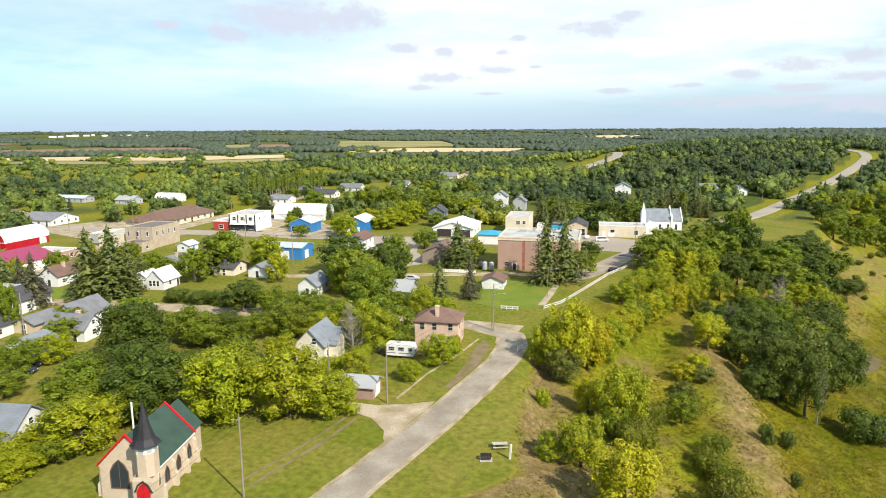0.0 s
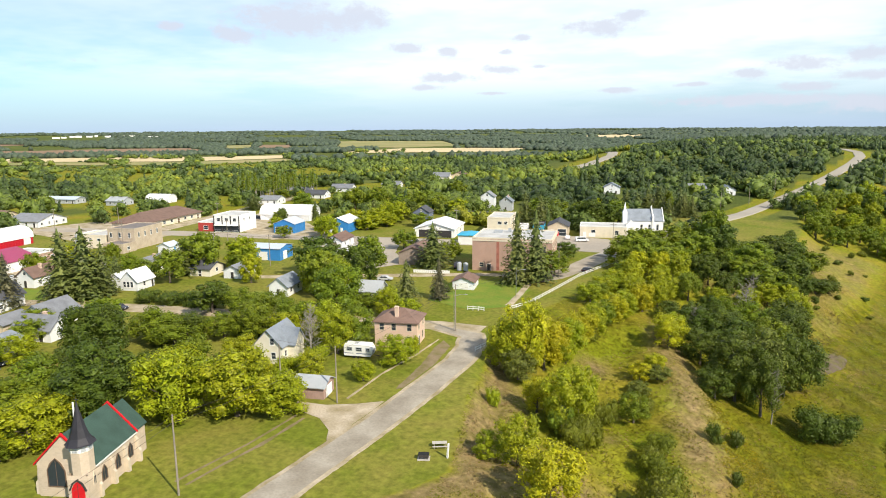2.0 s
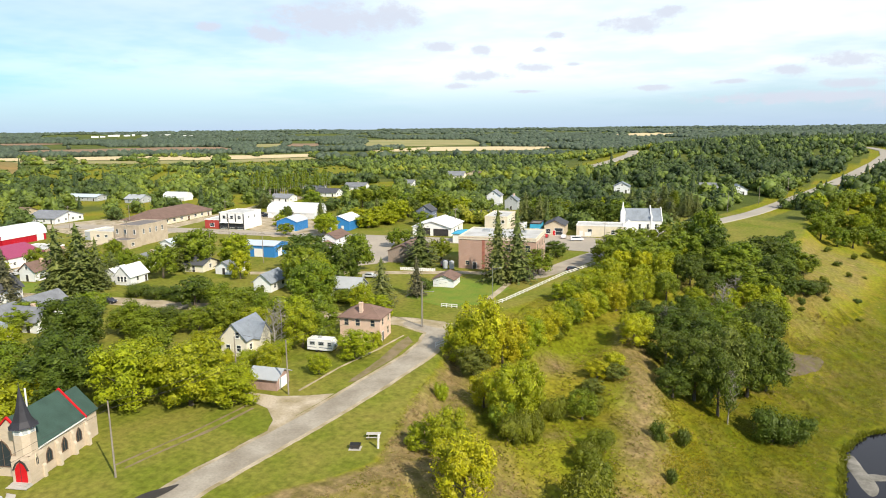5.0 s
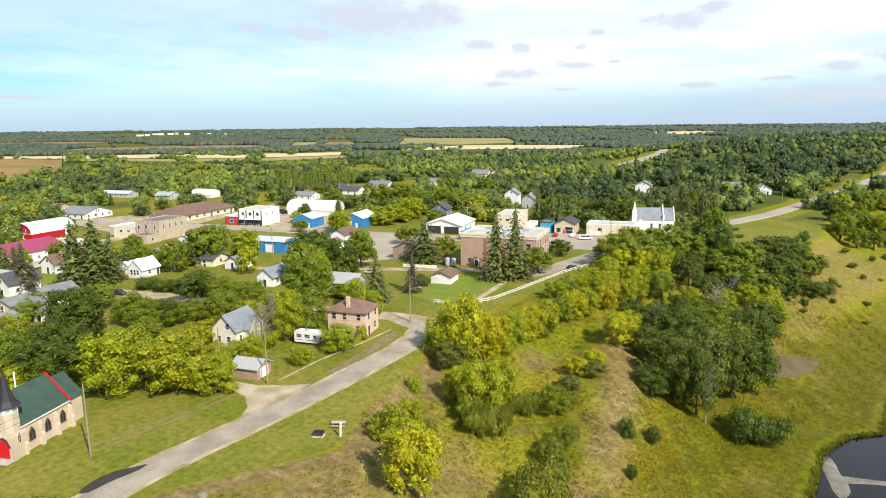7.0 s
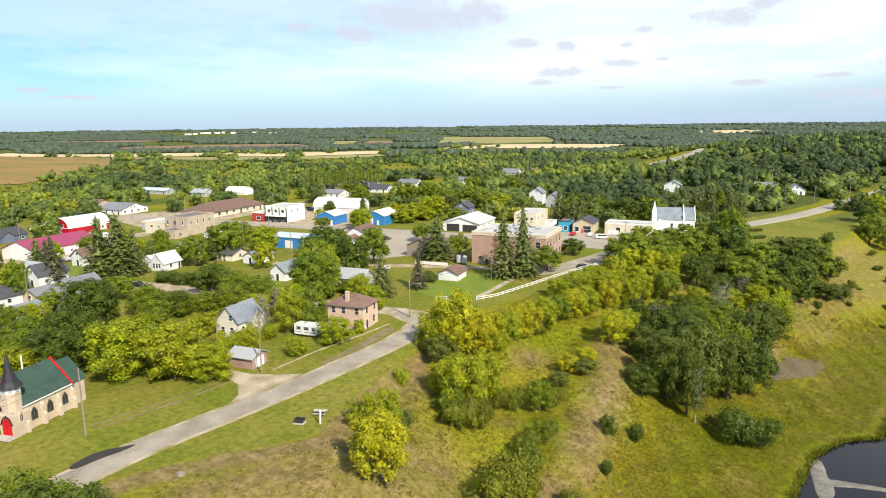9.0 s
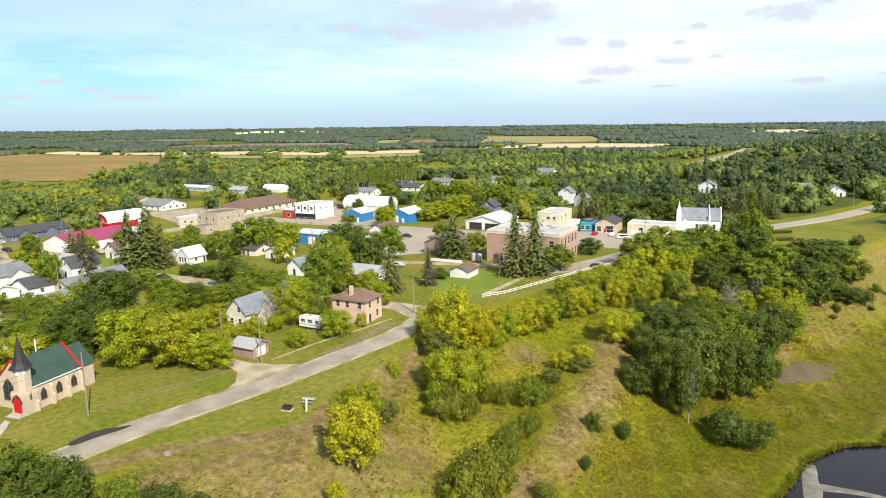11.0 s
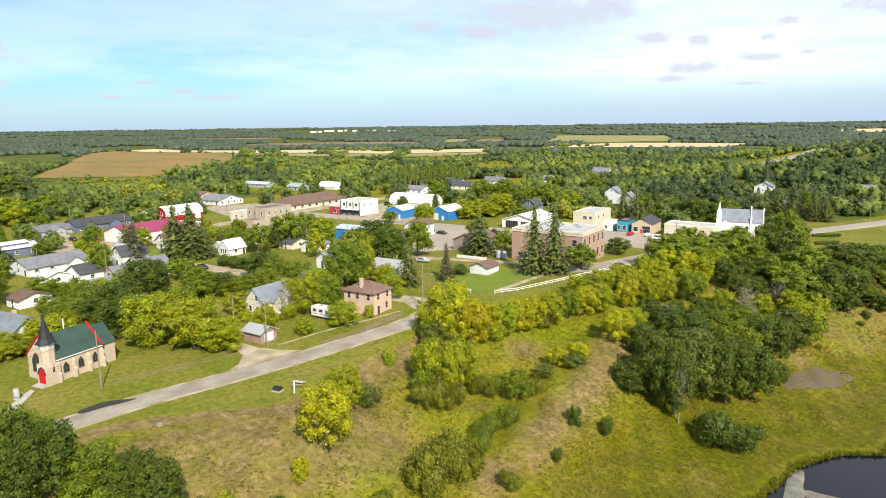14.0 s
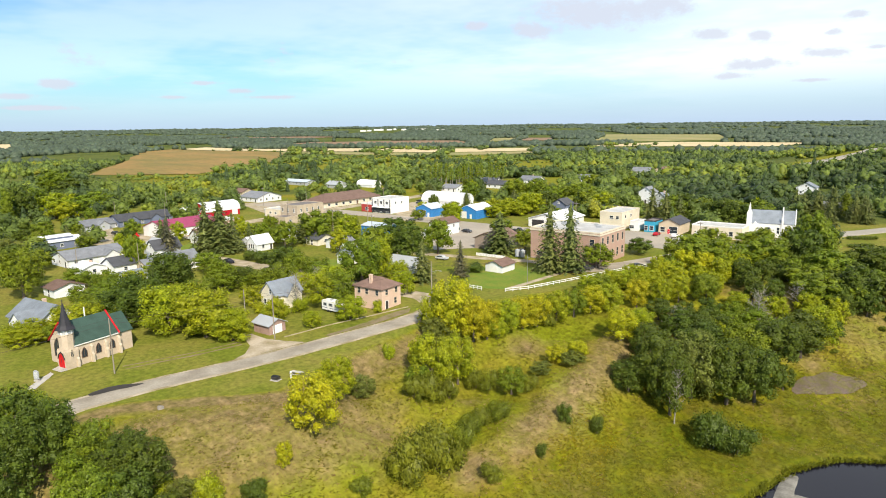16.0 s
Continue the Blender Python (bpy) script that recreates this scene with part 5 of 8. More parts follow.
for number, (label, m, w, d, h, rise, axis, wall, roof, turn) in enumerate(HOUSES):
    n = max(1, int(w / 4.2))
    wins = row("S", n, w / n / 2, w / n, 0.95, 1.1, 1.2) + row("E", max(1, int(d / 4.5)), d / max(1, int(d / 4.5)) / 2, d / max(1, int(d / 4.5)), 0.95, 1.1, 1.2)
    if rise > 2.3:
        wins.append(("S" if axis == "y" else "E", (w if axis == "y" else d) / 2, h + 0.3, 0.8, 1.0))
    wins = wins[1:] if len(wins) > 2 else wins
    building("house", label, "house", m, w, d, h, "gable", rise, axis, wall, roof, wins, [("S", w / n / 2, 0.95, 2.05, M_DARKTRIM)], turn, (-w / 2 + 0.9, d / 2 + 0.4, h + rise - 0.9, h + rise + 0.75, M_PINKBRICK) if number % 5 == 0 else None, 0.5, group="houses of the town", wing=WINGS.get(label, ()))
building("small_quonset", "small white arched hut beside the red barn", "shed", (-276.0, 142.0), 7, 9, 1.2, "barrel", 3.0, "y", M_WHITEMETAL, M_WHITEMETAL, [("S", 3.5, 0.3, 1.8, 2.0)], [], 14)
for ob in [o for o in scene.objects if o.name == "red_barn"]:
    for a, b in (((-7.2, -0.1, 0.2), (-3.8, -0.1, 2.8)), ((-3.8, -0.1, 0.2), (-7.2, -0.1, 2.8)), ((-10.6, -0.1, 3.0), (-0.4, -0.1, 3.0))):
        part("white_trim", Geo().tube(a, b, 0.14, 0.14, 4), M_TRIMWHITE, ob, "white painted barn trim")
# white board sign near the stores
sign = thing("board_sign", pose(-60.0, 272.0, z_at(-60, 272), 0, 0, 14), "white board sign on two posts by the lot", "sign")
part("board", Geo().box(-1.3, 1.3, -0.06, 0.06, 1.0, 2.6), M_TRIMWHITE, sign)
for k in (-1.1, 1.1):
    part("post", Geo().box(k - 0.06, k + 0.06, 0.06, 0.16, -0.2, 2.6), M_WOODGREY, sign)
# pale tanks and a unit at the back of the brick block
for k, (x, y) in enumerate(((-80.5, 193.5), (-82.6, 193.0))):
    tank = thing("steel_tank", pose(x, y, z_at(x, y), 0, 0, 13), "pale grey steel tank behind the brick block", "tank")
    part("shell", Geo().tube((0, 0, 0.3), (0, 0, 2.6), 0.8, 0.8, 14).tube((0, 0, 2.6), (0, 0, 2.95), 0.8, 0.25, 14), M_GREYMETAL, tank)
    for a in range(3):
        part("leg", Geo().tube((0.6 * math.cos(a * 2.1), 0.6 * math.sin(a * 2.1), -0.1), (0.6 * math.cos(a * 2.1), 0.6 * math.sin(a * 2.1), 0.4), 0.06, 0.06, 5), M_DARKTRIM, tank)
building("pale_quonset", "pale arched shed at the wood's edge", "shed", (-338.0, 298.0), 16, 9, 1.6, "barrel", 3.8, "x", M_WHITEMETAL, M_WHITEMETAL, [], [], 14)


# ---- trees ----
def frond_cards(rng, centre, normal, size, squash=0.7, corners=4):
    """Small irregular leaf clumps with given centres and facings."""
    n = len(centre)
    normal = normal / np.linalg.norm(normal, axis=1, keepdims=True)
    ref = rng.normal(size=(n, 3))
    a = np.cross(normal, ref)
    a /= np.linalg.norm(a, axis=1, keepdims=True) + 1e-9
    b = np.cross(normal, a)
    s = size * rng.uniform(0.6, 1.35, (n, 1))
    j = lambda: rng.uniform(0.55, 1.1, (n, 1))
    quad = [centre + a * s * j(), centre + b * s * squash * j() + normal * s * 0.2, centre - a * s * j(), centre - b * s * squash * j() + normal * s * 0.2]
    return np.stack(quad[:corners], 1).reshape(-1, 3)


def ico(sub):
    b = bmesh.new()
    bmesh.ops.create_icosphere(b, subdivisions=sub, radius=1.0)
    vs = np.array([v.co[:] for v in b.verts])
    fs = np.array([[v.index for v in f.verts] for f in b.faces])
    b.free()
    return vs, fs


ICO1, ICO2 = ico(1), ico(2)


def crown_arrays(rng, lobes, leaves, size, core=0.78, flat=0.0, ball=ICO1):
    """Vertices and faces of a leafy crown. lobes: rows x, y, z, rx, rz."""
    lobes = np.array(lobes, float)
    vs, tri, quads = [], [], []
    k = 0
    for x, y, z, rx, rz in lobes:
        v = ball[0] * (1 + rng.uniform(-0.22, 0.22, (len(ball[0]), 1))) * np.array([rx, rx, rz]) * core + np.array([x, y, z])
        vs.append(v)
        tri.append(ball[1] + k)
        k += len(v)
    area = lobes[:, 3] * lobes[:, 4]
    pick = rng.choice(len(lobes), leaves, p=area / area.sum())
    d = rng.normal(size=(leaves, 3))
    d[:, 2] = d[:, 2] * 0.9 + 0.12
    d /= np.linalg.norm(d, axis=1, keepdims=True)
    out = lobes[pick, :3] - np.average(lobes[:, :3], axis=0, weights=area)
    d = d + out / (np.linalg.norm(out, axis=1, keepdims=True) + 0.6) * 0.8
    d /= np.linalg.norm(d, axis=1, keepdims=True)
    rad = np.stack([lobes[pick, 3], lobes[pick, 3], lobes[pick, 4]], 1)
    c = lobes[pick, :3] + d * rad * np.clip(rng.normal(0.94, 0.15, (leaves, 1)), 0.6, 1.35)
    # stray sprays over the whole crown soften the clumps
    mid, top = lobes[:, :3].mean(0), (np.abs(lobes[:, :3] - lobes[:, :3].mean(0)) + lobes[:, [3, 3, 4]] * 0.62).max(0)
    stray = rng.uniform(size=(leaves, 1)) < 0.09
    c = np.where(stray, mid + d * top * rng.uniform(0.72, 1.0, (leaves, 1)), c)
    nrm = d + rng.normal(scale=0.5, size=(leaves, 3)) + np.array([0, 0, 0.3 + flat])
    q = frond_cards(rng, c, nrm, size, 0.85, 3)
    quads = np.arange(leaves * 3).reshape(-1, 3) + k
    vs.append(q)
    return np.concatenate(vs), np.concatenate(tri), quads


def arrays_mesh(name, vs, tri, quads, material):
    me = bpy.data.meshes.new(name)
    me.from_pydata(vs.tolist(), [], tri.tolist() + quads.tolist())
    me.materials.append(material)
    return me


def trunk_geo(rng, h, r, crown_at, spread):
    """A tapered trunk with limbs."""
    g = Geo()
    bend = [(0, 0, -0.4)]
    for i in range(1, 5):
        bend.append((rng.uniform(-0.15, 0.15), rng.uniform(-0.15, 0.15), h * 0.75 * i / 4))
    for i in range(4):
        g.tube(bend[i], bend[i + 1], r * (1 - 0.2 * i) * (1.35 if i == 0 else 1), r * (1 - 0.2 * (i + 1)), 7)
    for i in range(6):
        a = i * 1.05 + rng.uniform(-0.3, 0.3)
        z0 = crown_at + (h * 0.7 - crown_at) * i / 6
        z1 = z0 + h * rng.uniform(0.12, 0.22)
        g.tube((0, 0, z0), (math.cos(a) * spread, math.sin(a) * spread, z1), r * 0.38, r * 0.1, 5)
    return g


def broad_lobes(rng, n, low):
    """Lobes of a broadleaf crown in a box 8 wide and 10 high."""
    out = [(0, 0, 5.6, 2.3, 2.8)]
    for i in range(n):
        a = i * 2.4 + rng.uniform(-0.4, 0.4)
        z = low + (8.4 - low) * (i + 0.5) / n
        reach = 3.0 * rng.uniform(0.74, 1.12) * math.sqrt(max(0.08, 1 - ((z - 5.2) / 4.6) ** 2))
        r = rng.uniform(0.75, 1.45)
        out.append((math.cos(a) * reach, math.sin(a) * reach, z, r, r * rng.uniform(0.9, 1.15)))
    out.append((rng.uniform(-0.6, 0.6), rng.uniform(-0.6, 0.6), 8.7, 1.3, 1.1))
    return out


KINDS = {
    "D": ("oak_tree", "tall dark green broadleaf tree"), "G": ("broadleaf_tree", "full green broadleaf tree"), "L": ("maple_tree", "rounded lime green tree in full leaf"),
    "Y": ("yellow_tree", "rounded yellow-green autumn tree"), "W": ("willow_tree", "grey-green willow in the gully"), "S": ("spruce_tree", "tall dark green spruce"), "T": ("spruce_tree", "thin brownish spruce with sparse boughs"),
    "R": ("poplar_tree", "slim pale-trunked poplar in a row"), "P": ("columnar_tree", "narrow columnar green tree"), "B": ("bush", "dense dark green bush"), "b": ("bush", "low lime green bush"), "g": ("bush", "broad olive green willow bush"), "N": ("dead_tree", "bare greyish leafless tree"),
}
protos = {}


def broadleaf(kind, seed, near=True):
    rng = np.random.default_rng(seed)
    low = 2.4 if kind in "DG" else 1.7
    name, label = KINDS[kind]
    ob = thing(name, pose(0, 0, -60), label, "tree")
    part("trunk", trunk_geo(rng, 10, 0.26, 2.2, 2.2), M_BARK, ob)
    vs, tri, quads = crown_arrays(rng, broad_lobes(rng, 25 if near else 19, low), 4100 if near else 1500, 0.26 if near else 0.40, 0.62 if near else 0.74)
    part("crown", arrays_mesh("crown", vs, tri, quads, LEAF[kind]), None, ob)
    return ob


def spruce(kind, seed):
    """A spruce: whorls of drooping boughs, 10 high and 5 wide."""
    rng = np.random.default_rng(seed)
    name, label = KINDS[kind]
    ob = thing(name, pose(0, 0, -60), label, "tree")
    part("trunk", Geo().tube((0, 0, -0.4), (0, 0, 5), 0.2, 0.12, 7).tube((0, 0, 5), (0, 0, 9.9), 0.12, 0.02, 6), M_BARK, ob)
    c, nr, core, tri, k = [], [], [], [], 0
    whorls = 23
    for w in range(whorls):
        z = 0.7 + 9.0 * w / whorls
        reach = 2.45 * (1 - z / 10.2) ** 0.85 + 0.12
        boughs = max(5, int(11 * (1 - w / whorls)) + 3)
        for b in range(boughs):
            a = 2 * math.pi * b / boughs + w * 0.7 + rng.uniform(-0.2, 0.2)
            lng = reach * rng.uniform(0.7, 1.18)
            for s in np.linspace(0.3, 1.0, max(3, int(lng / 0.2))):
                c.append((math.cos(a) * lng * s + rng.uniform(-0.12, 0.12), math.sin(a) * lng * s + rng.uniform(-0.12, 0.12), z - 0.42 * s * s * lng * 0.5 + rng.uniform(-0.2, 0.2)))
                nr.append((math.cos(a) * 0.5 + rng.normal() * 0.3, math.sin(a) * 0.5 + rng.normal() * 0.3, 0.9))
    q = frond_cards(rng, np.array(c), np.array(nr), 0.25)
    rings = 8
    for i in range(6):
        z = 0.9 + i * 1.5
        rr = (2.45 * (1 - z / 10.2) ** 0.85) * 0.6
        base = [(math.cos(2 * math.pi * j / rings) * rr, math.sin(2 * math.pi * j / rings) * rr, z - 0.2) for j in range(rings)] + [(0, 0, z + 1.9)]
        core += base
        tri += [(k + j, k + (j + 1) % rings, k + rings) for j in range(rings)]
        k += rings + 1
    vs = np.concatenate([np.array(core), q])
    quads = np.arange(len(q)).reshape(-1, 4) + k
    part("crown", arrays_mesh("crown", vs, np.array(tri), quads, LEAF[kind]), None, ob)
    return ob


def bush(kind, seed):
    """A bush, 4 high and 5 wide, leafy to the ground."""
    rng = np.random.default_rng(seed)
    name, label = KINDS[kind]
    ob = thing(name, pose(0, 0, -60), label, "bush")
    lobes = [(0, 0, 1.6, 1.6, 1.7)]
    for i in range(9):
        a, d = i * 2.4, rng.uniform(0.9, 1.7)
        r = rng.uniform(0.7, 1.15)
        lobes.append((math.cos(a) * d, math.sin(a) * d, rng.uniform(0.5, 2.4), r, r * 0.95))
    stems = Geo()
    for i in range(5):
        a = i * 1.26
        stems.tube((0.1 * math.cos(a), 0.1 * math.sin(a), -0.3), (1.0 * math.cos(a), 1.0 * math.sin(a), 1.6), 0.06, 0.03, 5)
    part("stems", stems, M_BARK, ob)
    vs, tri, quads = crown_arrays(rng, lobes, 2600, 0.15, 0.70)
    part("crown", arrays_mesh("crown", vs, tri, quads, LEAF[{"B": "D", "g": "O", "b": "L"}[kind]]), None, ob)
    return ob


def columnar(kind, seed):
    rng = np.random.default_rng(seed)
    name, label = KINDS[kind]
    ob = thing(name, pose(0, 0, -60), label, "tree")
    part("trunk", Geo().tube((0, 0, -0.4), (0, 0, 8), 0.18, 0.05, 7), M_BARK, ob)
    lobes = [(rng.uniform(-0.3, 0.3), rng.uniform(-0.3, 0.3), 1.2 + i * 1.0, 1.1 * math.sqrt(max(0.1, 1 - ((i - 3.2) / 6) ** 2)), 1.2) for i in range(8)]
    vs, tri, quads = crown_arrays(rng, lobes, 1700, 0.24, 0.78)
    part("crown", arrays_mesh("crown", vs, tri, quads, LEAF["G"]), None, ob)
    return ob


def poplar(kind, seed):
    """A slim poplar with a bare pale lower trunk, 10 high."""
    rng = np.random.default_rng(seed)
    name, label = KINDS[kind]
    ob = thing(name, pose(0, 0, -60), label, "tree", "row of poplars")
    part("trunk", Geo().tube((0, 0, -0.4), (0, 0, 9.6), 0.16, 0.05, 6), M_PALEBARK, ob)
    lobes = [(rng.uniform(-0.25, 0.25), rng.uniform(-0.25, 0.25), 4.4 + i * 0.95, 0.62 * math.sqrt(max(0.15, 1 - ((i - 2.2) / 4.4) ** 2)), 0.8) for i in range(6)]
    vs, tri, quads = crown_arrays(rng, lobes, 420, 0.2, 0.6)
    part("crown", arrays_mesh("crown", vs, tri, quads, LEAF["G"]), None, ob)
    return ob


def bare(kind, seed):
    """A leafless tree of branching twigs, 10 high."""
    rng = np.random.default_rng(seed)
    name, label = KINDS[kind]
    ob = thing(name, pose(0, 0, -60), label, "tree")
    trunk, twigs = Geo(), Geo()
    trunk.tube((0, 0, -0.4), (0.2, 0, 4), 0.2, 0.13, 7).tube((0.2, 0, 4), (0, 0.2, 7.5), 0.13, 0.05, 6)
    for i in range(26):
        a, z = i * 2.4, 1.8 + i * 0.25
        p = Vector((0.1, 0.1, z))
        q = p + Vector((math.cos(a), math.sin(a), 0.75)) * rng.uniform(1.6, 2.8) * (1 - 0.05 * i * 0.5)
        twigs.tube(p, q, 0.05, 0.025, 4)
        for j in range(7):
            o = p.lerp(q, rng.uniform(0.35, 1.0))
            twigs.tube(o, o + Vector((rng.normal(), rng.normal(), abs(rng.normal()) + 0.4)).normalized() * rng.uniform(0.7, 1.5), 0.024, 0.01, 3)
    part("trunk", trunk, M_PALEBARK, ob)
    part("twig_spray", twigs, M_PALEBARK, ob)
    return ob


MAKERS = {"D": (broadleaf, 4), "G": (broadleaf, 4), "L": (broadleaf, 4), "Y": (broadleaf, 2), "W": (broadleaf, 2), "S": (spruce, 3), "T": (spruce, 2), "B": (bush, 3), "b": (bush, 3), "g": (bush, 3), "P": (columnar, 1), "N": (bare, 1), "R": (poplar, 2)}
BOX = {"S": (5, 10), "T": (5, 10), "B": (5, 3.6), "b": (5, 3.6), "g": (5, 3.6), "P": (2.6, 10), "N": (7, 9), "R": (2, 10)}
tree_rng = np.random.default_rng(11)


def sized_copy(ob, m):
    """A copy at m whose size is m's own."""
    return copy_thing(ob, m @ Matrix.Diagonal((*(1 / k for k in ob.scale), 1)))


def plant(kind, x, y, h, w):
    """Sets one tree of that kind, h high and w wide, on the ground."""
    make, count = MAKERS[kind]
    i = int(tree_rng.integers(count))
    m = Matrix.Translation((x, y, z_at(x, y))) @ pose(0, 0, 0, 0, 0, float(tree_rng.uniform(0, 360)))
    wide, high = BOX.get(kind, (8, 10))
    m = m @ Matrix.Diagonal((w / wide, w / wide, h / high, 1))
    near = math.hypot(x - 40, y - 15) < 190
    if make is broadleaf:
        if (kind, i, near) not in protos:
            protos[kind, i, near] = ob = make(kind, 100 * ord(kind) + i, near)
            ob.matrix_basis = m
            return ob
        return sized_copy(protos[kind, i, near], m)
    if (kind, i) not in protos:
        protos[kind, i] = ob = make(kind, 100 * ord(kind) + i)
        ob.matrix_basis = m
        return ob
    return sized_copy(protos[kind, i], m)


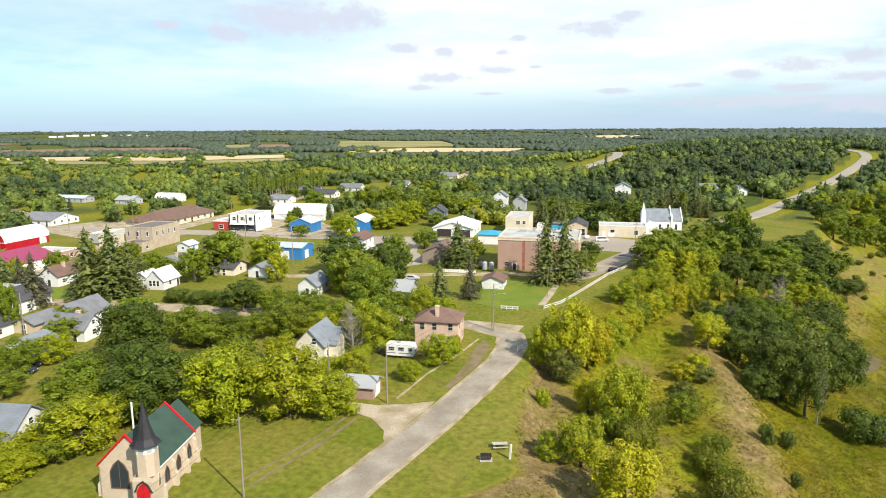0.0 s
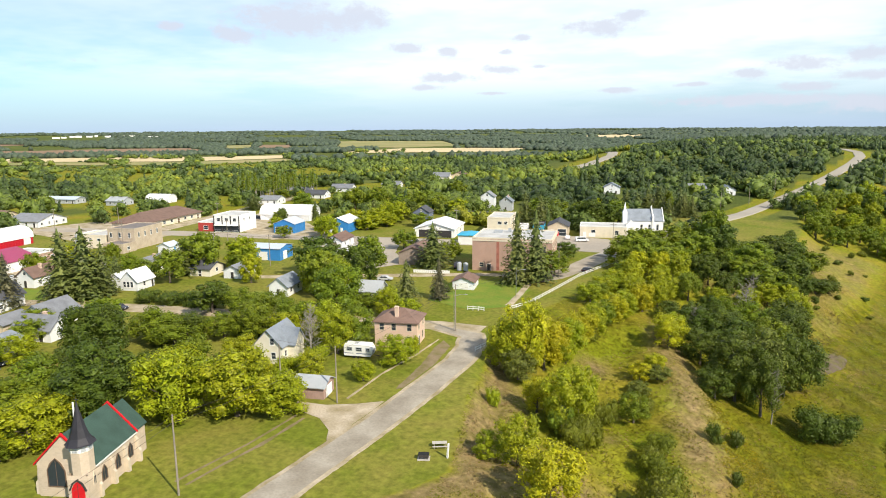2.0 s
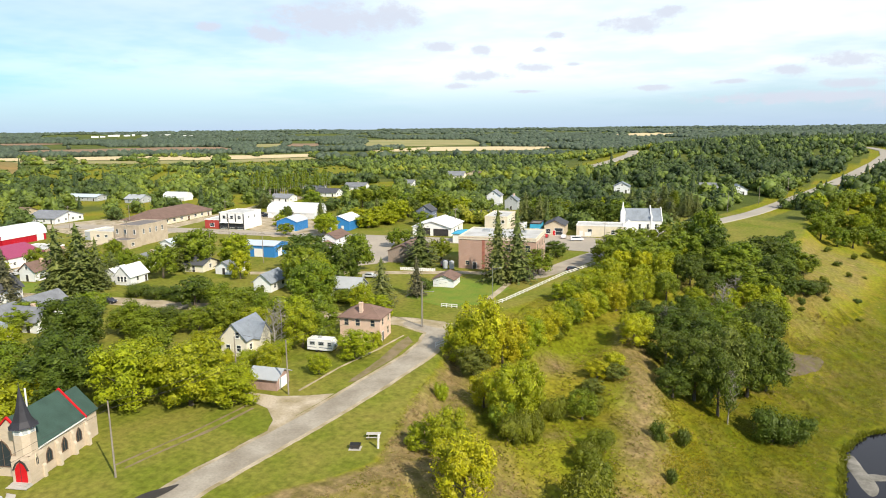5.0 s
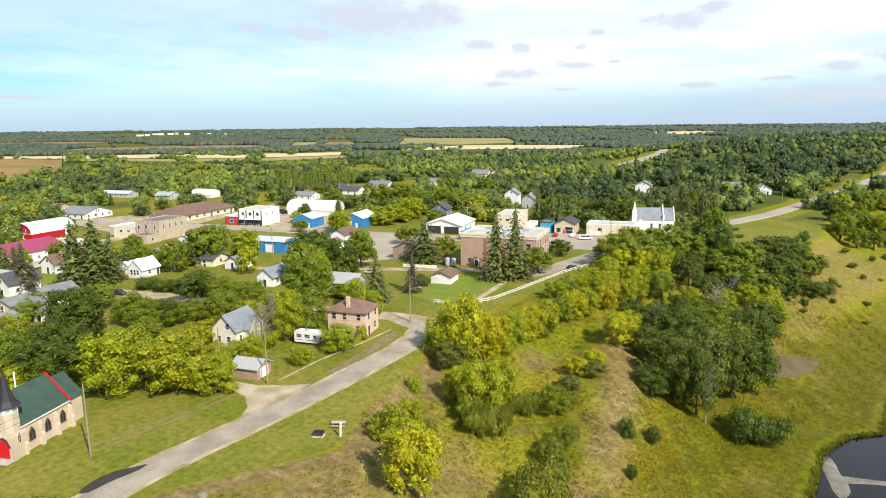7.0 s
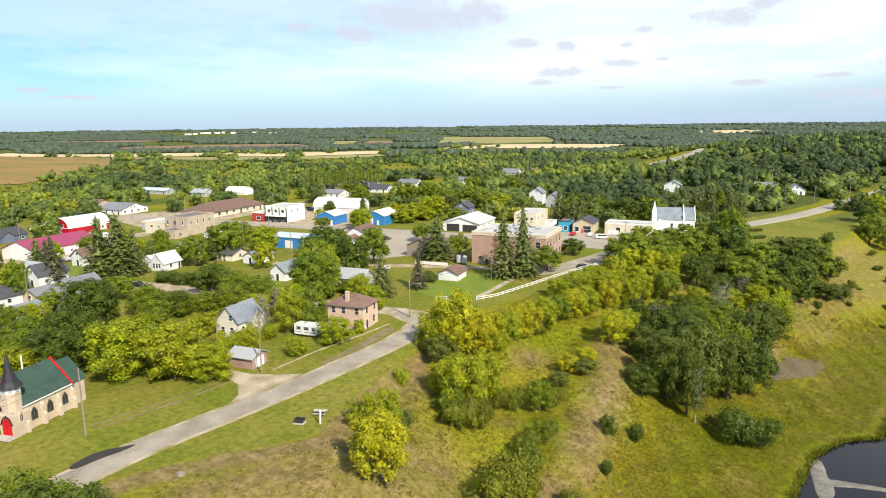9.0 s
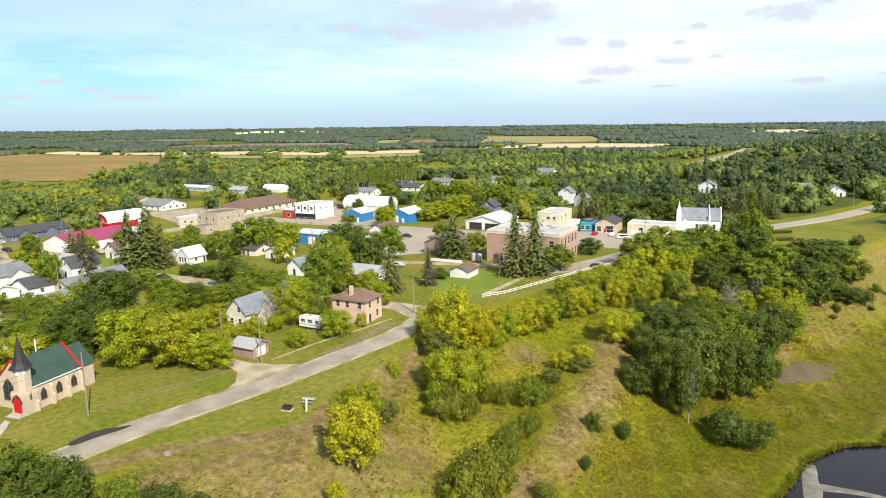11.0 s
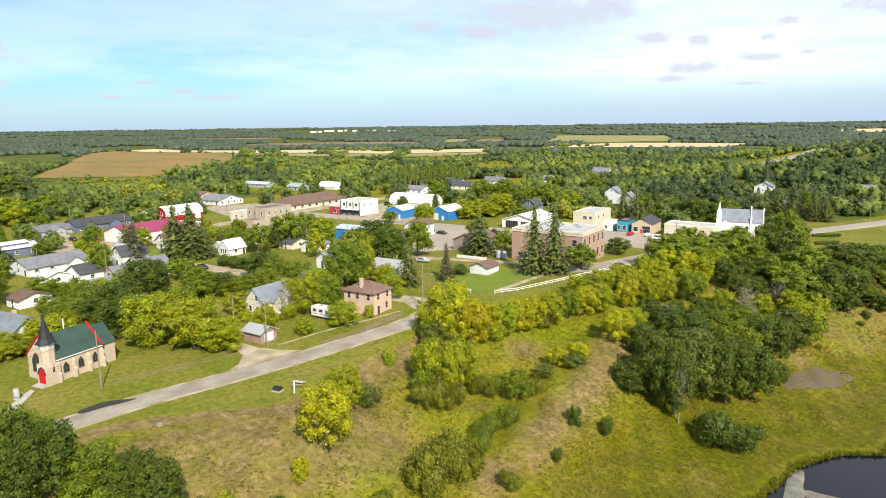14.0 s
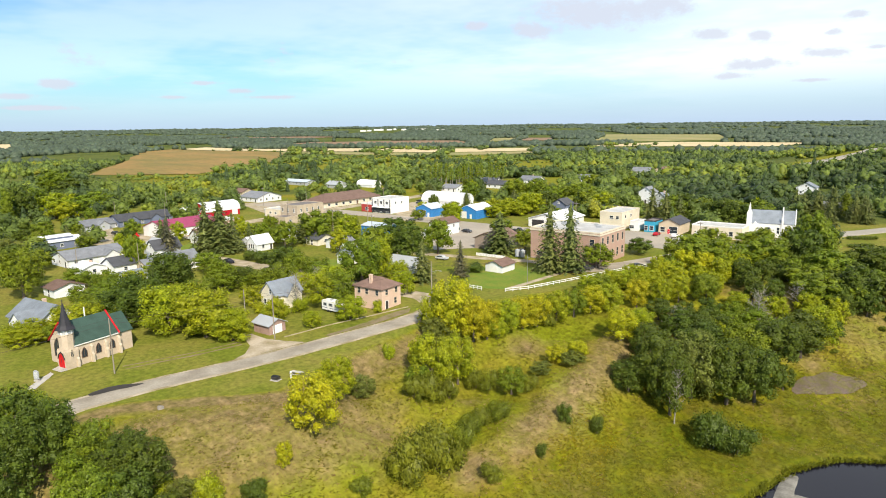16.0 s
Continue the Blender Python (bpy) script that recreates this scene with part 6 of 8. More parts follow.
TREES = {
    "L": [
        [(-77.9, 74.5, 13.1, 12.9), (-68.9, 79.9, 12.7, 12.4), (-62.4, 83.6, 8.2, 9.3), (-94.2, 49.3, 5.3, 9.2), (-91.9, 45.8, 5.1, 7.5), (-96, 53.6, 4.7, 7.7), (-56.9, 110.6, 6.7, 8), (-58.1, 100.9, 4.5, 4.9), (-70.8, 110.6, 11.1, 8.2), (-86.5, 98.9, 6.1, 7.8), (-66, 95.8, 7.6, 5.6), (-92.6, 143.2, 13.4, 7.5), (-147, 164, 13, 12), (-160.7, 228, 11.4, 10.6), (-160, 256.3, 7.9, 13.5), (-158.6, 278.9, 12.5, 14.1), (-162.6, 268.6, 9.5, 13.3), (-311, 93.3, 11.1, 20.2), (-166.5, 89.6, 11.1, 8.7), (-105.7, 147.4, 9.5, 6.6), (-78.2, 353.7, 9.7, 21.5), (-89.1, 57.5, 9.1, 11.3), (-91.5, 63.6, 6.5, 8.2), (-81.5, 78.1, 11.9, 11.4)],
        [(-70.9, 81.4, 10, 11), (-63.2, 83.5, 8.3, 7.3), (-89.6, 49.1, 4, 6.7), (-89.4, 46, 4.7, 6.6), (-171.5, 159.9, 5.8, 14.2), (-169.1, 234.4, 9.1, 8.4), (-159.7, 277.1, 11.8, 11), (-162.1, 265.4, 10.1, 10.7), (-144.2, 319.3, 10.5, 15), (-26.1, 86.8, 6.8, 7.4), (-35.1, 120.8, 15.9, 11.2), (-27.6, 119.4, 11.7, 8.1), (-20, 111.4, 9.5, 7.5), (-32.7, 137.1, 9.8, 7.9), (-30.7, 147.3, 9.8, 8.1), (-26.9, 155.2, 10.4, 8.4), (-22.7, 162.6, 10.8, 8.3), (-13.2, 160, 8.3, 6.3), (-19.4, 180.7, 10.8, 12.5), (-6.7, 188.9, 13.6, 12.9), (-26.5, 187.2, 9.4, 9.8), (-31.4, 182.7, 6.4, 8.1), (-36.5, 129.9, 9.6, 7.5), (-132.1, 151.1, 10.3, 7)],
        [(-176.7, 269.6, 8.3, 9.7), (-156.6, 268.1, 8, 10.7), (-75.5, 137.9, 8.5, 7), (-67.1, 133.9, 7.5, 6.7), (-129, 79.5, 6.6, 8.2), (-163.3, 154.4, 6.8, 9.3), (-15.9, 159.3, 6.8, 6.3), (-13.2, 151.2, 7.2, 5.4), (-11.7, 132.9, 5.8, 6)],
    ],
    "G": [
        [(-81.8, 81.7, 12.2, 10.4), (-98.6, 64.4, 8.5, 12.6), (-69.9, 115, 10.5, 9), (-86.9, 132.5, 16.9, 13.5), (-85.1, 143.4, 4.2, 6.9), (-92.4, 207, 8.5, 7.6), (-52.8, 199.3, 9.1, 10.2), (-33, 227.6, 12.5, 21.5), (-37.1, 266.9, 7.2, 13.6), (-13, 260.4, 16, 19.1), (-156.9, 154.9, 15.8, 13.7), (-169.3, 141.4, 6.8, 11.7), (-110.5, 99.6, 9.3, 8.7), (-173.3, 326.7, 13, 16.6), (-158, 323, 11, 16), (-180, 319.8, 11.4, 19.9), (-92.2, 326.5, 10.9, 20.4), (-81.3, 337.8, 9.5, 17.7), (-96.1, 308.6, 13.3, 16.8)],
        [(-106.9, 100.5, 6.8, 11.7), (-88.7, 53, 5, 5.8), (-94, 110.1, 9.6, 9), (-101.4, 125.4, 7.1, 8.5), (-107.7, 122.4, 8.5, 8.6), (-171.8, 170.5, 12, 10.5), (-208.7, 317.3, 14.5, 22.7), (-196.9, 322.7, 15.4, 19.4), (-179.4, 392.6, 12.8, 25.8), (-165.5, 397.4, 9.1, 22), (-170.5, 334.6, 12.8, 16.1), (-204, 384.1, 12.9, 18.6), (-235.4, 305.4, 11.3, 14.8), (-288.4, 350.3, 7.5, 13.6), (2.2, 233.6, 10.9, 12.1), (5.5, 217.3, 10.2, 13.2), (-7.7, 171.7, 16.4, 12.6), (1, 197.4, 14.9, 13.3), (18.5, 252.8, 8.9, 11.6), (-12.2, 172.2, 14.5, 10.4), (0.8, 182.1, 14.7, 10.9)],
        [(-31.2, 224.4, 11.3, 19.4), (-20.9, 230.3, 9.4, 13.7), (-12.4, 257.7, 15.2, 11.9), (1.4, 222.1, 8.6, 11.2), (-14.8, 129.1, 5.4, 4.7), (-35.3, 218.8, 14.8, 15.3), (-25.1, 220.7, 14.2, 13.4), (-15.2, 233.2, 13.2, 12.1), (-24.2, 248.5, 12.2, 12.9), (-120.3, 125.1, 7.4, 9.2), (-103, 147.5, 15.5, 12.5), (-105.9, 176.4, 14.4, 10.8), (-146.5, 162.1, 9.3, 9.5), (-119, 219.9, 8.7, 9.7), (-142, 274.6, 7.5, 10.6), (-179.1, 221.8, 6.1, 7.4), (-134.5, 103.5, 7.6, 9.1), (-143.9, 92.8, 6.7, 8.4), (-12.1, 258.2, 17, 13.1), (-19.3, 260.3, 12.6, 10.8), (-31.5, 228, 7.4, 10.8), (-140.7, 67.3, 7, 9.5), (-129.3, 72.1, 7.8, 9.1)],
        [(-154.5, 140.5, 12, 9.5), (-138.5, 88.6, 6.2, 8.6), (-59.8, 318.9, 13.3, 13.8), (-13.1, 123.6, 5, 4.5), (-21.2, 123.8, 8, 6.9), (-22.4, 114.7, 8.6, 6.5), (-27.5, 115.3, 8.8, 5.5), (-30.9, 218.7, 14.5, 16.1), (13.6, 267.2, 9.2, 9.7), (12.7, 238.3, 8.4, 9.6), (-5, 236.5, 7.1, 9.7), (11, 225.7, 8.1, 9.2), (-27.5, 228.4, 9.3, 11.7)],
    ],
    "D": [
        [(-89.1, 68, 11, 13.6), (-114.7, 87.1, 13.6, 16.6), (-93.3, 73.9, 10.8, 10.9), (-97.5, 156.5, 15.5, 14), (-57.8, 228.6, 6.6, 9.1), (-155, 52.9, 18.8, 15.2), (-117.6, 121.7, 9.2, 11.2), (-112, 85.9, 14.4, 15.8), (-97.1, 316.9, 14, 17), (-73.5, 306.3, 13.2, 21.6), (-61.7, 311.8, 11.8, 19.1), (20.1, 237.3, 5.4, 9.3), (7.2, 246.5, 11.3, 12.8), (3.4, 143.2, 17.9, 15), (7, 157.4, 16.9, 13.6), (14.4, 165.7, 17.2, 12.1), (9.8, 177.5, 18.9, 14.4), (2.6, 165.4, 18.8, 13.5), (12.3, 194.4, 15, 12.3), (11, 259.4, 7.7, 15.1), (8.7, 226.3, 9.5, 14.2), (-8, 241.6, 15.3, 12.5), (-163, 295.1, 11.9, 13.4), (-68, 304, 15.5, 16)],
        [(10.8, 254.8, 10.7, 12.4)],
    ],
    "N": [
        [(-73.2, 104.6, 11, 8.1), (-80.9, 114.8, 9.4, 6.8)],
    ],
    "S": [
        [(-75, 146.1, 12.7, 7.7), (-93.1, 194.7, 15, 14.7), (-59.4, 183.7, 22.1, 10), (-55.2, 188.4, 21.6, 11.1), (-160, 151.6, 12.2, 11.5), (-162.8, 119.4, 17.9, 14.6), (-166.5, 115.9, 13.1, 10), (-189.1, 105.3, 11.7, 10), (-166.6, 131.5, 9.3, 6.8), (-54.5, 362.9, 13.3, 12.2), (-49, 367.7, 14.5, 9.2), (-36.3, 367.5, 11.5, 9.7), (-59.1, 358.8, 12, 10.9), (-166.1, 114.4, 19.6, 12.2), (-161.9, 118.2, 20, 13.2), (-160, 122.4, 15.2, 7.9), (-31.6, 356.8, 11.4, 8), (-40.6, 342.4, 11.1, 7.7), (-35.5, 355.2, 11.4, 7.3), (-262.3, 293.2, 9.1, 13.4), (-96.9, 293.3, 16.4, 10.7), (-89, 291.7, 15.6, 9.5), (-91.7, 307.1, 12.8, 8.3)],
        [(-50.5, 368.1, 14.7, 8.2), (-47.6, 376.4, 13.1, 7.7), (-66.4, 367.5, 12.7, 8.2), (-170.6, 278.4, 11.6, 7.5), (-202.4, 272.9, 9.6, 7.3), (-38.1, 362, 14.8, 9.1)],
    ],
    "T": [
        [(-71.9, 158.2, 11.6, 5.5), (-180, 104.3, 12.8, 6.9), (-171.5, 102.5, 15, 8)],
    ],
    "B": [
        [(-74.9, 166.5, 3.6, 7.1), (-86.4, 144.3, 3.5, 7.8), (20.4, 144.8, 7.8, 11.3), (-5.6, 93.1, 7.7, 10.9), (-5.5, 104.2, 6.4, 8.8), (1.2, 121.9, 3.5, 3.3), (4.6, 126.9, 4.1, 3.8), (23.6, 241.1, 5.8, 9), (-13.7, 125.1, 4.1, 3.4), (-141.1, 121.6, 4.6, 8.2), (-134.2, 123, 4.6, 8), (-127.8, 124.7, 4.9, 7.9), (-95.5, 128.1, 3.6, 5.7), (-90.7, 133.3, 3.6, 5.7), (10.6, 251.6, 8.9, 12), (-0.1, 260.2, 6.4, 10.5), (-102, 89.2, 3.9, 6.5), (-94.9, 110.3, 4.1, 6.6), (-87.5, 135.8, 4.3, 6.8), (-9, 132.5, 2.9, 4.2), (-14.8, 105, 3.5, 5), (-21, 100.2, 3.4, 4.8), (-17.8, 95.9, 3.3, 4.2), (7.9, 116, 3, 4.3)],
        [(6.7, 249.3, 9.4, 10.1), (19, 257.2, 6.2, 9.3), (12.4, 300.8, 5.1, 6.1), (3.6, 229.8, 5.1, 8.4), (-6.1, 225.4, 6, 8.4), (6.4, 295.8, 3.1, 6)],
    ],
    "P": [
        [(-45.3, 370.7, 13.2, 4.9), (-44.6, 373, 11.2, 3.8)],
    ],
    "Y": [
        [(-16.5, 75.1, 10.3, 9.1), (-12.6, 142.4, 5.7, 5.1), (-14, 140.6, 3.8, 4.3)],
    ],
    "W": [
        [(-29.9, 109.6, 11.1, 8.7), (0.7, 165.2, 12.9, 8.5), (4, 186.7, 11.9, 9.5), (-6.7, 131.7, 4, 4.7), (1.5, 247.5, 5.4, 8.1)],
    ],
    "g": [
        [(-17.3, 100.6, 8.8, 9.8), (17.2, 241.8, 5.1, 7.8), (-12, 106.5, 6, 7.4), (-11.6, 121.2, 2.9, 4.6)],
    ],
}
STREETS = [[(-50, 137.5), (-61, 136.5), (-155, 112.7), (-215, 98)], [(-44, 250), (-75, 250), (-140, 234), (-230, 212), (-300, 194)], [(-219, 108), (-245, 205), (-285, 360)], [(-206, 96), (-285, 96)], [(-58, 189), (-45, 240)], HIGHWAY]


# houses kept in view from (40, 12), near mid camera path: x, y, half width
SIGHT_GAPS = [(-252, 151, 14), (-208, 178, 13), (-245, 225, 24), (-307, 200, 10), (-352, 278, 8), (-390, 274, 14), (-350, 206, 8), (-268, 324, 9), (-284, 375, 9), (-270, 406, 9), (-262, 363, 9), (-250, 440, 8), (-238, 500, 8), (-322, 92, 9), (-84, 436, 6), (-17, 447, 5), (-138, 358, 7), (-124, 349, 6)]


def in_sight_gap(x, y):
    """True in a strip from a house towards the camera, kept free of trees."""
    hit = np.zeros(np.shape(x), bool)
    for hx, hy, half in SIGHT_GAPS:
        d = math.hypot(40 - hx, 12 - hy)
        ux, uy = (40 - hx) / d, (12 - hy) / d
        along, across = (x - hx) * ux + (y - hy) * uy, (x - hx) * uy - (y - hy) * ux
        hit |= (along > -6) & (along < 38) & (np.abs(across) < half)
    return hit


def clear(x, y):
    """Off buildings, streets and the strips kept open to the camera."""
    return not in_sight_gap(np.array(x), np.array(y)) and all(math.hypot(x - a, y - b) > r for a, b, r in BUILT) and all(float(near_line(np.array(x), np.array(y), s)) > 7 for s in STREETS)


for kind, groups in TREES.items():
    for group in groups:
        for x, y, h, w in group:
            low = x > -42 and y < 262
            if x > -41 and 62 < y < 202:
                continue
            top = (13 if kind in "LY" else 10.5) if low and y < 205 else 15
            hem = 0.84 if kind in "LYG" and -50 < x < -25 and 130 < y < 235 else 1.0
            plant(kind, x, y, max(min(h, top) * 0.9 * hem, 2.0) if kind not in "ST" else h, min(w, 9 if low and y < 205 else 13) * (1.15 if kind in "ST" else 1))
            if not low and x < -45 and kind in "DGL" and tree_rng.uniform() < 0.3 and (y > 165 or x < -185):
                # a neighbour further off
                k = 1 + float(tree_rng.uniform(7, 12)) / math.hypot(x, y)
                nx, ny = x * k + float(tree_rng.uniform(-4, 4)), y * k + float(tree_rng.uniform(-4, 4))
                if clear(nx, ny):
                    plant("LGGL"[int(tree_rng.integers(4))], nx, ny, min(h, 11) * float(tree_rng.uniform(0.6, 0.95)), min(w, 9) * float(tree_rng.uniform(0.7, 1.0)))

# trees between the yards
for x0, x1, y0, y1, n in [(-200, -140, 112, 160, 7), (-250, -160, 125, 165, 14), (-215, -190, 45, 95, 8), (-300, -225, 60, 135, 12), (-240, -150, 205, 260, 8)]:
    for i in range(n):
        x, y = float(tree_rng.uniform(x0, x1)), float(tree_rng.uniform(y0, y1))
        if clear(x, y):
            plant("GGDGLS"[int(tree_rng.integers(6))], x, y, float(tree_rng.uniform(5, 9)), float(tree_rng.uniform(5, 8)))
# the bluff: lime row by the meadow, willow scrub in the gully, oaks on the spur
BLUFF = {
    "L": [(-38.2, 121.9, 10.8, 7.9), (-21.2, 107.8, 12.1, 8.6), (-21.2, 114.5, 11.2, 7.1), (-29.4, 136.0, 8.5, 7.4), (-28.5, 152.6, 7.7, 7.2), (-25.4, 168.7, 7.3, 8.3), (-12.4, 163.9, 6.5, 7.1), (-22.2, 87.2, 8.1, 6.6), (-26.7, 87.0, 4.6, 4.9), (13.9, 199.3, 11.7, 9.6)],
    "G": [(-21.0, 104.3, 5.3, 4.5), (-27.9, 158.3, 7.7, 6.6), (-12.5, 121.4, 6.0, 5.9), (7.7, 174.6, 11.8, 11.5), (4.9, 187.7, 9.4, 10.7)],
    "W": [(-34.6, 119.9, 6.6, 7.7), (-11.2, 138.3, 3.0, 5.7), (-13.6, 131.3, 2.8, 4.9), (-24.3, 93.4, 4.3, 5.5), (7.0, 155.3, 15.8, 11.1)],
    "Y": [(-29.9, 142.2, 8.0, 6.9), (-14.5, 137.0, 3.9, 4.8), (-12.4, 141.5, 4.0, 5.1), (-14.4, 78.1, 10.8, 9.0), (-10.2, 70.9, 4.3, 2.8), (-34.8, 124.2, 15.7, 11.1), (-32.2, 128.5, 11.3, 7.9), (-27.1, 109.5, 6.8, 6.0), (-31.0, 131.6, 9.5, 7.3), (-29.4, 146.6, 8.1, 7.0), (-26.3, 162.9, 7.5, 7.4), (-11.9, 156.1, 8.0, 8.2)],
    "b": [(-29.1, 133.1, 5.4, 5.3), (-34.2, 106.6, 3.8, 3.1), (-10.4, 59.2, 5.1, 5.0)],
    "g": [(-29.1, 149.2, 4.3, 5.7), (-16.7, 119.0, 5.0, 4.7), (-11.4, 125.1, 3.5, 4.8), (-18.4, 101.6, 5.2, 5.0), (-16.7, 104.4, 6.7, 5.5), (-16.7, 108.6, 5.1, 4.0), (-18.8, 117.0, 5.2, 4.8), (-1.7, 87.8, 8.8, 8.1), (-1.8, 94.3, 9.9, 9.4), (-3.3, 100.1, 6.1, 6.1), (-7.2, 108.8, 4.0, 4.9), (-5.9, 111.9, 4.0, 4.9), (-6.0, 105.1, 4.3, 4.8), (5.1, 99.7, 3.5, 4.4), (-2.2, 79.5, 2.8, 3.7)],
    "B": [(1.2, 121.5, 3.9, 3.3), (4.8, 126.9, 4.0, 3.2), (5.9, 110.5, 3.1, 2.3), (18.0, 144.5, 7.4, 9.0), (22.0, 145.9, 6.6, 7.8), (-7.3, 64.8, 3.5, 4.9)],
    "D": [(-0.6, 143.9, 6.8, 8.8), (2.9, 148.7, 14.8, 10.9), (8.1, 145.9, 14.5, 8.7), (-5.1, 158.0, 9.1, 9.5), (1.0, 167.9, 10.1, 11.3), (12.1, 160.5, 14.6, 11.3), (15.5, 165.8, 12.3, 10.2), (11.8, 182.2, 12.9, 11.1), (12.6, 193.4, 11.4, 11.7), (-2.5, 177.4, 9.1, 10.4), (12.1, 227.2, 12.1, 10.8), (10.7, 218.0, 7.0, 10.4), (-7.5, 173.1, 8.2, 10.3), (16.9, 175.7, 5.9, 4.5)],
    "N": [(10.2, 144.2, 11.7, 5.5), (-7.9, 172.5, 8.2, 8.8), (2.2, 193.0, 11.2, 11.1), (3.2, 211.8, 6.8, 8.5)],
}
for kind, spots in BLUFF.items():
    for x, y, h, w in spots:
        plant(kind, x, y, h, w)
# trees among the houses west of the church
WEST = {
    "D": [(-92.1, 71.7, 12.5, 11.5), (-101.4, 73.8, 9.5, 9.0), (-318.8, 74.1, 20.0, 15.4), (-429.7, 117.0, 13.7, 26.3), (-119.8, 168.7, 12.7, 17.7)],
    "W": [(-196.7, 55.2, 10.0, 11.0)],
    "G": [(-101.0, 66.5, 9.5, 11.5), (-139.1, 52.8, 15.0, 11.5), (-119.0, 64.0, 5.5, 7.5), (-157.1, 86.9, 12.4, 5.9), (-317.3, 99.7, 11.7, 17.2), (-178.2, 62.1, 7.7, 8.9), (-341.0, 114.3, 11.4, 18.3), (-376.9, 86.7, 14.1, 15.7), (-259.7, 74.5, 7.2, 10.2), (-462.4, 112.0, 18.1, 23.3)],
    "P": [(-307.0, 67.4, 20.0, 7.0)],
    "L": [(-321.1, 89.7, 14.5, 17.3), (-359.5, 100.1, 10.0, 15.1), (-80.9, 119.6, 8.3, 9.9), (-109.7, 153.9, 10.4, 9.7)],
    "S": [(-214.5, 82.8, 8.8, 7.7)],
}
for kind, spots in WEST.items():
    for x, y, h, w in spots:
        plant(kind, x, y, h, w)
# the lime row goes on below the fence
for i in range(13):
    y = 172 + i * 4.4 + float(tree_rng.uniform(-1, 1))
    x = float(np.interp(y, [130, 152, 165, 200, 228], [-39, -43, -41, -38, -33])) + 6 + float(tree_rng.uniform(-1.5, 2.5))
    plant("LLGLLY"[int(tree_rng.integers(6))], x, y, float(tree_rng.uniform(4.6, 6.4)), float(tree_rng.uniform(5.5, 7.5)))
# low growth in the gardens south of the side street
for kind, x, y, h, w in [("G", -100, 108, 6.2, 8.5), ("D", -107, 104, 6.4, 9), ("L", -95.5, 113, 6, 8), ("G", -91, 121, 7, 8), ("G", -115, 100.5, 6.5, 9), ("L", -87, 113, 6.4, 8), ("b", -103, 115, 3.6, 6), ("g", -112, 110, 3.4, 6)]:
    plant(kind, x, y, h, w)
for x, y, h, w in [(-57.0, 118.6, 3.4, 3.0), (-72.5, 100.2, 3.6, 5.0), (-71.0, 104.7, 4.2, 5.4), (-74.5, 97.6, 3.4, 4.8), (-78.4, 97.0, 3.0, 4.4)]:
    plant("b", x, y, h, w)
for kind, x, y, h, w in [("G", -33.5, 230.5, 12.1, 15.0), ("G", -11.7, 256.0, 17.4, 10.5)]:
    plant(kind, x, y, h, w)
# dense thicket on the bluff beyond the meadow, and shrubs of the valley side
THICKET = [(-35, 214), (-25, 232), (-7, 250), (3, 252), (12, 250), (18, 236), (14, 210), (12, 186), (2, 178), (-13, 172), (-23, 176), (-30, 186)]
stood = []
for i in range(900):
    x, y = float(tree_rng.uniform(-36, 20)), float(tree_rng.uniform(172, 254))
    if not in_polygon(np.array([x]), np.array([y]), THICKET)[0] or any(math.hypot(x - a, y - b) < 5.6 for a, b in stood) or len(stood) > 82:
        continue
    stood.append((x, y))
    deep = x > float(np.interp(y, [140, 170, 200, 250], [-30, -16, -14, -14]))
    plant(("DDGDGDLD" if deep else "LGLLGLYL")[int(tree_rng.integers(8))], x, y, float(tree_rng.uniform(5.5, 8.5)), float(tree_rng.uniform(5.5, 8)))
# wooded hillside beyond the cliff
for i in range(150):
    y = float(tree_rng.uniform(335, 470))
    e, b = float(np.interp(y, EDGE_Y, EDGE_X)), float(np.interp(y, BANK_Y, BANK_X))
    x = float(tree_rng.uniform(e + 2, e + 0.8 * (b - e)))
    if all(math.hypot(x - p, y - q) > 7.0 for p, q in stood):
        stood.append((x, y))
        plant("LGLGGDLG"[int(tree_rng.integers(8))], x, y, float(tree_rng.uniform(8, 12)), float(tree_rng.uniform(7.5, 10.5)))
# scrub on the cliff and the far meadow
for i in range(22):
    y = float(tree_rng.uniform(205, 335))
    e, b = float(np.interp(y, EDGE_Y, EDGE_X)), float(np.interp(y, BANK_Y, BANK_X))
    x = e + (b - e) * float(tree_rng.uniform(-0.05, 0.6))
    if all(math.hypot(x - p, y - q) > 4.5 for p, q in stood):
        stood.append((x, y))
        plant("BgBgB"[int(tree_rng.integers(5))], x, y, float(tree_rng.uniform(1.2, 3.2)), float(tree_rng.uniform(2, 4.6)))
for i in range(10):
    y = float(tree_rng.uniform(199, 262))
    e, b = float(np.interp(y, EDGE_Y, EDGE_X)), float(np.interp(y, BANK_Y, BANK_X))
    x = float(tree_rng.uniform(15, e + 0.72 * (b - e) + 3))
    if all(math.hypot(x - p, y - q) > 3.2 for p, q in stood):
        stood.append((x, y))
        plant("gBgg"[int(tree_rng.integers(4))], x, y, float(tree_rng.uniform(1.0, 2.2)), float(tree_rng.uniform(2.0, 3.4)))
# row of poplars behind the long hall
for i in range(34):
    plant("R", -309 + i * 0.85 + float(tree_rng.uniform(-1, 1)), 331 + i * 1.3 + float(tree_rng.uniform(-2, 2)), float(tree_rng.uniform(14, 19)), float(tree_rng.uniform(2.6, 3.8)))
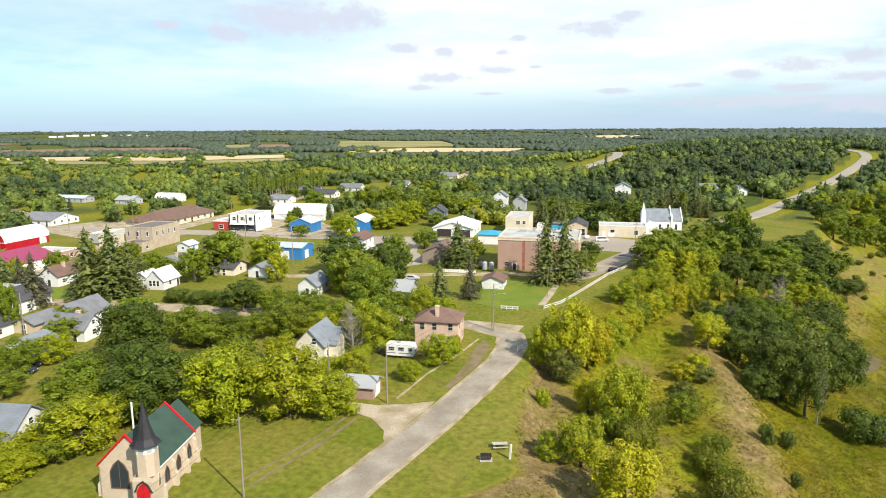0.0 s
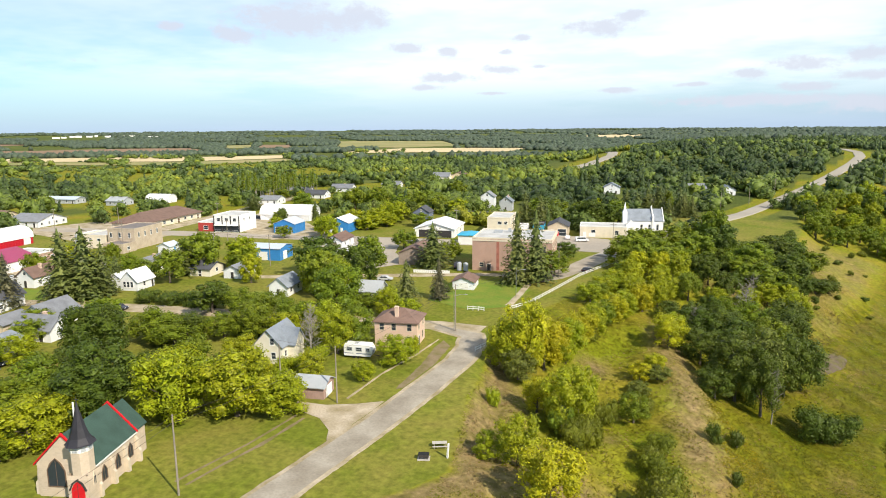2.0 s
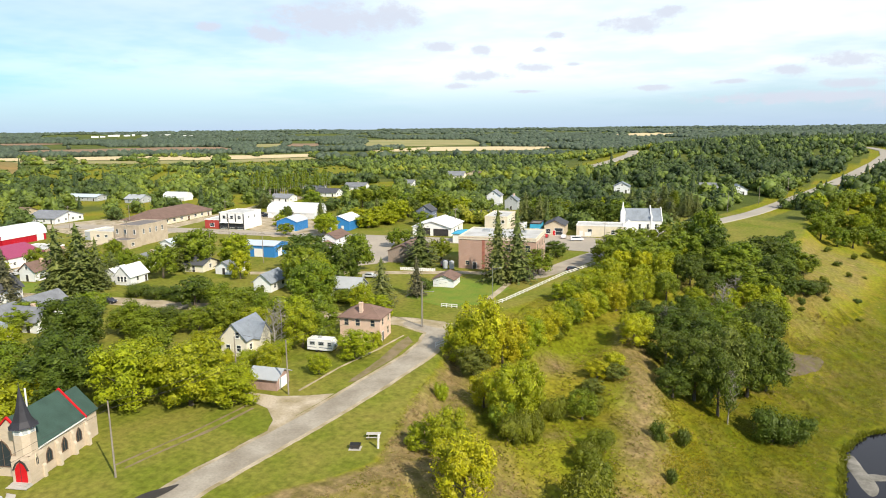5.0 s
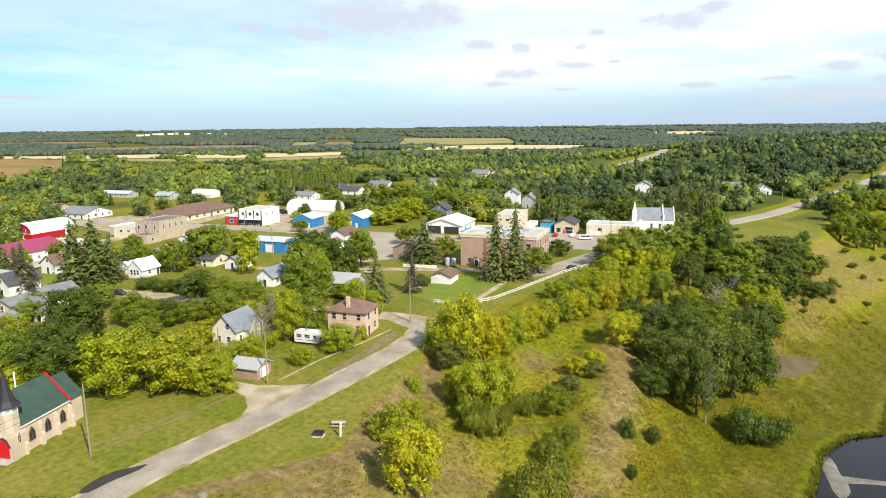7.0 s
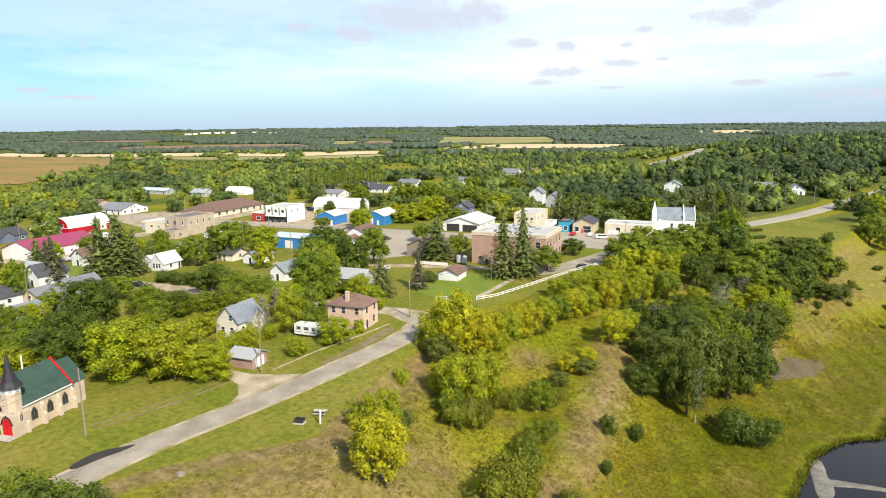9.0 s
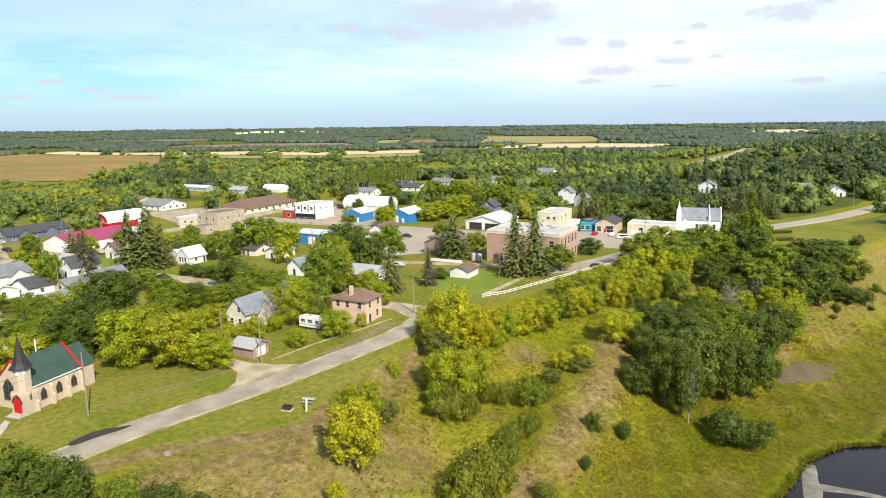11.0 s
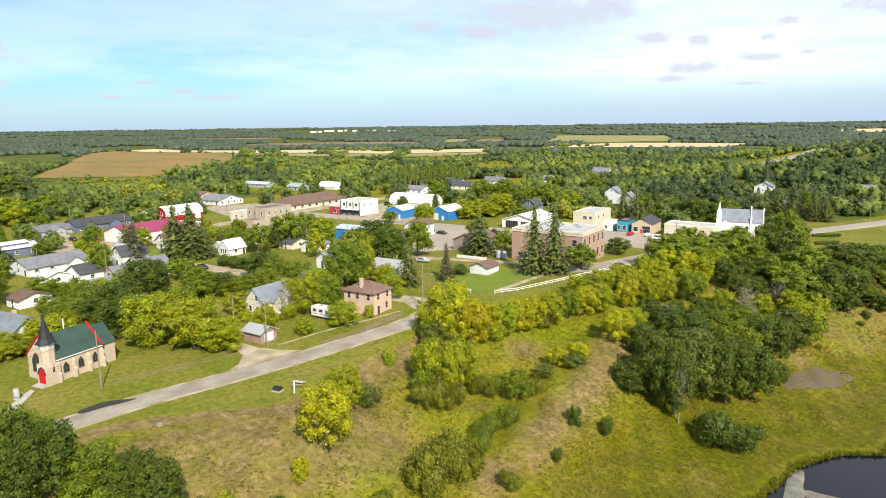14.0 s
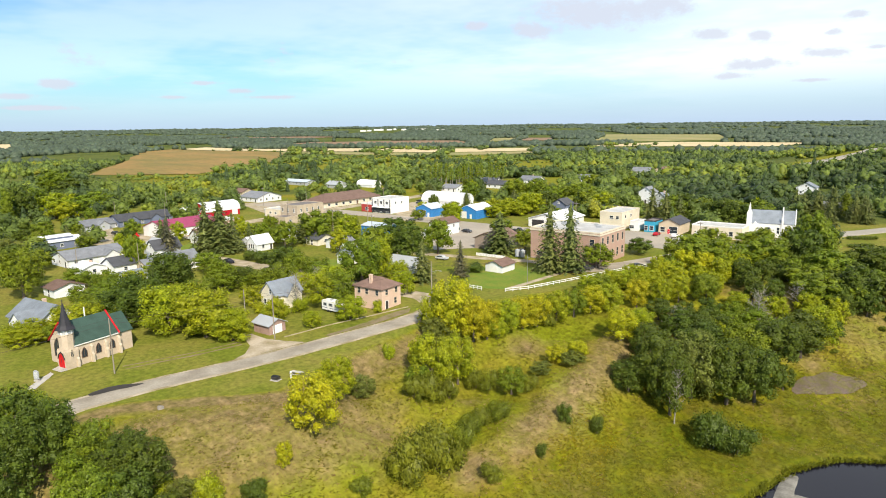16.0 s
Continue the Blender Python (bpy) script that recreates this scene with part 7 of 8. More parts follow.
# big trees on the near bank below the church road
for x, y, h, w, kind in [(-30, 41, 10.5, 8, "G"), (-25, 43, 11, 8, "D"), (-21, 47, 9, 7, "G"), (-17, 49, 8, 6.5, "D"), (-33, 37, 11, 8, "G"), (-27, 38, 12, 9, "D"), (-22, 40, 11, 8, "D"), (-36, 42, 8, 6, "L"), (-15, 44, 9, 7, "G"), (-12, 49, 6, 6, "G"),
                         (-17, 53, 4.5, 5, "B"), (-13, 54, 3.5, 4, "b"), (-28, 32, 11, 8, "D"), (-18, 35, 11, 8, "D"), (-10, 53, 3.6, 4.5, "B"), (-14, 52, 9, 8, "D"), (-9.5, 48.5, 10, 8, "D"), (-12, 45, 10, 8, "G"), (-7, 52.5, 7, 6, "D"), (-11, 56, 5, 5, "W"), (-20, 51.5, 6, 6, "D"), (-5.5, 49, 9, 7, "G")]:
    plant(kind, x, y, h, w)


def clipped_hedge(a, b, label):
    """A low clipped hedge between two points."""
    rng = np.random.default_rng(77)
    d = Vector((b[0] - a[0], b[1] - a[1], 0))
    ob = thing("clipped_hedge", pose(a[0], a[1], z_at(*a)), label, "hedge")
    n = max(3, int(d.length / 0.9))
    lobes = [(d.x * i / n, d.y * i / n, 0.75, 0.85, 0.8) for i in range(n + 1)]
    vs, tri, quads = crown_arrays(rng, lobes, 260 * n, 0.14, 0.8)
    part("foliage", arrays_mesh("foliage", vs, tri, quads, LEAF["D"]), None, ob)


clipped_hedge((-21.6, 311.3), (-14.3, 317.5), "low dark green clipped hedge by the highway")
clipped_hedge((-14.6, 293.6), (-9.4, 299.5), "low dark green clipped hedge on the lawn")


# ---- far woods and rough grass ----
def conifer_arrays(rng, cards):
    """A narrow spire of stacked skirts, one high and 0.5 wide, with bough clumps."""
    vs, tri, k = [], [], 0
    for i in range(4):
        z, r = 0.06 + 0.22 * i, 0.25 * (1 - 0.22 * i)
        a = np.linspace(0, 6.283, 7)[:6] + i
        ring = np.stack([np.cos(a) * r * rng.uniform(0.8, 1.15, 6), np.sin(a) * r * rng.uniform(0.8, 1.15, 6), np.full(6, z)], 1)
        vs.append(np.concatenate([ring, [[0, 0, min(1.0, z + 0.36)]]]))
        tri += [(k + j, k + (j + 1) % 6, k + 6) for j in range(6)]
        k += 7
    n = max(4, cards // 2)
    z = rng.uniform(0.05, 0.92, n) ** 1.2
    a, r = rng.uniform(0, 6.283, n), 0.27 * (1 - z) + 0.02
    c = np.stack([np.cos(a) * r, np.sin(a) * r, z], 1)
    q = frond_cards(rng, c, np.stack([np.cos(a) * 0.5, np.sin(a) * 0.5, np.full(n, 0.8)], 1), 0.07, 0.8, 3)
    vs.append(q)
    return np.concatenate(vs), np.array(tri), np.arange(n * 3).reshape(-1, 3) + k


def woods(name, rng, x, y, size, cards, label, tone, tall=None, spires=None):
    """Many far trees in one mesh: each a lumpy crown with leaf clumps on it, or a spire where spires(x, y) is high."""
    n = len(x)
    protos_v = []
    for p in range(6):
        lobes = [(0, 0, 0.48, 0.36, 0.44)] + [(0.29 * math.cos(a), 0.29 * math.sin(a), 0.32 + 0.36 * (i % 3) / 2, 0.21, 0.2) for i, a in enumerate(np.linspace(0, 6.28, 5)[:4] + p)]
        if cards:
            vs, tri, quads = crown_arrays(rng, lobes[:3] if cards < 30 else lobes, cards, 0.10 if cards > 70 else 0.12 if cards > 30 else 0.18, 0.84, ball=ICO1)
        else:
            v = ICO1[0] * (1 + rng.uniform(-0.28, 0.28, (len(ICO1[0]), 1))) * np.array([0.55, 0.55, 0.5]) + np.array([0, 0, 0.45])
            vs, tri, quads = v, ICO1[1], np.zeros((0, 3), int)
        protos_v.append((vs, tri, quads))
    spire = [conifer_arrays(rng, cards) for _ in range(2)]
    V, T, Q, C = [], [], [], []
    k = 0
    for i in range(n):
        conifer = spires is not None and rng.uniform() < spires(x[i], y[i])
        vs, tri, quads = spire[i % 2] if conifer else protos_v[i % 6]
        a = rng.uniform(0, 6.28)
        ca, sa = math.cos(a), math.sin(a)
        s = size[i]
        t = s * rng.uniform(0.75, 1.1) if tall is None else rng.uniform(*tall)
        t = t * 1.3 if conifer else t
        w = np.stack([(vs[:, 0] * ca - vs[:, 1] * sa) * s + x[i], (vs[:, 0] * sa + vs[:, 1] * ca) * s + y[i], vs[:, 2] * t], 1)
        w[:, 2] += float(height(x[i], y[i])) - 0.1 * s
        V.append(w)
        T.append(tri + k)
        Q.append(quads + k)
        stand = 0.5 + 0.22 * math.sin(x[i] / 37 + 2 * math.sin(y[i] / 53)) + 0.16 * math.sin(y[i] / 31 + x[i] / 90)
        C.append(np.full((len(vs), 4), min(1.0, max(0.0, stand - (0.5 if conifer else 0.0) - (0.42 if x[i] > -130 and y[i] > 330 else 0.14) + float(rng.normal()) * 0.2))))
        k += len(vs)
    me = bpy.data.meshes.new(name)
    V, T, Q, C = np.concatenate(V), np.concatenate(T), np.concatenate(Q), np.concatenate(C)
    nt, nq = len(T), len(Q)
    me.vertices.add(len(V))
    me.vertices.foreach_set("co", V.astype(np.float32).ravel())
    me.loops.add((nt + nq) * 3)
    me.loops.foreach_set("vertex_index", np.concatenate([T.ravel(), Q.ravel()]).astype(np.int32))
    me.polygons.add(nt + nq)
    me.polygons.foreach_set("loop_start", (np.arange(nt + nq) * 3).astype(np.int32))
    me.update(calc_edges=True)
    me.validate()
    me.color_attributes.new("tone", "FLOAT_COLOR", "POINT").data.foreach_set("color", C.astype(np.float32).ravel())
    me.materials.append(tone)
    return tagged(new(name, me), label, "woods", kind="stuff")


def wood_mat():
    """Mixed woodland: each tree between dark green, green and yellow-green."""
    ma = leaf_mat("woodland_leaves", (0.07, 0.105, 0.016), (0.05, 0.08, 0.014), 0.3, 0.0, 0.2)
    nt = ma.node_tree
    N, L = nt.nodes.new, nt.links.new
    bsdf = nt.nodes["Principled BSDF"]
    at, ramp = N("ShaderNodeVertexColor"), N("ShaderNodeValToRGB")
    at.layer_name = "tone"
    sep = N("ShaderNodeSeparateColor")
    L(at.outputs[0], sep.inputs[0])
    L(sep.outputs[0], ramp.inputs[0])
    e = ramp.color_ramp.elements
    e[0].position, e[0].color = 0.0, (0.056, 0.086, 0.024, 1)
    e[1].position, e[1].color = 1.0, (0.27, 0.275, 0.022, 1)
    for p, c in ((0.35, (0.124, 0.172, 0.032, 1)), (0.65, (0.165, 0.215, 0.030, 1)), (0.88, (0.218, 0.255, 0.026, 1))):
        q = e.new(p)
        q.color = c
    hsv = [n for n in nt.nodes if n.type == "HUE_SAT"][0]
    L(ramp.outputs[0], hsv.inputs["Color"])
    return ma


M_WOOD = wood_mat()
# the blue of distance haze is mixed into this leaf colour
M_FARWOOD = leaf_mat("haze_tinted_far_leaves", (0.108, 0.145, 0.088), (0.082, 0.114, 0.072), 0.25, 0.0, 0.2)


def free(x, y, r, scrub=False):
    """Where far trees may stand: off roads, fields, town and river, and out of sightlines."""
    ok = ~in_polygon(x, y, TOWN) & ~in_polygon(x, y, SUBURB) & (near_line(x, y, HIGHWAY) > 7 + r) & (near_line(x, y, HILL_ROAD) > 17 + r * 0.5)
    far = np.hypot(x, y)
    for _, _, _, poly in FIELDS:
        for back in (0, 50, 110, 180) if not scrub else (0, 8):
            ok &= ~in_polygon(x * (1 + back / far), y * (1 + back / far), poly)
    ok &= ~in_sight_gap(x, y)
    edge, bank = np.interp(y, EDGE_Y, EDGE_X), np.interp(y, BANK_Y, BANK_X)
    ok &= ~((y < 430) & (x > np.interp(y, [290, 345, 384, 433], [-60, -38, -22, -4])))
    return ok & (x < edge + 0.8 * (bank - edge))


def scatter(seed, r0, r1, gap, lo=-14, hi=92):
    rng = np.random.default_rng(seed)
    n = int(radians(hi - lo) / 2 * (r1 * r1 - r0 * r0) / (gap * gap))
    r = np.sqrt(rng.uniform(r0 * r0, r1 * r1, n))
    a = np.radians(rng.uniform(lo, hi, n))
    return rng, -r * np.sin(a), r * np.cos(a)


def clumped(x, y, scale, cut):
    """True on the wooded patches of a slow pattern."""
    f = np.sin(x / scale + 2.1 * np.sin(y / scale * 0.7)) + np.sin(y / scale * 1.3 + 1.7 * np.sin(x / scale * 0.6 + 1)) + 0.7 * np.sin((x + y) / scale * 2.3)
    return f > cut


def spired(x, y):
    """Share of conifers: some on the hill beyond the highway, few behind the town."""
    return 0.13 if x > -120 and y > 330 else 0.03


# tree-free circles, not buildings, that keep far houses in view
BUILT += [(-335, 240, 18), (-318, 228, 14), (-330, 292, 14), (-312, 276, 10), (-133, 350, 14), (-122, 336, 11), (-114, 322, 9)]
rng = np.random.default_rng(41)
spots = []
BUILT += [(-50, 366, 12), (-44, 350, 9), (-38, 336, 8)]
for x0, x1, y0, y1, n in [(-165, -20, 285, 345, 100), (-345, -285, 60, 290, 80), (-200, -165, 275, 330, 9), (-25, 20, 385, 460, 20), (-320, -180, 40, 90, 34), (-330, -300, 300, 420, 14), (-300, -240, 120, 185, 12), (-300, -215, 300, 520, 40), (-400, -262, 215, 345, 55), (-235, -165, 275, 340, 16)]:
    for i in range(n):
        p = rng.uniform(x0, x1), rng.uniform(y0, y1)
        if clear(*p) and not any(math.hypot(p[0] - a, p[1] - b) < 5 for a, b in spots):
            spots.append(p)
spots = np.array(spots)
woods("town_trees", rng, spots[:, 0], spots[:, 1], rng.uniform(7.5, 12, len(spots)), 260, "mixed green trees among the far yards", M_WOOD, None, spired)


def heath(x, y):
    """The half-open scrub west of the town: nought to one."""
    return smooth((-330 - x) / 60) * smooth((y - 150) / 60) * smooth((760 - y) / 80) * smooth((x + 820) / 80)


rng, x, y = scatter(5, 300, 560, 8.7)
keep = free(x, y, 4) & ((heath(x, y) < 0.5) | clumped(x, y, 24, -0.7)) & (np.hypot(x, y) > 318) & (np.hypot(x + 134, y - 352) > 18) & (np.hypot(x + 302, y - 352) > 16) & (np.hypot(x + 340, y - 245) > 26) & (np.hypot(x + 336, y - 298) > 22) & (np.hypot(x + 47, y - 364) > 16) & (np.hypot(x + 82, y - 424) > 16)
woods("far_woods", rng, x[keep], y[keep], rng.uniform(6.5, 14, keep.sum()), 100, "mixed green woods behind the town", M_WOOD, None, spired)
rng, x, y = scatter(6, 560, 1000, 10.0)
keep = free(x, y, 5) & clumped(x, y, 60, -1.5) & ((heath(x, y) < 0.5) | clumped(x, y, 30, -0.5))
woods("far_woods", rng, x[keep], y[keep], rng.uniform(6, 11.0, keep.sum()), 18, "mixed green woods on the hill and valley", M_WOOD, None, spired)
rng, x, y = scatter(9, 560, 1500, 13)
keep = free(x, y, 4, True) & ~free(x, y, 4) & clumped(x, y, 35, 0.1)
woods("far_scrub", rng, x[keep], y[keep], rng.uniform(5, 9, keep.sum()), 14, "low scrub along the field edges", M_WOOD, (2.5, 5.0))
rng, x, y = scatter(13, 620, 1300, 11, 30, 92)
keep = ~free(x, y, 4) & clumped(x, y, 24, 1.15) & ~in_polygon(x, y, FIELDS[0][3])
woods("field_trees", rng, x[keep], y[keep], rng.uniform(9, 14, keep.sum()), 18, "dark green trees standing along the fields", M_WOOD, (7, 11))
rng, x, y = scatter(12, 330, 900, 9.0, 30, 82)
keep = free(x, y, 2, True) & (heath(x, y) > 0.4) & clumped(x, y, 17, 0.2)
woods("far_scrub", rng, x[keep], y[keep], rng.uniform(3, 6, keep.sum()), 14, "low olive scrub on open ground", M_WOOD, (1.5, 3.5))
rng, x, y = scatter(7, 1000, 2600, 15)
keep = free(x, y, 8) & clumped(x, y, 110, -0.9)
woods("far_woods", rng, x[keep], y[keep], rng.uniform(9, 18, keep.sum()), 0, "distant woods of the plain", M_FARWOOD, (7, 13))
rng, x, y = scatter(8, 2600, 4700, 36)
keep = clumped(x, y, 200, -0.6)
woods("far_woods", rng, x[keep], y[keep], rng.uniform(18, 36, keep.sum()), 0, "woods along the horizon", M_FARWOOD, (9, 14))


def tufts(name, seed, n, test, size, material, label, upright=0.26):
    """Rough grass: leaning blades in tufts."""
    rng = np.random.default_rng(seed)
    x, y = rng.uniform(-42, 46, n), rng.uniform(46, 262, n)
    k = test(x, y, rng.uniform(size=n))
    x, y = x[k], y[k]
    z = height(x, y)
    V = []
    for b in range(3):
        a = rng.uniform(0, 6.28, len(x))
        s = size * rng.uniform(0.5, 1.5, len(x))
        px, py = x + rng.normal(scale=0.6, size=len(x)) * size, y + rng.normal(scale=0.6, size=len(x)) * size
        c, d = np.cos(a), np.sin(a)
        lean = rng.uniform(0.5, 1.0, len(x)) * s
        V.append(np.stack([np.stack([px - d * s * 0.34, py + c * s * 0.34, z - 0.01], 1), np.stack([px + d * s * 0.34, py - c * s * 0.34, z - 0.01], 1),
                           np.stack([px + c * lean, py + d * lean, z + s * upright], 1)], 1).reshape(-1, 3))
    V = np.concatenate(V)
    me = bpy.data.meshes.new(name)
    me.from_pydata(V.tolist(), [], np.arange(len(V)).reshape(-1, 3).tolist())
    me.materials.append(material)
    return tagged(new(name, me), label, "grass", kind="stuff")


def slope(x, y):
    edge, bank = np.interp(y, EDGE_Y, EDGE_X), np.interp(y, BANK_Y, BANK_X)
    return (x - edge) / (bank - edge)


M_DRYGRASS = leaf_mat("dry_grass_blades", (0.40, 0.285, 0.125), (0.31, 0.225, 0.085), 0.22, 0.0, 0.45)
M_WILDGRASS = leaf_mat("wild_grass_blades", (0.265, 0.240, 0.014), (0.175, 0.185, 0.009), 0.32, 0.0, 0.5)
M_GOLDGRASS = leaf_mat("goldenrod_blades", (0.34, 0.27, 0.008), (0.24, 0.22, 0.008), 0.3, 0.0, 0.4)


def patchy(x, y, f):
    return np.sin(x * f + 1.9 * np.sin(y * f * 0.8)) + np.sin(y * f * 1.2 + 1.6 * np.sin(x * f * 0.7 + 2)) + 0.6 * np.sin((x - y) * f * 2.1)


def bank_zone(x, y):
    s = slope(x, y)
    return (s > 0.0) & (s < 0.97) & ((y > 126) | (mown(x, y) < 0.2))


def dry_here(x, y):
    return dryness(x, y, slope(x, y)) * 1.1 + 0.16 * patchy(x, y, 0.33)


tufts("dry_grass", 21, 60000, lambda x, y, r: bank_zone(x, y) & (r < dry_here(x, y)), 0.34, M_DRYGRASS, "dry tan grass on the bluff", 0.14)
tufts("wild_grass", 22, 105000, lambda x, y, r: bank_zone(x, y) & (y < 240) & (r > dry_here(x, y) * 1.15), 0.36, M_WILDGRASS, "rank yellow-green grass in the valley", 0.18)
tufts("goldenrod", 23, 190000, lambda x, y, r: bank_zone(x, y) & (y < 150) & (slope(x, y) > 0.3) & (((x - 6 - 0.3 * (122 - y)) / 5.0) ** 2 + ((y - 122) / 13.0) ** 2 + 0.35 * patchy(x, y, 0.4) < 1.0) & (r < 0.9), 0.34, M_GOLDGRASS, "patches of yellow goldenrod on the slope")

M_TALLGRASS = leaf_mat("tall_olive_grass_blades", (0.33, 0.265, 0.070), (0.235, 0.200, 0.040), 0.3, 0.0, 0.45)
tufts("tall_grass", 24, 60000, lambda x, y, r: (slope(x, y) > 0.02) & (y > 184) & (x > 8) & (r < (0.34 + 0.2 * patchy(x, y, 0.22)) * smooth((262 - y) / 45) * smooth((y - 184) / 12) * smooth((0.85 - slope(x, y)) / 0.35)), 0.55, M_TALLGRASS, "tall olive and tan grass on the steep bank", 0.36)


def reeds():
    """Long grass leaning over the water's edge."""
    rng = np.random.default_rng(29)
    n = 160000
    x, y = rng.uniform(18, 60, n), rng.uniform(60, 260, n)
    z = height(x, y)
    k = (z > -17.15) & (z < -16.55)
    x, y, z = x[k][:5000], y[k][:5000], np.maximum(z[k][:5000], -17.0)
    V = []
    for b in range(3):
        a, s = rng.uniform(0, 6.28, len(x)), rng.uniform(0.5, 1.3, len(x))
        c, d = np.cos(a), np.sin(a)
        px, py = x + rng.normal(scale=0.3, size=len(x)), y + rng.normal(scale=0.3, size=len(x))
        V.append(np.stack([np.stack([px - d * 0.16, py + c * 0.16, z - 0.1], 1), np.stack([px + d * 0.16, py - c * 0.16, z - 0.1], 1), np.stack([px + c * s * 0.6, py + d * s * 0.6, z + s * 0.45], 1)], 1).reshape(-1, 3))
    V = np.concatenate(V)
    me = bpy.data.meshes.new("bank_reeds")
    me.from_pydata(V.tolist(), [], np.arange(len(V)).reshape(-1, 3).tolist())
    me.materials.append(leaf_mat("reed_blades", (0.25, 0.26, 0.012), (0.18, 0.20, 0.009), 0.3, 0.0, 0.5))
    tagged(new("bank_reeds", me), "long green grass along the river's edge", "grass", kind="stuff")


reeds()


# ---- fences, poles, vehicles and small things ----
def rail_fence(pts, label, step=2.4, h=1.1, rails=(0.45, 0.95), material=None):
    """A fence of square posts and plank rails along a line."""
    material = material or M_TRIMWHITE
    ob = thing("rail_fence", pose(0, 0, 0), label, "fence")
    post = Geo().box(-0.07, 0.07, -0.07, 0.07, -0.3, h).mesh("post", material)
    spots = []
    for (x0, y0), (x1, y1) in zip(pts, pts[1:]):
        n = max(1, round(math.hypot(x1 - x0, y1 - y0) / step))
        spots += [(x0 + (x1 - x0) * i / n, y0 + (y1 - y0) * i / n) for i in range(n)]
    spots.append(pts[-1])
    for x, y in spots:
        part("post", post, None, ob, at=pose(x, y, z_at(x, y), 0, 0, 10))
    for (x0, y0), (x1, y1) in zip(spots, spots[1:]):
        d = Vector((x1 - x0, y1 - y0, 0))
        s = d.normalized().cross(Vector((0, 0, 1))) * 0.09
        for z in rails:
            z0, z1 = z_at(x0, y0) + z + 0.03 * noise.noise((x0, y0, z)), z_at(x1, y1) + z + 0.03 * noise.noise((x1, y1, z))
            g = Geo()
            a, b = Vector((x0, y0, z0)) + s, Vector((x1, y1, z1)) + s
            t = s.normalized() * 0.03
            up = Vector((0, 0, 0.09))
            g.add([a - t - up, a + t - up, a + t + up, a - t + up, b - t - up, b + t - up, b + t + up, b - t + up], [(0, 1, 2, 3), (7, 6, 5, 4), (0, 4, 5, 1), (1, 5, 6, 2), (2, 6, 7, 3), (3, 7, 4, 0)])
            part("rail", g, material, ob)
    return ob


rail_fence([(-50.6, 156.3), (-48.2, 163), (-47, 177), (-45.2, 201), (-42.5, 216), (-39.6, 228)], "long white painted two-rail fence beside the road")
rail_fence([(-60.4, 151.8), (-56.2, 152.6)], "short white painted rail fence by the lawn", 1.4)
rail_fence([(-45.4, 123.4), (-44.6, 127.0)], "short white rail fence at the road bend", 1.8)


def board_fence(pts, h, label, material):
    """Upright boards with gaps, posts behind."""
    ob = thing("board_fence", pose(0, 0, 0), label, "fence")
    for (x0, y0), (x1, y1) in zip(pts, pts[1:]):
        n = max(2, int(math.hypot(x1 - x0, y1 - y0) / 0.6))
        a = math.degrees(math.atan2(y1 - y0, x1 - x0))
        board = Geo().box(-0.28, 0.28, -0.02, 0.02, 0, h).mesh("board", material)
        for i in range(n):
            x, y = x0 + (x1 - x0) * (i + 0.5) / n, y0 + (y1 - y0) * (i + 0.5) / n
            part("board", board, None, ob, at=pose(x, y, z_at(x, y) + 0.02 * noise.noise((x * 3, y * 3, 0)), 0, 0, a))
        g = Geo().box(0, math.hypot(x1 - x0, y1 - y0), 0.02, 0.08, h * 0.7, h * 0.78)
        part("rail", g, material, ob, at=pose(x0, y0, z_at(x0, y0), 0, 0, a))
    return ob


board_fence([(-95, 184.8), (-83.5, 188)], 1.0, "low white board fence by the lane", M_TRIMWHITE)
board_fence([(-166, 156), (-152, 163.5), (-147, 165)], 1.8, "weathered grey board fence behind a yard", M_WOODGREY)
board_fence([(-137, 66), (-131, 69), (-129, 74)], 1.6, "weathered grey board fence of a back yard", M_WOODGREY)


def pole(x, y, h, label, arm=True, lamp=0.0, r=0.15, material=None):
    ob = thing("lamp_post" if lamp else "utility_pole", pose(x, y, z_at(x, y), 0, 0, 14), label, "pole")
    part("shaft", Geo().tube((0, 0, -0.5), (0, 0, h), r, r * 0.65, 8), material or M_WOODGREY, ob)
    if arm:
        a = part("crossarm", Geo().box(-1.1, 1.1, -0.06, 0.06, h - 0.75, h - 0.6), M_WOODGREY, ob)
        for k in (-1.0, -0.45, 0.45, 1.0):
            part("insulator", Geo().tube((k, 0, h - 0.6), (k, 0, h - 0.42), 0.05, 0.04, 6), M_TRIMWHITE, a)
    if lamp:
        a = part("lamp_arm", Geo().tube((0, 0, h - 1.0), (lamp * 0.6, 0, h - 0.5), 0.05, 0.04, 6).tube((lamp * 0.6, 0, h - 0.5), (lamp, 0, h - 0.45), 0.04, 0.04, 6), M_RIM, ob)
        part("lamp_head", Geo().box(lamp - 0.1, lamp + 0.5, -0.14, 0.14, h - 0.52, h - 0.38), M_GREYSIDE, a)
    return ob


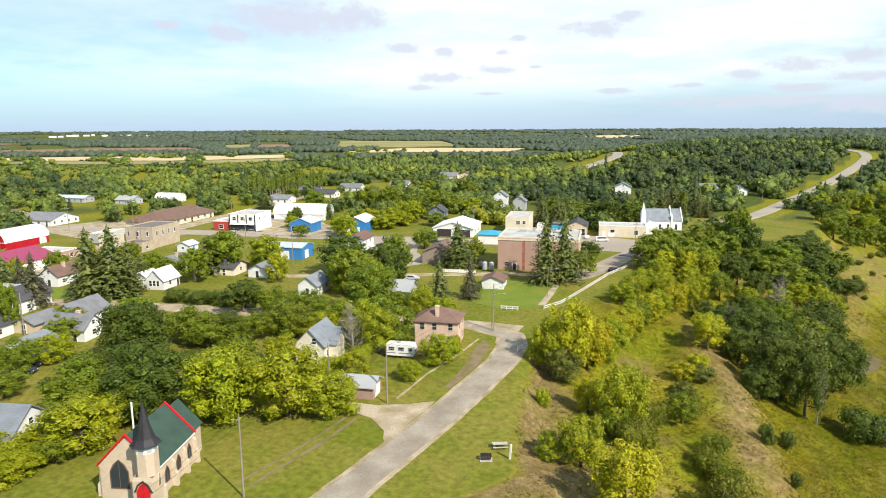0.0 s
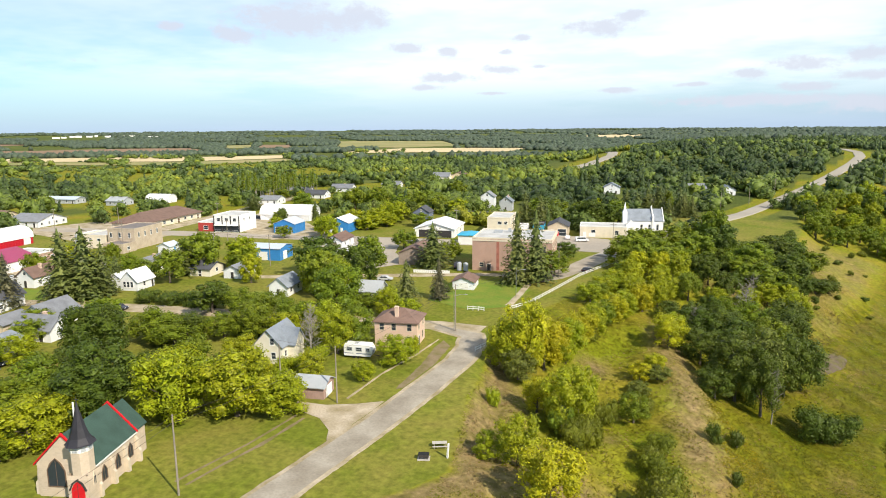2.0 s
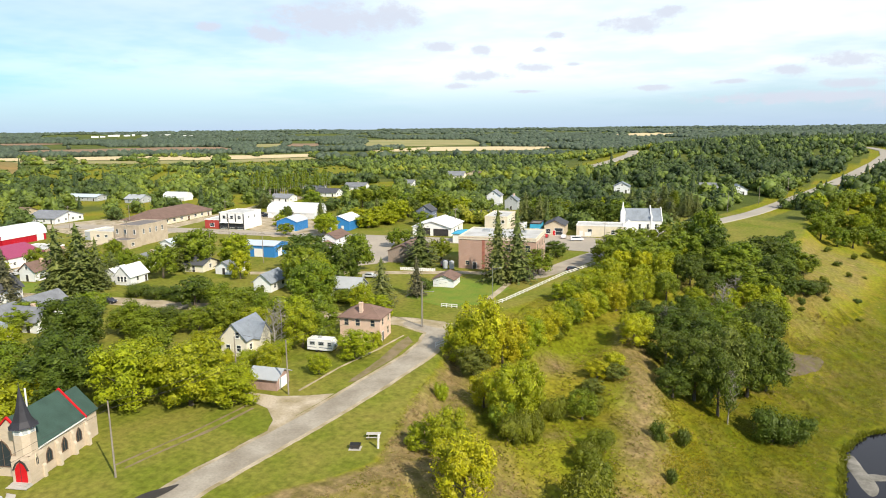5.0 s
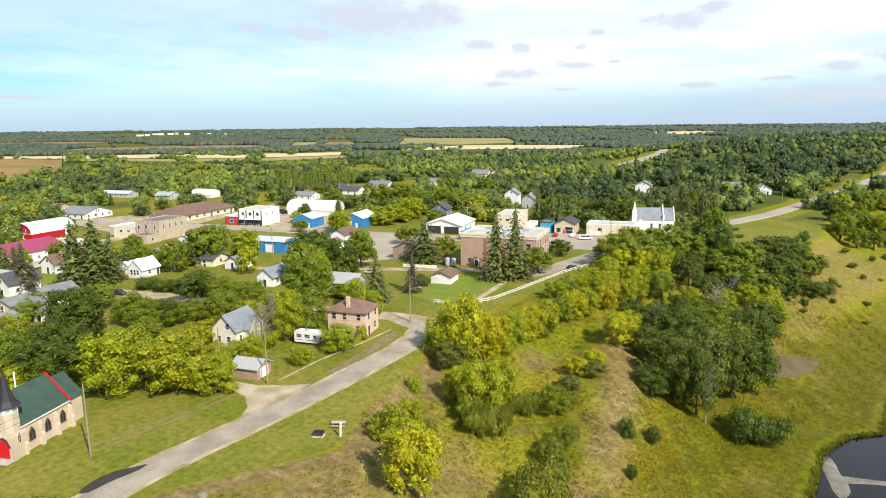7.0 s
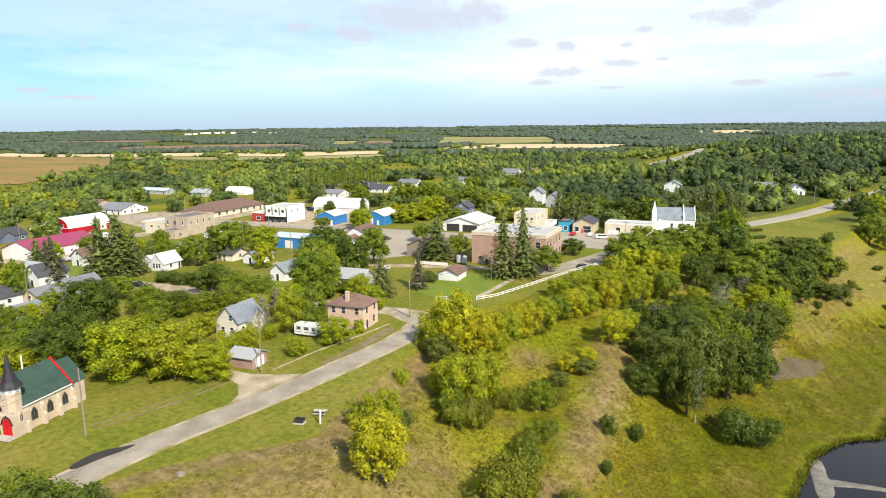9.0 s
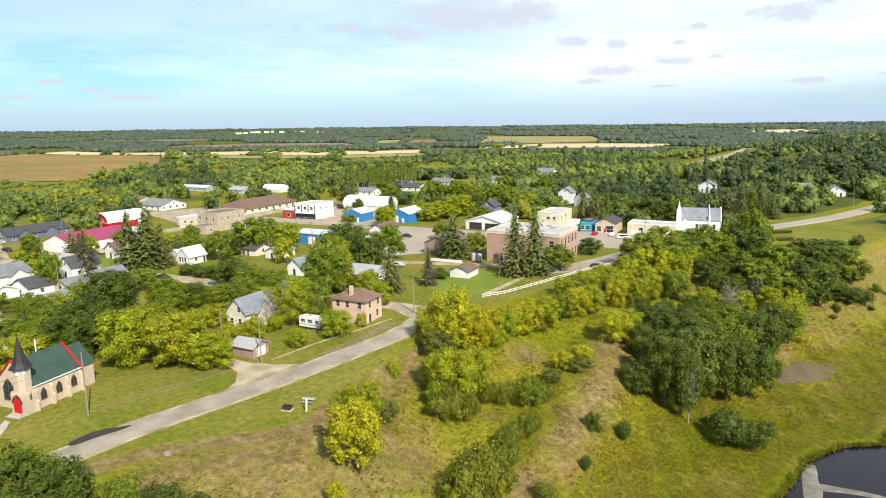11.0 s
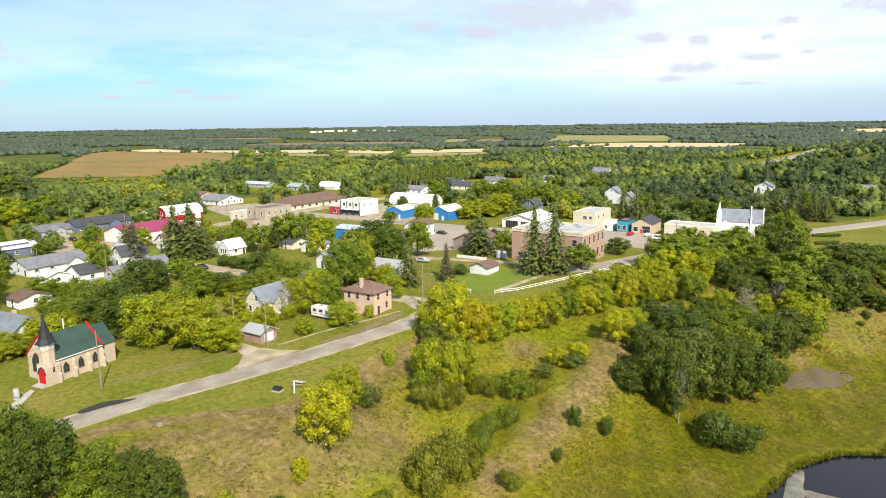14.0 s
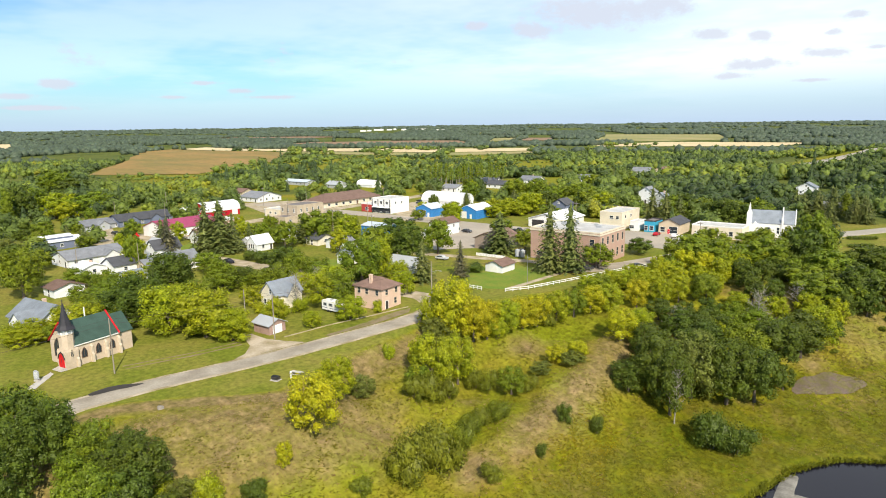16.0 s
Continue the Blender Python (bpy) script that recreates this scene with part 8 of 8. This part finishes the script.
for x, y, h, arm in [(-58.2, 58.2, 11.2, False), (-56.8, 91.0, 10.2, False), (-67.0, 88.6, 10.0, False), (-55.2, 134.2, 11.0, False), (-161, 165, 12, True), (-154, 168, 10, False), (-144, 173, 11, True),
                     (-45.5, 246, 11, True), (-51, 198, 9, False), (-163, 71, 11, False), (-151, 87, 10, False), (-159, 122, 9.5, True), (-215, 171, 12, False), (-112, 185, 11, True), (-236, 240, 11, True),
                     (-262, 205, 11, False), (-286, 190, 11, True), (-300, 140, 11, False), (-262, 128, 10, False), (-20, 380, 10, False), (4, 452, 10, True), (-8, 412, 10, False), (-120, 268, 10, True), (-190, 200, 10, True), (-283, 110, 10, False)]:
    pole(x, y, h, "tall weathered wooden utility pole with crossarm" if arm else "tall bare weathered wooden utility pole", arm)
pole(-53.5, 168, 8.5, "grey metal street lamp with one arm", False, 2.0, 0.09, M_RIM)
pole(-55.9, 134.9, 9.0, "grey street lamp with curved arm", False, 2.6, 0.09, M_RIM)
pole(-58, 206, 9.0, "grey street lamp with short arm", False, 2.0, 0.09, M_RIM)


def wire(a, b, sag):
    ob = thing("power_line", pose(*a), "thin black overhead power line", "cable")
    g = Geo()
    a, b = Vector(a), Vector(b)
    pts = [a.lerp(b, i / 14) - Vector((0, 0, sag * 4 * (i / 14) * (1 - i / 14))) - a for i in range(15)]
    side = (b - a).cross(Vector((0, 0, 1))).normalized() * 0.022
    ring = (side, Vector((0, 0, 0.022)), -side, Vector((0, 0, -0.022)))
    g.add([p + o for p in pts for o in ring], [(k * 4 + i, k * 4 + (i + 1) % 4, k * 4 + 4 + (i + 1) % 4, k * 4 + 4 + i) for k in range(14) for i in range(4)] + [(3, 2, 1, 0), (56, 57, 58, 59)])
    part("cable", g, M_DARKTRIM, ob)


for dz in (0, -0.9):
    wire((-58.2, 58.2, 9.8 + dz), (-56.8, 91.0, 9.3 + dz), 0.7)
    wire((-56.8, 91.0, 9.3 + dz), (-55.2, 134.2, 10.6 + dz), 0.9)
    wire((-58.2, 58.2, 9.8 + dz), (-50, 10, 9.6 + dz), 0.9)
    wire((-55.2, 134.2, 10.6 + dz), (-51, 198, 8.7 + dz), 1.2)
wire((-56.8, 91.0, 9.2), (-67.0, 88.6, 9.6), 0.2)
wire((-161, 165, 11.4), (-112, 185, 10.4), 1.0)

PAINTS = {}


def vehicle(x, y, turn, paint, label, kind="car", length=4.6):
    """A parked car, pickup or van: body, glass, wheels with tyre and rim, lights."""
    if paint not in PAINTS:
        PAINTS[paint] = mat("car_paint", paint, 0.25, 0.03, 0.5, 3)
    pm = PAINTS[paint]
    ob = thing("pickup_truck" if kind == "pickup" else "van" if kind == "van" else "car", pose(x, y, z_at(x, y) + 0.08, 0, 0, turn), label, "vehicle")
    L, w = length / 2, 0.9
    if kind == "pickup":
        side = [(-L, 0.45), (L, 0.45), (L, 0.95), (L * 0.5, 1.05), (L * 0.32, 1.75), (-L * 0.1, 1.75), (-L * 0.16, 1.05), (-L, 1.05)]
        glass = [(L * 0.44, 1.12), (L * 0.30, 1.66), (-L * 0.06, 1.66), (-L * 0.11, 1.12)]
    elif kind == "van":
        side = [(-L, 0.4), (L, 0.4), (L, 0.95), (L * 0.72, 1.15), (L * 0.5, 1.95), (-L * 0.96, 1.95), (-L, 1.2)]
        glass = [(L * 0.64, 1.2), (L * 0.46, 1.82), (-L * 0.8, 1.82), (-L * 0.84, 1.2)]
    else:
        side = [(-L, 0.4), (L, 0.4), (L, 0.78), (L * 0.5, 0.92), (L * 0.2, 1.42), (-L * 0.5, 1.44), (-L * 0.82, 0.98), (-L, 0.92)]
        glass = [(L * 0.42, 0.96), (L * 0.17, 1.36), (-L * 0.47, 1.38), (-L * 0.72, 0.98)]
    body = part("body", Geo().prism(side, -w, w, 1), pm, ob)
    part("side_glass", Geo().prism(glass, -w - 0.012, w + 0.012, 1), M_GLASS, body)
    part("windscreen", Geo().prism([(glass[0][0] + 0.05, glass[0][1]), (glass[1][0] + 0.08, glass[1][1]), (glass[1][0] + 0.02, glass[1][1]), (glass[0][0] - 0.02, glass[0][1])], -w + 0.1, w - 0.1, 1), M_GLASS, body)
    for fx in (-0.62, 0.62):
        for fy in (-1, 1):
            t = part("wheel", Geo().tube((L * fx, fy * (w - 0.2), 0.26), (L * fx, fy * (w + 0.02), 0.26), 0.34, 0.34, 14), M_TYRE, ob)
            part("rim", Geo().tube((L * fx, fy * (w + 0.0), 0.26), (L * fx, fy * (w + 0.035), 0.26), 0.2, 0.18, 10), M_RIM, t)
    for fy in (-0.62, 0.62):
        part("headlight", Geo().box(L - 0.03, L + 0.02, fy - 0.16, fy + 0.16, 0.62, 0.76), M_TRIMWHITE, body)
        part("tail_light", Geo().box(-L - 0.02, -L + 0.03, fy - 0.14, fy + 0.14, 0.68, 0.84), M_RED, body)
    return ob


for x, y, turn, paint, label, kind, n in [
    (-44.8, 209.0, 70, (0.03, 0.032, 0.04), "dark car standing on the road by the fence", "car", 4.6),
    (-130.5, 76, 20, (0.03, 0.035, 0.05), "dark parked car on a back yard", "car", 4.6), (-128, 73, 20, (0.05, 0.07, 0.12), "dark blue parked car on a back yard", "car", 4.6),
    (-147, 111.4, 14, (0.02, 0.022, 0.03), "black car parked on the side street", "car", 4.6), (-142.4, 113.7, 14, (0.03, 0.03, 0.045), "dark car parked on the side street", "car", 4.6),
    (-201, 121, 104, (0.55, 0.56, 0.57), "silver pickup beside the magenta-roofed shop", "pickup", 5.4), (-53.5, 193.5, 60, (0.06, 0.06, 0.065), "dark grey pickup parked by the brick block", "pickup", 5.4),
    (-69, 268, 104, (0.75, 0.75, 0.76), "white car parked before the stores", "car", 4.6), (-76, 266, 104, (0.4, 0.02, 0.03), "red car parked before the stores", "car", 4.5),
    (-135, 215, 14, (0.03, 0.03, 0.035), "black car on the pale lot", "car", 4.6), (-97, 171, 20, (0.5, 0.51, 0.53), "silver car on the back lane", "car", 4.6),
    (-226.6, 103.8, 20, (0.50, 0.02, 0.02), "long red van parked on the gravel yard", "van", 7.4), (-231, 262, 14, (0.02, 0.025, 0.04), "black pickup beside the white shed", "pickup", 5.4),
    (-239, 268, 14, (0.02, 0.02, 0.025), "black car beside the white shed", "car", 4.7), (-85, 197, 104, (0.06, 0.06, 0.08), "dark van behind the brick block", "van", 5.0),
    (-157, 104.5, 14, (0.10, 0.09, 0.09), "dark car by the side street", "car", 4.6), (-121, 232, 14, (0.05, 0.05, 0.05), "dark pickup on the pale lot", "pickup", 5.3), (-62, 264, 30, (0.8, 0.8, 0.8), "white van near the stores", "van", 5.2), (-240, 100, 14, (0.03, 0.03, 0.03), "black car on the lawn of a bungalow", "car", 4.6)]:
    vehicle(x, y, turn, paint, label, kind, n)


def camper():
    ob = thing("camper_trailer", pose(-65.6, 111.0, z_at(-65.6, 111), 0, 0, 14), "white camper trailer parked beside the brick house", "trailer")
    prof = [(-3.0, 0.5), (2.6, 0.5), (3.0, 1.2), (3.0, 1.9), (2.5, 2.75), (-2.9, 2.8), (-3.0, 2.6)]
    body = part("body", Geo().prism(prof, -1.15, 1.15, 1), M_WHITEST, ob)
    part("roof_rim", Geo().box(-2.9, 2.5, -1.2, 1.2, 2.78, 2.86), M_TRIMWHITE, body)
    part("roof_vent", Geo().box(-0.9, -0.2, -0.4, 0.3, 2.86, 3.08), M_GREYSIDE, body)
    for x, w in ((-1.8, 1.0), (0.2, 1.1), (2.1, 0.7)):
        window(body, pose(x, -1.15, 1.55), w, 0.7, False, M_GREYSIDE, False)
    window(body, pose(3.0, 0, 1.3, 0, 0, 90), 1.3, 0.5, False, M_GREYSIDE, False)
    part("stripe", Geo().box(-2.95, 2.7, -1.16, -1.15, 1.0, 1.14), M_BLUEGREY, body)
    part("door", Geo().box(-0.95, -0.35, -1.18, -1.15, 0.55, 2.4), M_TRIMWHITE, body)
    for x in (-0.9, 0.0):
        for y in (-1.0, 1.0):
            part("wheel", Geo().tube((x, y - 0.1, 0.34), (x, y + 0.1, 0.34), 0.34, 0.34, 12), M_TYRE, ob)
    part("tow_bar", Geo().tube((2.9, 0.5, 0.55), (4.2, 0, 0.5), 0.05, 0.05).tube((2.9, -0.5, 0.55), (4.2, 0, 0.5), 0.05, 0.05), M_DARKTRIM, ob)


camper()


def picnic_table():
    x, y = -33.7, 84.8
    ob = thing("picnic_table", pose(x, y, z_at(x, y), 0, 0, 30), "pale weathered wooden picnic table on the mown bluff", "table")
    for i in range(5):
        part("top_plank", Geo().box(-1.1, 1.1, -0.42 + i * 0.17, -0.27 + i * 0.17, 0.72, 0.77), M_CONCRETE, ob)
    for s in (-0.75, 0.75):
        part("bench_plank", Geo().box(-1.1, 1.1, s - 0.14, s + 0.14, 0.42, 0.47), M_CONCRETE, ob)
    for lx in (-0.8, 0.8):
        part("brace", Geo().box(lx - 0.04, lx + 0.04, -0.85, 0.85, 0.34, 0.42), M_WOODGREY, ob)
        for s in (-1, 1):
            part("leg", Geo().tube((lx, s * 0.25, 0.72), (lx, s * 0.6, -0.05), 0.05, 0.05, 4), M_WOODGREY, ob)


def fire_grill():
    x, y = -34.2, 80.8
    ob = thing("fire_grill", pose(x, y, z_at(x, y), 0, 0, 25), "black steel grill on a pale slab", "grill")
    part("slab", Geo().box(-0.9, 0.9, -0.7, 0.7, -0.1, 0.08), M_CONCRETE, ob)
    part("firebox", Geo().prism([(-0.7, 0.3), (0.7, 0.3), (0.8, 0.75), (-0.8, 0.75)], -0.45, 0.45, 1), M_DARKTRIM, ob)
    part("grate", Geo().box(-0.78, 0.78, -0.45, 0.45, 0.76, 0.8), M_TYRE, ob)
    for sx in (-0.55, 0.55):
        for sy in (-0.35, 0.35):
            part("leg", Geo().tube((sx, sy, 0.06), (sx, sy, 0.34), 0.04, 0.04, 5), M_DARKTRIM, ob)


def marker_post():
    x, y = -31.2, 82.4
    ob = thing("marker_post", pose(x, y, z_at(x, y), 0, 4, 0), "white painted square marker post", "post")
    part("post", Geo().box(-0.12, 0.12, -0.12, 0.12, -0.3, 2.2), M_TRIMWHITE, ob)
    part("cap", Geo().add([(-0.15, -0.15, 2.2), (0.15, -0.15, 2.2), (0.15, 0.15, 2.2), (-0.15, 0.15, 2.2), (0, 0, 2.34)], [(3, 2, 1, 0), (0, 1, 4), (1, 2, 4), (2, 3, 4), (3, 0, 4)]), M_TRIMWHITE, ob)


def church_sign():
    x, y = -63.5, 45.8
    ob = thing("church_sign", pose(x, y, z_at(x, y), 0, 0, 35), "pale grey notice board beside the church walk", "sign")
    part("base", Geo().box(-0.5, 0.5, -0.25, 0.25, -0.2, 0.35), M_CONCRETE, ob)
    board = part("board", Geo().prism([(-0.6, 0.5), (0.6, 0.5), (0.6, 1.9), (0.3, 2.15), (-0.3, 2.15), (-0.6, 1.9)], -0.09, 0.09, 1), M_GREYSIDE, ob)
    for i, w in enumerate((0.7, 0.85, 0.6, 0.8, 0.5)):
        part("text_bar", Geo().box(-w / 2, w / 2, -0.1, -0.09, 1.72 - i * 0.22, 1.8 - i * 0.22), M_TRIMWHITE, board)
    for s in (-0.45, 0.45):
        part("post", Geo().box(s - 0.05, s + 0.05, -0.05, 0.05, 0.3, 0.6), M_DARKTRIM, ob)


picnic_table()
fire_grill()
marker_post()
church_sign()
rock = Geo()
for vx, vy, vz in ICO2[0]:
    k = 1 + 0.3 * noise.noise((vx * 1.5, vy * 1.5, vz * 1.5))
    rock.v.append((vx * 0.7 * k, vy * 0.6 * k, vz * 1.5 * k + 0.9))
rock.f = [tuple(q) for q in ICO2[1].tolist()]
b = thing("boulder", pose(-19.0, 111.0, z_at(-19.0, 111.0)), "pale weathered boulder among bushes", "rock")
part("stone", rock, M_STONETRIM, b)
b = thing("boulder", pose(-35.2, 60.2, z_at(-35.2, 60.2) - 0.4), "flat pale boulder in dry grass", "rock")
part("stone", rock.mesh("stone", mat("grey_field_stone", (0.30, 0.27, 0.23), 0.9, 0.2, 1.5, 12, 0.02)), None, b, at=Matrix.Diagonal((1.1, 0.9, 0.4, 1)))
# far town on the horizon
far_rng = np.random.default_rng(3)
for i in range(14):
    a, r = radians(50.0 + i * 0.5 + far_rng.uniform(-0.2, 0.2)), 3250 + far_rng.uniform(-150, 150)
    w = far_rng.uniform(8, 30)
    building("distant_warehouse", "distant white warehouse on the plain", "warehouse", (-r * math.sin(a), r * math.cos(a)), w, 20, 5 + far_rng.uniform(0, 3), "flat", 0, "x", M_WHITEST, M_TRIMWHITE, turn=52, group="far warehouses")
